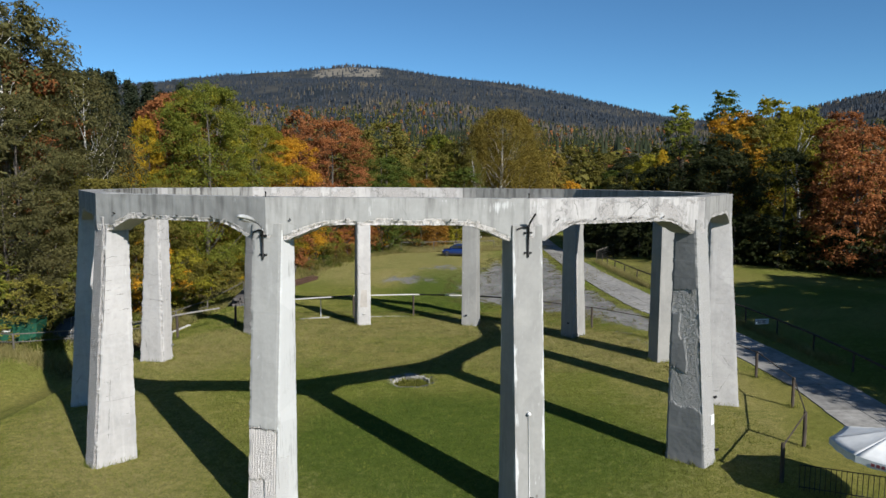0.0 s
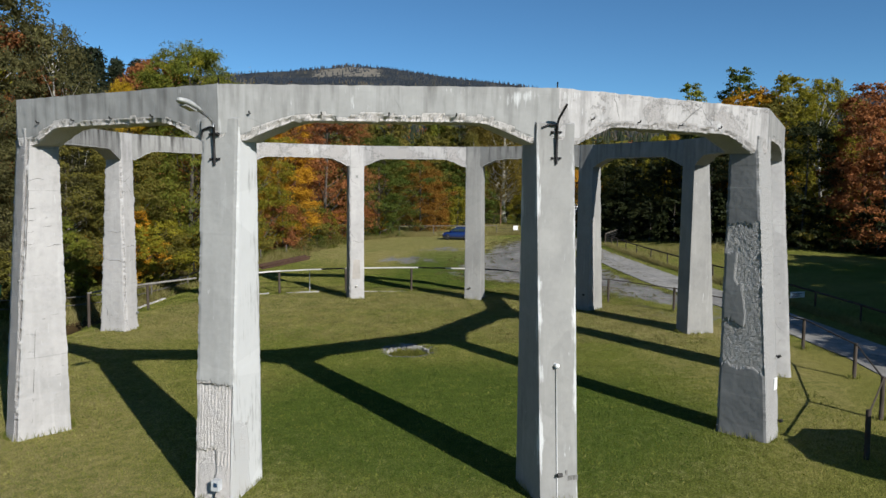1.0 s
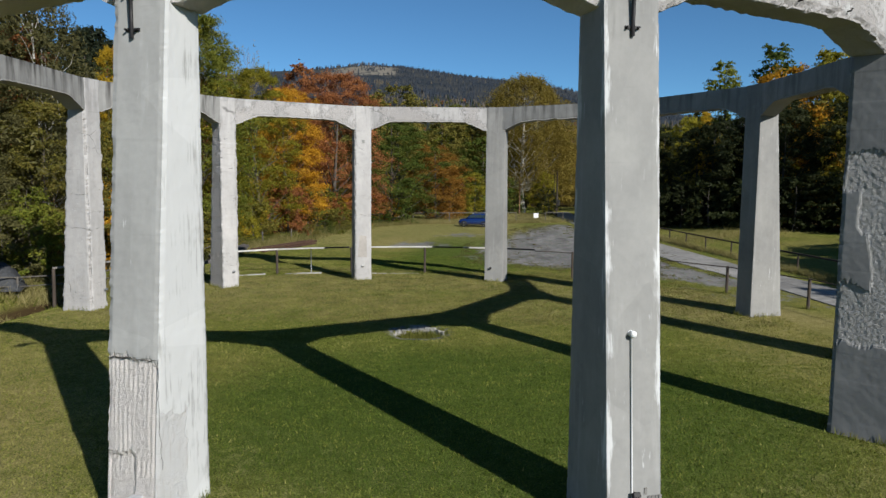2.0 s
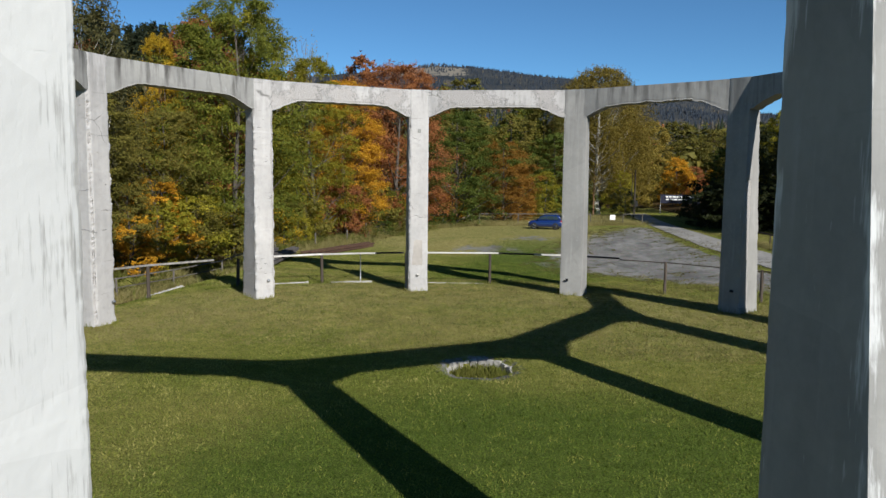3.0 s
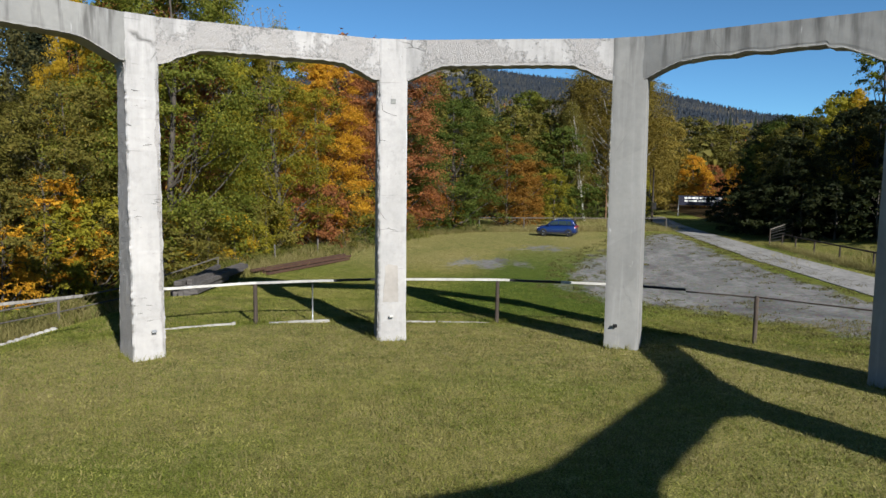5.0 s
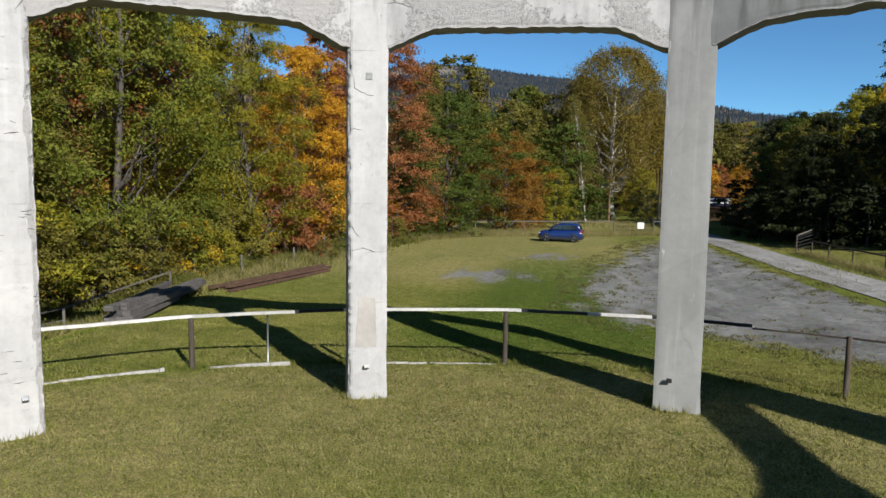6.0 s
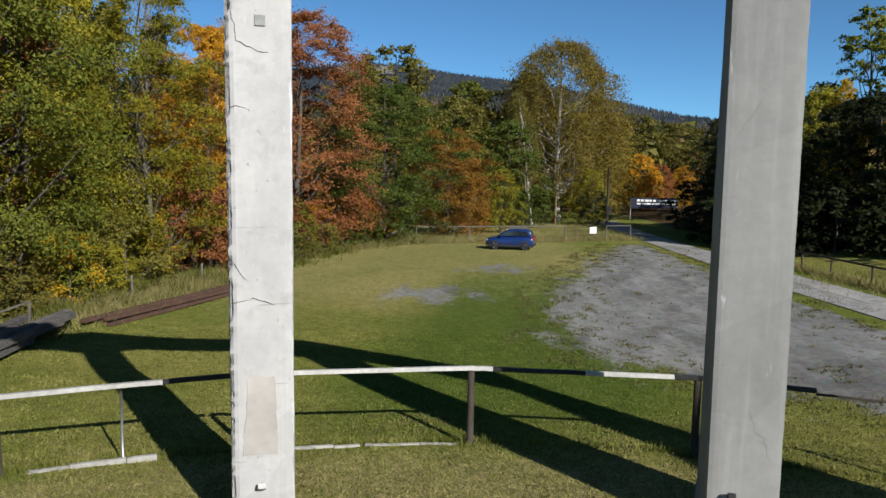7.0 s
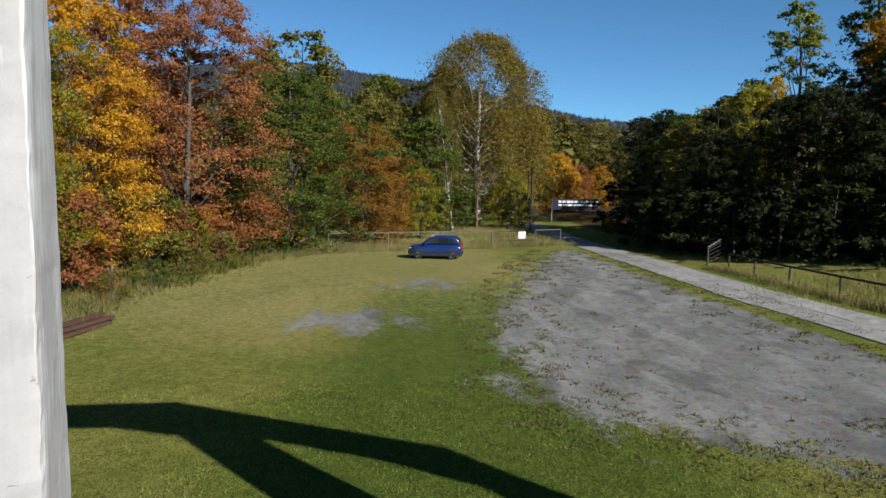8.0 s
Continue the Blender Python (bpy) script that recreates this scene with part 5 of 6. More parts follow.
# ---- timber ----
def timber_stack(name, label, p, q, count, layers, w, h, mat, seed, spread):
    t = tagged(new(name), label, "timber")
    g = random.Random(seed)
    p, q = Vector((*p, 0)), Vector((*q, 0))
    d = (q - p).normalized()
    n = Vector((-d.y, d.x, 0))
    for l in range(layers):
        for i in range(count - l):
            off = n * ((i + l * 0.5) * (w + spread) + g.uniform(-0.05, 0.05))
            a = p + off + d * g.uniform(-0.5, 0.5)
            b = q + off + d * g.uniform(-0.7, 0.7) + n * g.uniform(-0.15, 0.15)
            zz = h / 2 + l * h * 1.02
            a.z, b.z = zz + float(terrain(a.x, a.y)), zz + float(terrain(b.x, b.y))
            rail(t, a, b, w * g.uniform(0.85, 1.1), h * g.uniform(0.85, 1.0), mat, "beam_of_wood", 0, 5)
    return t


def sleeper_heap():
    """Old sleepers thrown on a heap, each lying a little askew on those below."""
    t = tagged(new("timber_pile"), "untidy heap of old grey railway sleepers on the grass", "timber")
    g = random.Random(2)
    for i in range(13):
        layer = 0 if i < 6 else 1 if i < 10 else 2
        k = i - (0, 6, 10)[layer]
        off = layer * 0.25 + k * 0.42 + g.uniform(-0.08, 0.08)
        p = Vector((-16.55 - off * 0.85, 58.0 + off * 0.75 + g.uniform(-0.3, 0.5), 0))
        L = g.uniform(4.8, 6.6) + (1.2 if layer == 1 else 0)
        d = Vector((-0.06 + g.uniform(-0.09, 0.09), 1, 0)).normalized()
        q = p + d * L
        h = 0.12 + layer * 0.24
        p.z = h + float(terrain(p.x, p.y)) + g.uniform(-0.04, 0.05)
        q.z = h + float(terrain(q.x, q.y)) + g.uniform(-0.02, 0.22)
        rail(t, p, q, 0.30 * g.uniform(0.75, 1.25), 0.25 * g.uniform(0.8, 1.1), WOOD_BLACK, "sleeper", g.uniform(-0.05, 0.05), 5)


sleeper_heap()
timber_stack("timber_stack", "long low stack of red-brown beams in dry grass", (-16.2, 66.8), (-13.8, 76.9), 3, 2, 0.22, 0.15, WOOD_BROWN, 3, 0.28)
# pale stones in a row by the brook
stones = tagged(new("stone_row"), "row of small pale rough stones edging the lawn", "stones")
g = random.Random(19)
for i in range(9):
    bm = bmesh.new()
    bmesh.ops.create_icosphere(bm, subdivisions=2, radius=1.0)
    for v in bm.verts:
        v.co = Vector((v.co.x * 0.17, v.co.y * 0.13, v.co.z * 0.11)) * (1 + 0.3 * n3(v.co.x + i, v.co.y, v.co.z, 1.7))
    x, y = -20.0 + i * 0.12 + g.uniform(-0.05, 0.05), 50.2 + i * 0.23
    bmesh.ops.transform(bm, matrix=pose(x, y, float(terrain(x, y)) + 0.05, 0, 0, g.uniform(0, 180)), verts=bm.verts)
    part("stone", bm, KERB, stones)


# ---- fittings on the piers ----
def pier_frame(k, t, r, z):
    """A pose on pier k: x along the ring, y outwards, z up."""
    p = on_pier(k, t, r, z)
    return Matrix.Translation(p) @ Matrix.Rotation(radians(ANGLE0 + 30 * (k - 1) - 90), 4, "Z") @ Matrix.Diagonal((1, 1, 1, 1))


def bracket(k, t, z0, z1, name, label, category):
    """A pipe clamped to the pier's outer face."""
    ob = tagged(new(name), label, category)
    ob.matrix_basis = pier_frame(k, t, outer_radius((z0 + z1) / 2) + 0.07, 0)
    bm = bmesh.new()
    tube(bm, [(0, 0.0, z0), (0, 0.0, z1)], 0.032, 10)
    part("pipe", bm, STEEL_BLACK, ob)
    for z in (z0 + 0.14, z1 - 0.22):
        bm = bmesh.new()
        box(bm, -0.13, 0.13, -0.09, -0.02, z - 0.03, z + 0.03, bevel=0.01)
        for s in (-1, 1):
            tube(bm, [(s * 0.1, -0.05, z), (s * 0.1, 0.04, z)], 0.018, 8)
        part("clamp", bm, STEEL_BLACK, ob)
    return ob


street_lamp = bracket(2, -0.1, 8.1, 9.05, "street_lamp", "grey street lamp on a curved arm clamped to a pier", "lamp")
bm = bmesh.new()
tube(bm, [(0, 0, 9.0), (0, 0.06, 9.12), (0, 0.25, 9.22), (0, 0.6, 9.32)], 0.03, 10)
part("arm", bm, STEEL_GREY, street_lamp)
bm = bmesh.new()
tube(bm, [(0, 0, 8.98), (0.1, -0.02, 9.0), (0.33, -0.06, 8.93), (0.40, -0.08, 8.72)], 0.022, 8)
part("cable_arm", bm, STEEL_BLACK, street_lamp)
bm = bmesh.new()
rings = []
for s, w, h in ((0, 0.05, 0.05), (0.12, 0.09, 0.08), (0.35, 0.14, 0.11), (0.6, 0.15, 0.11), (0.78, 0.11, 0.08), (0.86, 0.03, 0.03)):
    rings.append([bm.verts.new((w * math.cos(a), 0.52 + s, 9.31 + s * 0.20 + h * math.sin(a) * (1.0 if math.sin(a) > 0 else 0.45))) for a in np.arange(12) * 2 * math.pi / 12])
for r0, r1 in zip(rings, rings[1:]):
    for j in range(12):
        bm.faces.new((r0[j], r0[(j + 1) % 12], r1[(j + 1) % 12], r1[j])).smooth = True
bm.faces.new(rings[0])
bm.faces.new(rings[-1])
bmesh.ops.recalc_face_normals(bm, faces=bm.faces)
head = part("lamp_head", bm, simple("lamp_shell", (0.320, 0.320, 0.312), (0.416, 0.416, 0.400), 6, 0.4, 0.05), street_lamp)
bm = bmesh.new()
box(bm, -0.09, 0.09, 0.80, 1.22, 9.32, 9.36, Matrix.Translation((0, 0, 0.0)) @ Matrix.Translation((0, 1.0, 9.34)) @ Matrix.Rotation(0.2, 4, "X") @ Matrix.Translation((0, -1.0, -9.34)), 0.01)
part("lens", bm, simple("lamp_lens", (0.200, 0.200, 0.192), (0.280, 0.280, 0.264), 6, 0.2, 0.05), street_lamp)

lamp_bracket = bracket(3, -0.05, 8.2, 9.18, "lamp_bracket", "empty black lamp bracket of bent pipe on a pier", "bracket")
bm = bmesh.new()
tube(bm, [(0, 0, 9.14), (0, 0.1, 9.28), (0, 0.5, 9.56)], 0.03, 8)
part("stub_arm", bm, STEEL_BLACK, lamp_bracket)
bm = bmesh.new()
tube(bm, [(0, 0, 9.12), (0.18, -0.02, 9.14), (0.36, -0.05, 9.06)], 0.026, 8)
part("side_arm", bm, STEEL_BLACK, lamp_bracket)

# a white lamp knob with its conduit on the third pier
conduit = tagged(new("wall_lamp"), "small white globe fitting with a conduit running down the pier", "lamp")
conduit.matrix_basis = pier_frame(3, -0.1, 0, 0)
bm = bmesh.new()
tube(bm, [(0, outer_radius(0) + 0.02, 0.0), (0, outer_radius(1.6) + 0.025, 1.6), (0, outer_radius(3.3) + 0.03, 3.3)], 0.012, 8)
part("conduit_pipe", bm, WHITE_PLASTIC, conduit)
bm = bmesh.new()
bmesh.ops.create_icosphere(bm, subdivisions=2, radius=0.058, matrix=Matrix.Translation((0, outer_radius(3.35) + 0.09, 3.36)))
tube(bm, [(0, outer_radius(3.35) - 0.02, 3.36), (0, outer_radius(3.35) + 0.06, 3.36)], 0.05, 10)
part("globe", bm, WHITE_PLASTIC, conduit)


def spot(k, t, z, inner, mat=None):
    """A small floodlight on a short bracket, tilted up."""
    ob = tagged(new("spotlight"), "small dark spotlight on a bracket low on a pier", "spotlight", "spotlights on the piers")
    ob.matrix_basis = pier_frame(k, t, R_IN if inner else outer_radius(z), z) @ (Matrix.Rotation(math.pi, 4, "Z") if inner else Matrix.Identity(4))
    bm = bmesh.new()
    box(bm, -0.02, 0.02, -0.03, 0.09, -0.02, 0.02, bevel=0.005)
    part("bracket", bm, STEEL_BLACK, ob)
    bm = bmesh.new()
    box(bm, -0.065, 0.065, 0.04, 0.14, -0.04, 0.05, Matrix.Translation((0, 0.1, 0)) @ Matrix.Rotation(0.6, 4, "X") @ Matrix.Translation((0, -0.1, 0)), 0.015)
    part("housing", bm, mat or STEEL_BLACK, ob)
    return ob


for k, t, z, inner, m in ((8, 0.08, 0.69, True, None), (9, -0.01, 0.77, True, PAINT_WHITE), (10, -0.12, 0.84, True, STEEL_GREY), (11, -0.29, 0.84, True, STEEL_GREY), (7, -0.14, 0.92, True, None),
                          (3, -0.06, 0.71, False, None), (4, 0.42, 2.5, False, None), (4, 0.42, 0.5, False, None), (5, 0.3, 1.6, False, None)):
    spot(k, t, z, inner, m)


def plate(name, label, category, k, t, z, w, h, inner, mat, proud=0.02):
    ob = tagged(new(name), label, category)
    ob.matrix_basis = pier_frame(k, t, R_IN - 0.005 if inner else outer_radius(z), z)
    bm = bmesh.new()
    y0, y1 = (-proud, 0.03) if inner else (-0.03, proud)
    box(bm, -w / 2, w / 2, y0, y1, -h / 2, h / 2, bevel=0.006)
    part("panel", bm, mat, ob)
    return ob


plate("plaque", "small white plaque fixed to a pier", "plaque", 4, 0.24, 1.67, 0.26, 0.36, False, WHITE_PLASTIC, 0.035)
plate("cover_plate", "small grey square cover plate high on a pier", "plate", 9, -0.06, 8.0, 0.16, 0.16, True, simple("grey_plate", (0.176, 0.176, 0.168), (0.240, 0.240, 0.224), 9), 0.015)
mortar = thing("mortar_patch", 0, 0, 0, label="smooth beige mortar patch on a white pier", category="patch")
bm = bmesh.new()
g = random.Random(5)
rim = [(-0.26, 1.25), (0.27, 1.27), (0.25, 1.6), (0.20, 2.1), (0.19, 2.5), (0.08, 2.56), (-0.22, 2.52), (-0.24, 2.0), (-0.25, 1.6)]
loop = []
for (a0, z0), (a1, z1) in zip(rim, rim[1:] + rim[:1]):
    for i in range(5):
        loop.append((a0 + (a1 - a0) * i / 5 + g.uniform(-0.012, 0.012), z0 + (z1 - z0) * i / 5 + g.uniform(-0.012, 0.012)))
top = [bm.verts.new(on_pier(9, t, R_IN - 0.009, z)) for t, z in loop]
low = [bm.verts.new(on_pier(9, t * 1.03, R_IN + 0.01, z)) for t, z in loop]
bm.faces.new(top)
for i in range(len(top)):
    j = (i + 1) % len(top)
    bm.faces.new((top[i], low[i], low[j], top[j]))
bmesh.ops.recalc_face_normals(bm, faces=bm.faces)
part("mortar", bm, simple("beige_mortar", (0.300, 0.276, 0.252), (0.345, 0.318, 0.292), 5, 0.9, 0.2), mortar)
box_ = plate("meter_box", "small grey meter box with a dark display on a pier", "box", 2, 0.15, 0.47, 0.2, 0.26, False, simple("box_grey", (0.360, 0.368, 0.376), (0.440, 0.448, 0.456), 9, 0.4), 0.14)
bm = bmesh.new()
box(bm, -0.07, 0.03, 0.145, 0.152, -0.02, 0.08)
part("display", bm, simple("blue_display", (0.016, 0.040, 0.080), (0.024, 0.056, 0.112), 9, 0.2), box_)
bm = bmesh.new()
tube(bm, [(0.02, 0.05, -0.12), (0.06, 0.06, -0.3), (-0.05, 0.02, -0.47)], 0.012, 6)
part("lead", bm, STEEL_BLACK, box_)
# faded lettering, unreadable
for i, (t, z, w) in enumerate(((0.16, 0.72, 0.05), (0.22, 0.58, 0.04), (0.29, 0.58, 0.05), (0.36, 0.58, 0.04), (0.43, 0.58, 0.05))):
    if i == 0:
        letters = tagged(new("faded_lettering"), "faded dark stencilled marks low on a pier", "lettering")
    bm = bmesh.new()
    box(bm, -w / 2, w / 2, -0.01, 0.004, -0.06, 0.06)
    bmesh.ops.transform(bm, matrix=pier_frame(3, t, outer_radius(z) + 0.012, z), verts=bm.verts)
    part("stroke", bm, simple("faded_ink", (0.128, 0.120, 0.112), (0.208, 0.200, 0.184), 30), letters)
# iron hooks along the beams' outer faces
hooks = tagged(new("iron_hooks"), "short rusty iron stubs remaining along the beam", "hooks")
for k in (1, 2, 3):
    a = radians(ANGLE0 + 15 + 30 * (k - 1))
    for s in (-3.0, -1.4, 0.2, 1.8) if k != 2 else (-3.3, -1.6, 0.0, 1.6):
        bm = bmesh.new()
        c = Vector((CX + 15.14 * math.cos(a) - s * math.sin(a), CY + 15.14 * math.sin(a) + s * math.cos(a), 9.32))
        o = Vector((math.cos(a), math.sin(a), 0))
        tube(bm, [c - o * 0.05, c + o * 0.07, c + o * 0.10 + Vector((0, 0, 0.05))], 0.018, 6)
        part("stub", bm, STEEL_BLACK, hooks)
# short rods on the ring's top
for k, t in ((2, -0.1), (3, 0.05)):
    bm = bmesh.new()
    rod = tagged(new("iron_rod"), "short iron rod standing on top of the ring", "rod")
    p = on_pier(k, t, 15.45, TOP)
    tube(bm, [p - Vector((0, 0, 0.05)), p + Vector((0, 0, 0.16))], 0.02, 6)
    part("rod", bm, STEEL_BLACK, rod)


# ---- the parked car ----
def build_car():
    car = thing("car", 1.9, 98.1, float(terrain(1.9, 98.1)), 168, label="blue compact off-road car with silver roof rails parked on grass", category="car")
    paint = Mat("blue_car_paint")
    n = paint.noise(paint.coords(), 40, 2)
    paint.done(paint.mix(n, (0.005, 0.016, 0.080), (0.006, 0.020, 0.098)), 0.25, spec=0.6)
    paint.bsdf.inputs["Coat Weight"].default_value = 0.8
    blue = paint.mat
    glass = simple("tinted_glass", (0.010, 0.012, 0.014), (0.016, 0.018, 0.020), 5, 0.08, 0.0, spec=0.8)
    black = simple("black_trim", (0.012, 0.012, 0.013), (0.024, 0.024, 0.024), 12, 0.6)
    tyre = simple("tyre_rubber", (0.012, 0.012, 0.012), (0.022, 0.022, 0.022), 14, 0.9)
    alloy = simple("alloy_rim", (0.336, 0.344, 0.352), (0.440, 0.448, 0.456), 10, 0.35, 0.05, metal=0.8)
    red = simple("red_lamp", (0.240, 0.016, 0.016), (0.320, 0.024, 0.024), 9, 0.2)

    def loft(stations, n=20, power=5):
        bm = bmesh.new()
        rings = []
        for x, hw, z0, z1 in stations:
            zc, hz = (z0 + z1) / 2, (z1 - z0) / 2
            ring = []
            for a in np.arange(n) * 2 * math.pi / n + math.pi / n:
                c, s = math.cos(a), math.sin(a)
                q = (abs(c) ** power + abs(s) ** power) ** (-1 / power)
                ring.append(bm.verts.new((x, hw * c * q * (1 - 0.05 * max(0, s)), zc + hz * s * q)))
            rings.append(ring)
        for r0, r1 in zip(rings, rings[1:]):
            for j in range(n):
                bm.faces.new((r0[j], r0[(j + 1) % n], r1[(j + 1) % n], r1[j])).smooth = True
        bm.faces.new(rings[0])
        bm.faces.new(rings[-1])
        bmesh.ops.recalc_face_normals(bm, faces=bm.faces)
        return bm

    car.scale = (0.93, 0.95, 1.06)
    # +x is forward
    body = loft([(-2.10, 0.70, 0.42, 0.90), (-2.06, 0.82, 0.30, 1.02), (-1.9, 0.88, 0.25, 1.06), (-1.2, 0.90, 0.22, 1.06), (0, 0.90, 0.22, 1.03),
                 (0.8, 0.90, 0.22, 1.02), (1.2, 0.89, 0.24, 1.00), (1.7, 0.87, 0.28, 0.94), (2.0, 0.80, 0.34, 0.86), (2.12, 0.66, 0.42, 0.76)])
    part("body", body, blue, car)
    cabin = loft([(-2.0, 0.68, 1.0, 1.06), (-1.82, 0.70, 0.98, 1.42), (-1.6, 0.70, 0.98, 1.56), (-0.9, 0.70, 0.98, 1.60), (0.0, 0.70, 0.98, 1.58), (0.45, 0.69, 0.98, 1.46), (1.15, 0.72, 0.94, 1.02)], 20, 7)
    part("cabin", cabin, blue, car)
    for s in (-1, 1):
        for x0, x1, zt0, zt1, x0t, x1t in ((-1.62, -1.15, 1.43, 1.45, -1.50, -1.15), (-1.08, -0.25, 1.46, 1.47, -1.08, -0.25), (-0.18, 0.86, 1.46, 1.40, -0.18, 0.36)):
            bm = bmesh.new()
            y = s * 0.712
            vs = [bm.verts.new(c) for c in ((x0, y, 1.08), (x1, y, 1.08), (x1t, y * 0.975, zt1), (x0t, y * 0.975, zt0))]
            vi = [bm.verts.new(v.co - Vector((0, s * 0.06, 0))) for v in vs]
            bm.faces.new(vs)
            bm.faces.new(vi[::-1])
            for i in range(4):
                bm.faces.new((vs[i], vi[i], vi[(i + 1) % 4], vs[(i + 1) % 4]))
            bmesh.ops.recalc_face_normals(bm, faces=bm.faces)
            part("side_window", bm, glass, car)
        bm = bmesh.new()
        tube(bm, [(-1.6, s * 0.56, 1.60), (-1.4, s * 0.57, 1.67), (0.0, s * 0.57, 1.66), (0.25, s * 0.56, 1.57)], 0.025, 8)
        part("roof_rail", bm, alloy, car)
        bm = bmesh.new()
        box(bm, -2.1, 2.0, s * 0.895 - 0.02, s * 0.895 + 0.02, 0.24, 0.40, bevel=0.015)
        part("side_skirt", bm, black, car)
        bm = bmesh.new()
        box(bm, 0.62, 0.80, s * 0.98 - 0.1, s * 0.98 + 0.06, 1.02, 1.16, bevel=0.03)
        part("mirror", bm, blue, car)
        bm = bmesh.new()
        box(bm, -2.12, -1.95, s * 0.74 - 0.08, s * 0.74 + 0.08, 0.82, 1.02, bevel=0.02)
        part("tail_light", bm, red, car)
        bm = bmesh.new()
        box(bm, 1.86, 2.05, s * 0.68 - 0.12, s * 0.68 + 0.10, 0.66, 0.80, bevel=0.03)
        part("headlight", bm, simple("headlight_glass", (0.400, 0.400, 0.400), (0.480, 0.480, 0.480), 9, 0.1), car)
    for x, y0 in ((1.32, 0.80), (1.32, -0.80), (-1.32, 0.80), (-1.32, -0.80)):
        wheel = under(new("wheel"), car)
        wheel.matrix_basis = Matrix.Translation((x, y0, 0.335))
        s = 1 if y0 > 0 else -1
        bm = bmesh.new()
        prof = [(0.20, -0.10), (0.31, -0.11), (0.335, -0.08), (0.335, 0.08), (0.31, 0.11), (0.20, 0.10)]
        n = 28
        rr = [[bm.verts.new((q * math.cos(a), w, q * math.sin(a))) for q, w in prof] for a in np.arange(n) * 2 * math.pi / n]
        for i in range(n):
            for j in range(len(prof) - 1):
                bm.faces.new((rr[i][j], rr[i][j + 1], rr[(i + 1) % n][j + 1], rr[(i + 1) % n][j])).smooth = True
        bmesh.ops.recalc_face_normals(bm, faces=bm.faces)
        part("tyre", bm, tyre, wheel)
        bm = bmesh.new()
        tube(bm, [(0, -0.09 * s, 0), (0, 0.06 * s, 0)], 0.06, 12)
        for i in range(5):
            a = i * 2 * math.pi / 5
            box(bm, 0.04, 0.21, s * 0.075 - 0.015, s * 0.075 + 0.015, -0.03, 0.03, Matrix.Rotation(a, 4, "Y"), 0.006)
        part("rim", bm, alloy, wheel)
        bm = bmesh.new()
        n = 18
        q0 = [bm.verts.new((0.40 * math.cos(a), s * 0.102, 0.40 * math.sin(a))) for a in np.linspace(-0.25, math.pi + 0.25, n)]
        q1 = [bm.verts.new((0.345 * math.cos(a), s * 0.112, 0.345 * math.sin(a))) for a in np.linspace(-0.25, math.pi + 0.25, n)]
        q2 = [bm.verts.new((0.345 * math.cos(a), -s * 0.06, 0.345 * math.sin(a))) for a in np.linspace(-0.25, math.pi + 0.25, n)]
        for i in range(n - 1):
            bm.faces.new((q0[i], q0[i + 1], q1[i + 1], q1[i]))
            bm.faces.new((q1[i], q1[i + 1], q2[i + 1], q2[i]))
        part("arch_trim", bm, black, wheel)
    bm = bmesh.new()
    box(bm, -2.14, -2.04, -0.7, 0.7, 0.30, 0.52, bevel=0.03)
    part("rear_bumper", bm, black, car)
    bm = bmesh.new()
    box(bm, 2.02, 2.14, -0.65, 0.65, 0.32, 0.52, bevel=0.03)
    part("front_bumper", bm, black, car)
    bm = bmesh.new()
    box(bm, -0.36, 0.36, -0.60, 0.60, -0.012, 0.012, Matrix.Translation((0.80, 0, 1.235)) @ Matrix.Rotation(0.58, 4, "Y"), 0.006)
    part("windscreen", bm, glass, car)
    bm = bmesh.new()
    box(bm, -0.2, 0.2, -0.58, 0.58, -0.012, 0.012, Matrix.Translation((-1.905, 0, 1.24)) @ Matrix.Rotation(-1.18, 4, "Y"), 0.006)
    part("rear_window", bm, glass, car)
    return car


build_car()


# ---- parasol by the lane ----
PRINT_RED = simple("dark_red_print", (0.160, 0.032, 0.040), (0.208, 0.056, 0.064), 9)


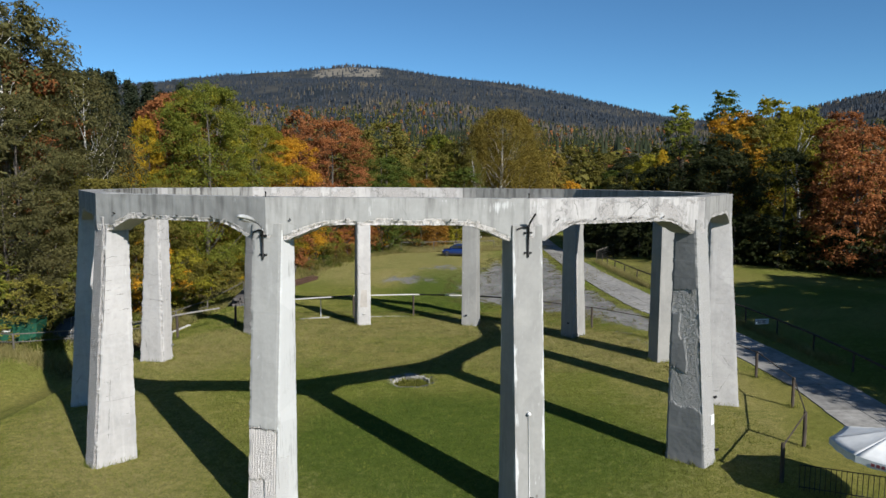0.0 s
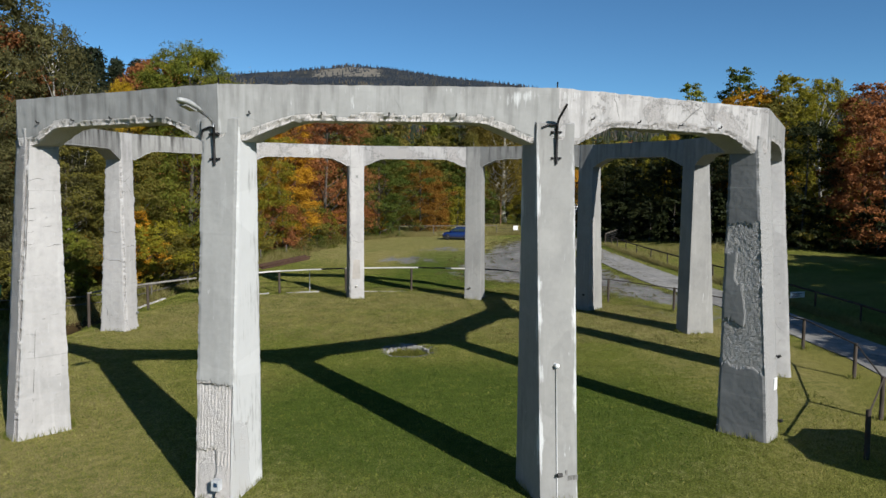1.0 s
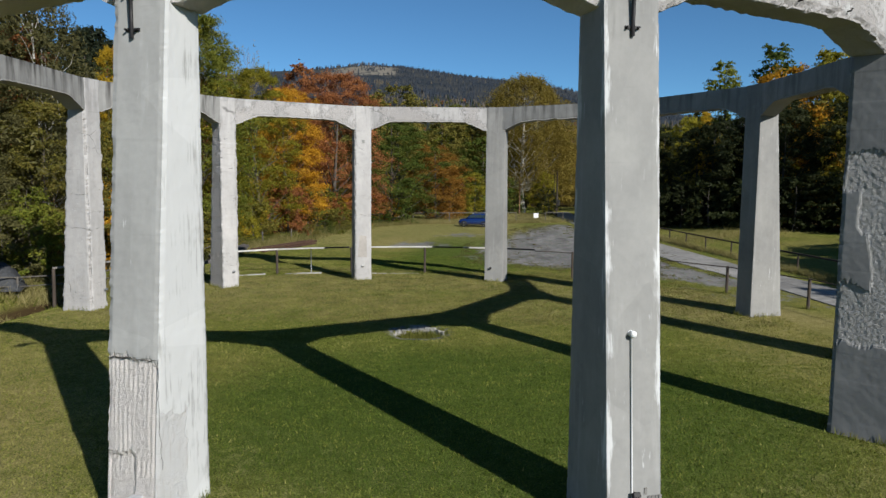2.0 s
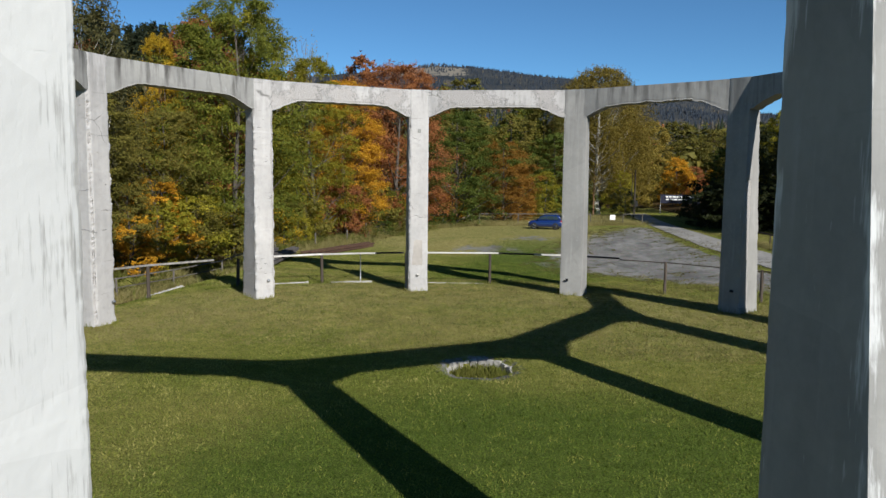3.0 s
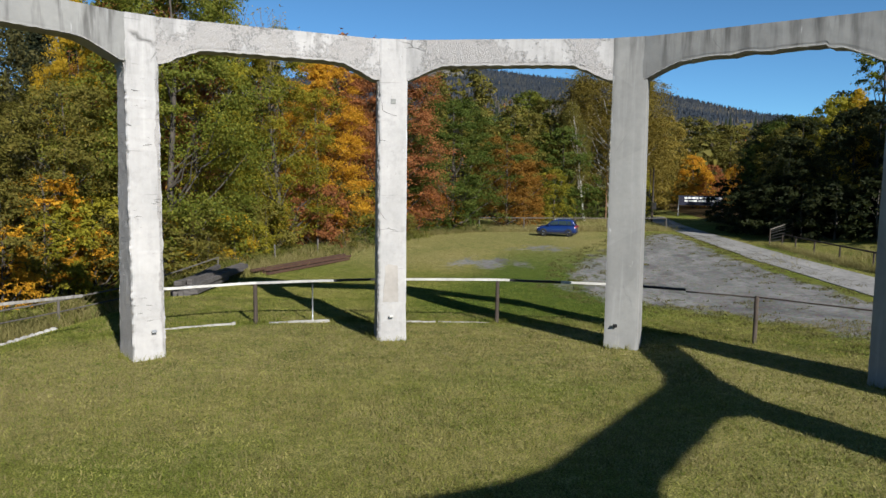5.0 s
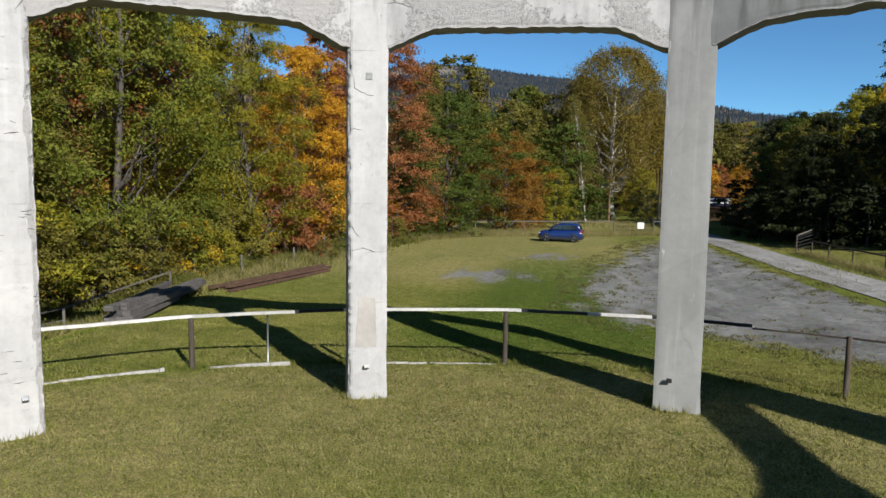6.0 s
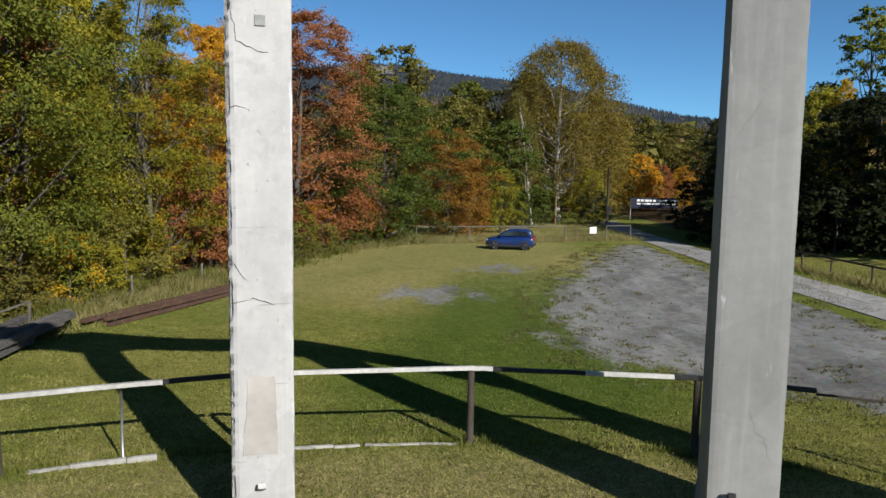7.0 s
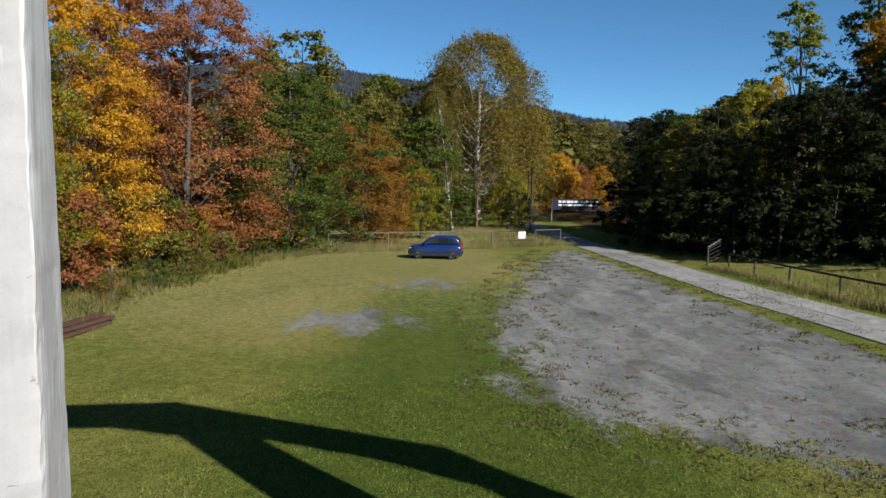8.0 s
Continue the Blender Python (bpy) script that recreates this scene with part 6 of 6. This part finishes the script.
def build_parasol():
    ob = thing("parasol", 14.5, 21.5, float(terrain(14.5, 21.5)), 0, label="white eight-sided garden parasol standing open beside the fence", category="parasol")
    bm = bmesh.new()
    tube(bm, [(0, 0, 0.05), (0, 0, 2.9)], 0.025, 10)
    part("pole", bm, WOOD_GREY, ob)
    bm = bmesh.new()
    box(bm, -0.35, 0.35, -0.35, 0.35, 0.0, 0.09, bevel=0.02)
    part("base", bm, KERB, ob)
    cloth = simple("white_canvas", (0.560, 0.560, 0.552), (0.624, 0.624, 0.616), 5, 0.8, 0.15)
    n = 8
    corners = [(2.0 * math.cos(radians(156 + 45 * i)), 2.0 * math.sin(radians(156 + 45 * i))) for i in range(8)]
    for i in range(8):
        (x0, y0), (x1, y1) = corners[i], corners[(i + 1) % 8]
        bm = bmesh.new()
        rows = []
        for j in range(n + 1):
            s = j / n
            row = []
            for q in range(n + 1):
                u = q / n
                sag = 0.06 * math.sin(math.pi * u) * s
                row.append(bm.verts.new(((x0 + (x1 - x0) * u) * s, (y0 + (y1 - y0) * u) * s, 2.86 - 0.58 * s - sag)))
            rows.append(row)
        for j in range(n):
            for q in range(n):
                vs = [rows[j][q], rows[j + 1][q], rows[j + 1][q + 1], rows[j][q + 1]]
                bm.faces.new(vs).smooth = True
        low = [bm.verts.new(v.co + Vector((0, 0, -0.22 + 0.02 * math.sin(q * 2.0)))) for q, v in enumerate(rows[-1])]
        for q in range(n):
            bm.faces.new((rows[-1][q], low[q], low[q + 1], rows[-1][q + 1]))
        bmesh.ops.remove_doubles(bm, verts=bm.verts, dist=0.001)
        g = bmesh.ops.solidify(bm, geom=list(bm.faces), thickness=0.006)
        canopy = part("canopy_panel", bm, cloth, ob)
        bm = bmesh.new()
        tube(bm, [(0, 0, 2.80), (x0 * 0.98, y0 * 0.98, 2.24)], 0.012, 6)
        part("rib", bm, WOOD_GREY, ob)
        # unreadable print on the valance
        ux, uy = Vector((x1 - x0, y1 - y0)).normalized()
        mx, my = (x0 + x1) / 2, (y0 + y1) / 2
        for q in range(5 if i % 2 else 0):
            bm = bmesh.new()
            off = -0.28 + q * 0.14
            c = Vector((mx + ux * off, my + uy * off, 2.11)) + Vector((mx, my, 0)).normalized() * 0.012
            box(bm, -0.05, 0.05, -0.004, 0.004, -0.05, 0.05, Matrix.Translation(c) @ Matrix.Rotation(math.atan2(uy, ux), 4, "Z"))
            part("print", bm, PRINT_RED, ob)
    bm = bmesh.new()
    tube(bm, [(0, 0, 2.85), (0, 0, 2.97)], [0.05, 0.02], 8)
    part("finial", bm, WOOD_GREY, ob)


build_parasol()
# dark iron railing in the parasol's shade
railing = tagged(new("iron_railing"), "low dark iron railing with upright bars", "railing")
p, q = Vector((12.3, 23.3, 0)), Vector((14.9, 22.2, 0))
for i in range(19):
    c = p.lerp(q, i / 18)
    bm = bmesh.new()
    tube(bm, [c, c + Vector((0, 0, 0.95))], 0.012, 6)
    part("bar", bm, STEEL_BLACK, railing)
for z in (0.15, 0.93):
    rail(railing, p + Vector((0, 0, z)), q + Vector((0, 0, z)), 0.03, 0.03, STEEL_BLACK)


# ---- by the brook ----
def build_skip():
    ob = thing("waste_container", -27.2, 44.6, float(terrain(-27.2, 44.6)), 8, label="dark green steel waste container with a pale label", category="container")
    green = simple("green_container_paint", (0.008, 0.048, 0.028), (0.014, 0.068, 0.040), 7, 0.5, 0.1)
    bm = bmesh.new()
    box(bm, -1.2, 1.2, -0.75, 0.75, 0.15, 1.35, bevel=0.04)
    for v in bm.verts:
        k = 1 + 0.08 * (v.co.z - 0.15)
        v.co.x *= k
        v.co.y *= k
    part("tub", bm, green, ob)
    for s in (-1, 1):
        bm = bmesh.new()
        rings = []
        for j in range(7):
            a = j / 6 * math.pi / 2
            rings.append([bm.verts.new((x, s * 0.85 * math.cos(a), 1.36 + 0.32 * math.sin(a))) for x in (-1.32, 1.32)])
        for r0, r1 in zip(rings, rings[1:]):
            bm.faces.new((r0[0], r0[1], r1[1], r1[0]))
        bmesh.ops.solidify(bm, geom=list(bm.faces), thickness=0.03)
        part("lid", bm, green, ob)
        for x in (-0.8, 0.8):
            bm = bmesh.new()
            box(bm, x - 0.05, x + 0.05, s * 0.80 - 0.03, s * 0.80 + 0.05, 0.2, 1.3, bevel=0.01)
            part("stiffener", bm, green, ob)
    bm = bmesh.new()
    box(bm, -0.75, -0.25, -0.855, -0.83, 0.85, 1.05)
    part("sticker", bm, WHITE_PLASTIC, ob)
    for x in (-1.0, 1.0):
        for y in (-0.55, 0.55):
            bm = bmesh.new()
            tube(bm, [(x, y - 0.05, 0.09), (x, y + 0.05, 0.09)], 0.09, 12)
            part("caster", bm, STEEL_BLACK, ob)


build_skip()
def covered_heap():
    """A heap under a dark net, beside the container."""
    ob = thing("covered_heap", -24.9, 46.6, float(terrain(-24.9, 46.6)), 20, label="dark grey netting drawn over a heap beside the container", category="covered heap")
    bm = bmesh.new()
    rows = []
    for j in range(13):
        row = []
        for i in range(13):
            u, v = i / 6 - 1, j / 6 - 1
            h = 1.45 * (1 - abs(u) ** 3) * (1 - abs(v) ** 3) + 0.12 * n3(u * 2, v * 2, 3.0)
            row.append(bm.verts.new((1.35 * u, 1.0 * v, max(0.0, h))))
        rows.append(row)
    for j in range(12):
        for i in range(12):
            bm.faces.new((rows[j][i], rows[j][i + 1], rows[j + 1][i + 1], rows[j + 1][i])).smooth = True
    part("net", bm, simple("dark_net", (0.020, 0.021, 0.023), (0.060, 0.062, 0.066), 11, 0.8, 0.6, 0.02), ob)
    for i in range(3):
        bm = bmesh.new()
        tube(bm, [(-1.2 + 1.2 * i, y / 6 - 1.02, 0.03 + 1.47 * (1 - abs(0.89 * (i - 1)) ** 3) * max(0.0, 1 - abs(y / 6 - 1) ** 3)) for y in range(13)], 0.015, 6)
        part("cord", bm, STEEL_GREY, ob)


covered_heap()
brook_fence = tagged(new("brook_fence"), "grey wooden rail fence along the overgrown brook", "fence")
BROOK = [(-29.5, 42.6), (-26.2, 42.2), (-23.6, 46.4), (-22.2, 51.0), (-21.4, 55.6), (-20.4, 60.2), (-19.0, 66.4), (-17.6, 72.0), (-16.4, 77.6), (-16.0, 83.5)]
pts = []
for i, (x, y) in enumerate(BROOK):
    fence_post(brook_fence, (x, y), 1.15, 0.06, WOOD_OLD, False, 120 + i)
    pts.append(Vector((x, y, float(terrain(x, y)))))
for a, b in zip(pts, pts[1:]):
    if b.y > 70:
        continue
    rail(brook_fence, a + Vector((0, 0, 1.1)), b + Vector((0, 0, 1.1)), 0.05, 0.07, WOOD_OLD)
    if a.y < 60:
        rail(brook_fence, a + Vector((0, 0, 0.6)), b + Vector((0, 0, 0.6)), 0.04, 0.06, WOOD_OLD)

# ---- beyond the meadow ----
end_panel = tagged(new("fence_panel"), "short fence panel with a pale sloping top rail", "fence")
fence_post(end_panel, (20.4, 93.0), 1.35, 0.06, WOOD_DARK, False, 7)
fence_post(end_panel, (23.4, 96.0), 1.75, 0.06, WOOD_DARK, False, 8)
rail(end_panel, (20.4, 93.0, float(terrain(20.4, 93)) + 1.36), (23.4, 96.0, float(terrain(23.4, 96)) + 1.76), 0.1, 0.08, WOOD_OLD)
for z in (0.25, 0.5, 0.75, 1.0, 1.2):
    rail(end_panel, (20.4, 93.0, float(terrain(20.4, 93)) + z), (23.4, 96.0, float(terrain(23.4, 96)) + z * 1.28), 0.04, 0.07, PAINT_BLACK)

board = thing("banner_board", 26.3, 143.5, float(terrain(26.3, 143.5)), -8, label="long dark banner with white lettering on steel posts", category="banner")
for x in (-3.3, 3.3):
    bm = bmesh.new()
    tube(bm, [(x, 0, -0.2), (x, 0, 3.2)], 0.05, 8)
    part("post", bm, STEEL_GREY, board)
bm = bmesh.new()
box(bm, -3.25, 3.25, -0.03, 0.03, 1.55, 3.1, bevel=0.01)
part("sheet", bm, simple("dark_banner", (0.010, 0.011, 0.024), (0.016, 0.018, 0.036), 4, 0.6), board)
g = random.Random(3)
for z, h in ((2.72, 0.30), (2.24, 0.24)):
    x = -2.4
    while x < 3.0:
        w = g.uniform(0.3, 0.7)
        bm = bmesh.new()
        box(bm, x, x + w, -0.05, -0.035, z - h / 2, z + h / 2)
        part("lettering", bm, WHITE_PLASTIC, board)
        x += w + g.uniform(0.08, 0.2)

pole = thing("utility_pole", 16.2, 128.0, float(terrain(16.2, 128)), 0, label="dark timber utility pole with a box and brackets", category="pole")
bm = bmesh.new()
tube(bm, [(0, 0, -0.3), (0.03, 0, 4), (0.0, 0, 7.4)], [0.15, 0.13, 0.10], 10)
part("mast", bm, WOOD_DARK, pole)
bm = bmesh.new()
box(bm, 0.05, 0.5, -0.2, 0.15, 1.7, 2.6, bevel=0.03)
part("box", bm, STEEL_BLACK, pole)
bm = bmesh.new()
tube(bm, [(-0.5, 0, 3.2), (-0.4, 0, 5.4), (-0.45, 0, 7.0)], 0.05, 8)
tube(bm, [(-0.45, 0, 4.4), (0, 0, 4.4)], 0.03, 6)
tube(bm, [(-0.45, 0, 6.4), (0, 0, 6.4)], 0.03, 6)
part("pipe", bm, STEEL_BLACK, pole)
# a plain tapered pole that stands in for a birch trunk
thin = thing("birch_stem_pole", 10.3, 131.5, float(terrain(10.3, 131.5)), 0, label="slender brown birch trunk behind the far fence, drawn as a plain pole", category="pole")
bm = bmesh.new()
tube(bm, [(0, 0, -0.3), (0.02, 0, 7.0)], [0.11, 0.08], 8)
part("mast", bm, simple("brown_birch_stem", (0.128, 0.072, 0.040), (0.192, 0.112, 0.064), 9), thin)
placard = thing("lane_sign", 22.6, 49.2, float(terrain(22.6, 49.2)) + 0.55, 14, label="small white sign board on the lane fence", category="sign")
bm = bmesh.new()
box(bm, -0.55, 0.55, -0.1, -0.07, 0, 0.38, bevel=0.01)
part("panel", bm, WHITE_PLASTIC, placard)
for x0, x1, z in ((-0.4, 0.35, 0.26), (-0.35, 0.2, 0.17), (-0.4, 0.3, 0.09)):
    bm = bmesh.new()
    box(bm, x0, x1, -0.105, -0.1, z - 0.02, z + 0.02)
    part("lettering", bm, STEEL_BLACK, placard)


# ---- grasses ----
def blades(name, label, pts, rng_, h0, h1, w, hue, lean=0.35):
    n = len(pts)
    a = rng_.uniform(0, 2 * math.pi, n)
    h = rng_.uniform(h0, h1, n)
    side = np.stack([np.cos(a), np.sin(a), np.zeros(n)], 1) * (w * rng_.uniform(0.6, 1.3, n))[:, None]
    tip = np.stack([rng_.normal(0, lean, n) * h, rng_.normal(0, lean, n) * h, h], 1)
    V = np.stack([pts - side, pts + side, pts + tip], 1).reshape(-1, 3)
    me = mesh_np(name, V, np.arange(3 * n).reshape(n, 3), LEAVES[hue])
    return tagged(new(name, me), label, "grass", kind="stuff")


r = np.random.default_rng(21)
# mown lawn inside the ring and the near meadow
n = 350000
x, y = r.uniform(-20, 14, n), 18 + 50 * r.uniform(0, 1, n)
keep = (poly_distance(x, y, LOT) < -0.3) & (np.hypot(x + 1.63, y - 36.48) > 1.15)
x, y = x[keep], y[keep]
deep = lushness(x, y) + r.normal(0, 0.18, len(x)) > 0.5
for name, label, pick, hue in (("lawn_grass", "short yellowish mown grass blades of the lawn", ~deep, "lawn"), ("lush_grass", "short deep green grass blades of the lawn", deep, "lush")):
    blades(name, label, np.stack([x[pick], y[pick], terrain(x[pick], y[pick]) - 0.004], 1), r, 0.02, 0.075, 0.015, hue, 0.6)
# straw-tipped longer blades where the lawn is driest
n = 130000
x, y = r.uniform(-17, 13, n), r.uniform(38, 58, n)
tuft = np.array([noise.noise(Vector((a * 1.6, b * 1.6, 5))) + 0.7 * noise.noise(Vector((a * 0.45, b * 0.45, 1))) for a, b in zip(x, y)])
keep = (tuft + r.normal(0, 0.25, n) > 0.0) & (np.hypot(x + 1.63, y - 36.48) > 1.3)
x, y = x[keep], y[keep]
blades("straw_grass", "pale straw-coloured grass blades standing in the lawn", np.stack([x, y, terrain(x, y) - 0.004], 1), r, 0.04, 0.10, 0.014, "drygrass", 0.55)
# tall dry grass at the far fence and along the wood
px, py = [], []
for (x0, y0), (x1, y1), m, wdt in [((-6.5, 102.6), (8.0, 106.8), 9000, 1.3), ((8.0, 107), (14.5, 109.2), 3000, 0.8), ((-13.0, 94.5), (-6.5, 102.6), 4000, 1.2), ((-16.5, 78), (-13.0, 94.5), 7000, 1.4), ((-19.5, 62), (-15.5, 80), 9000, 1.6),
                                   ((-23.5, 46), (-19.5, 62), 6000, 1.2), ((20.3, 92), (20.6, 70), 5000, 0.5), ((21.0, 70), (23.0, 40), 5000, 0.6), ((-30, 42), (-22, 41.5), 4000, 1.2), ((-8, 107), (14, 111.5), 16000, 3.6), ((12, 114), (9, 130), 5000, 5.0), ((20.8, 80), (30, 82), 4000, 5.0)]:
    s = r.uniform(0, 1, m)
    px.append(x0 + (x1 - x0) * s + r.normal(0, wdt * 0.5, m))
    py.append(y0 + (y1 - y0) * s + r.normal(0, wdt * 0.5, m))
x, y = np.concatenate(px), np.concatenate(py)
blades("tall_grass", "tall dry yellow grass along the fences", np.stack([x, y, terrain(x, y) - 0.01], 1), r, 0.12, 0.58, 0.018, "drygrass", 0.5)
# low weeds creeping over the edge of the gravel
x, y = r.uniform(-1, 17, 90000), r.uniform(52, 104, 90000)
edge = poly_distance(x, y, LOT)
clump = np.array([noise.noise(Vector((a * 0.9, b * 0.9, 8))) + 0.6 * noise.noise(Vector((a * 2.7, b * 2.7, 2))) for a, b in zip(x, y)])
keep = (edge > -2.5) & (clump - 0.13 * np.maximum(edge, 0) > 0.05)
x, y = x[keep], y[keep]
blades("gravel_weeds", "low brownish green weeds on the edge of the gravel", np.stack([x, y, terrain(x, y) - 0.005], 1), r, 0.03, 0.12, 0.03, "dull", 0.9)
# green weeds and dead stalks along the brook and wood edge
px, py = [], []
for (x0, y0), (x1, y1), m, wdt in [((-21.5, 58), (-16.5, 79), 15000, 1.5), ((-16.5, 79), (-9.5, 102), 9000, 1.5), ((-25.5, 44), (-21.0, 59), 9000, 1.6)]:
    s = r.uniform(0, 1, m)
    px.append(x0 + (x1 - x0) * s + r.normal(0, wdt * 0.6, m) - 0.5)
    py.append(y0 + (y1 - y0) * s + r.normal(0, wdt * 0.6, m))
x, y = np.concatenate(px), np.concatenate(py)
clump = np.array([noise.noise(Vector((a * 0.5, b * 0.5, 4))) for a, b in zip(x, y)])
x, y = x[clump > -0.12], y[clump > -0.12]
leafy = np.array([noise.noise(Vector((a * 0.35, b * 0.35, 6))) for a, b in zip(x, y)]) + r.normal(0, 0.12, len(x)) > -0.05
blades("dead_stalks", "dry yellow stalks along the brook fence", np.stack([x, y, terrain(x, y) - 0.01], 1)[~leafy], r, 0.2, 0.85, 0.022, "drygrass", 0.45)
blades("weed_growth", "low green weeds along the brook fence", np.stack([x, y, terrain(x, y) - 0.01], 1)[leafy], r, 0.15, 0.75, 0.045, "weed", 0.6)
# tufts round the piers, posts and kerb
px, py = [], []
for k in range(1, 13):
    for _ in range(260):
        a = r.uniform(0, 2 * math.pi)
        p = on_pier(k, 0.62 * math.cos(a) + r.normal(0, 0.05), 15.45 + 0.98 * math.sin(a), 0)
        px.append(p.x)
        py.append(p.y)
for a in POSTS:
    p = ring_point(a, FENCE_R)
    for _ in range(90):
        px.append(p.x + r.normal(0, 0.16))
        py.append(p.y + r.normal(0, 0.16))
for _ in range(2600):
    p = ring_point(r.uniform(62, 140), FENCE_R + 0.12 + r.normal(0, 0.05))
    px.append(p.x)
    py.append(p.y)
x, y = np.array(px), np.array(py)
blades("grass_tufts", "longer grass tufts round piers and posts", np.stack([x, y, terrain(x, y) - 0.01], 1), r, 0.08, 0.28, 0.012, "lawn", 0.3)
# weeds in the pit
a, q = r.uniform(0, 2 * math.pi, 1500), 0.85 * np.sqrt(r.uniform(0, 1, 1500))
x, y = -1.63 + q * np.cos(a), 36.48 + q * np.sin(a)
blades("pit_weeds", "green weeds growing in the sunken pit", np.stack([x, y, np.full(1500, -0.44)], 1), r, 0.15, 0.46, 0.03, "weed", 0.4)
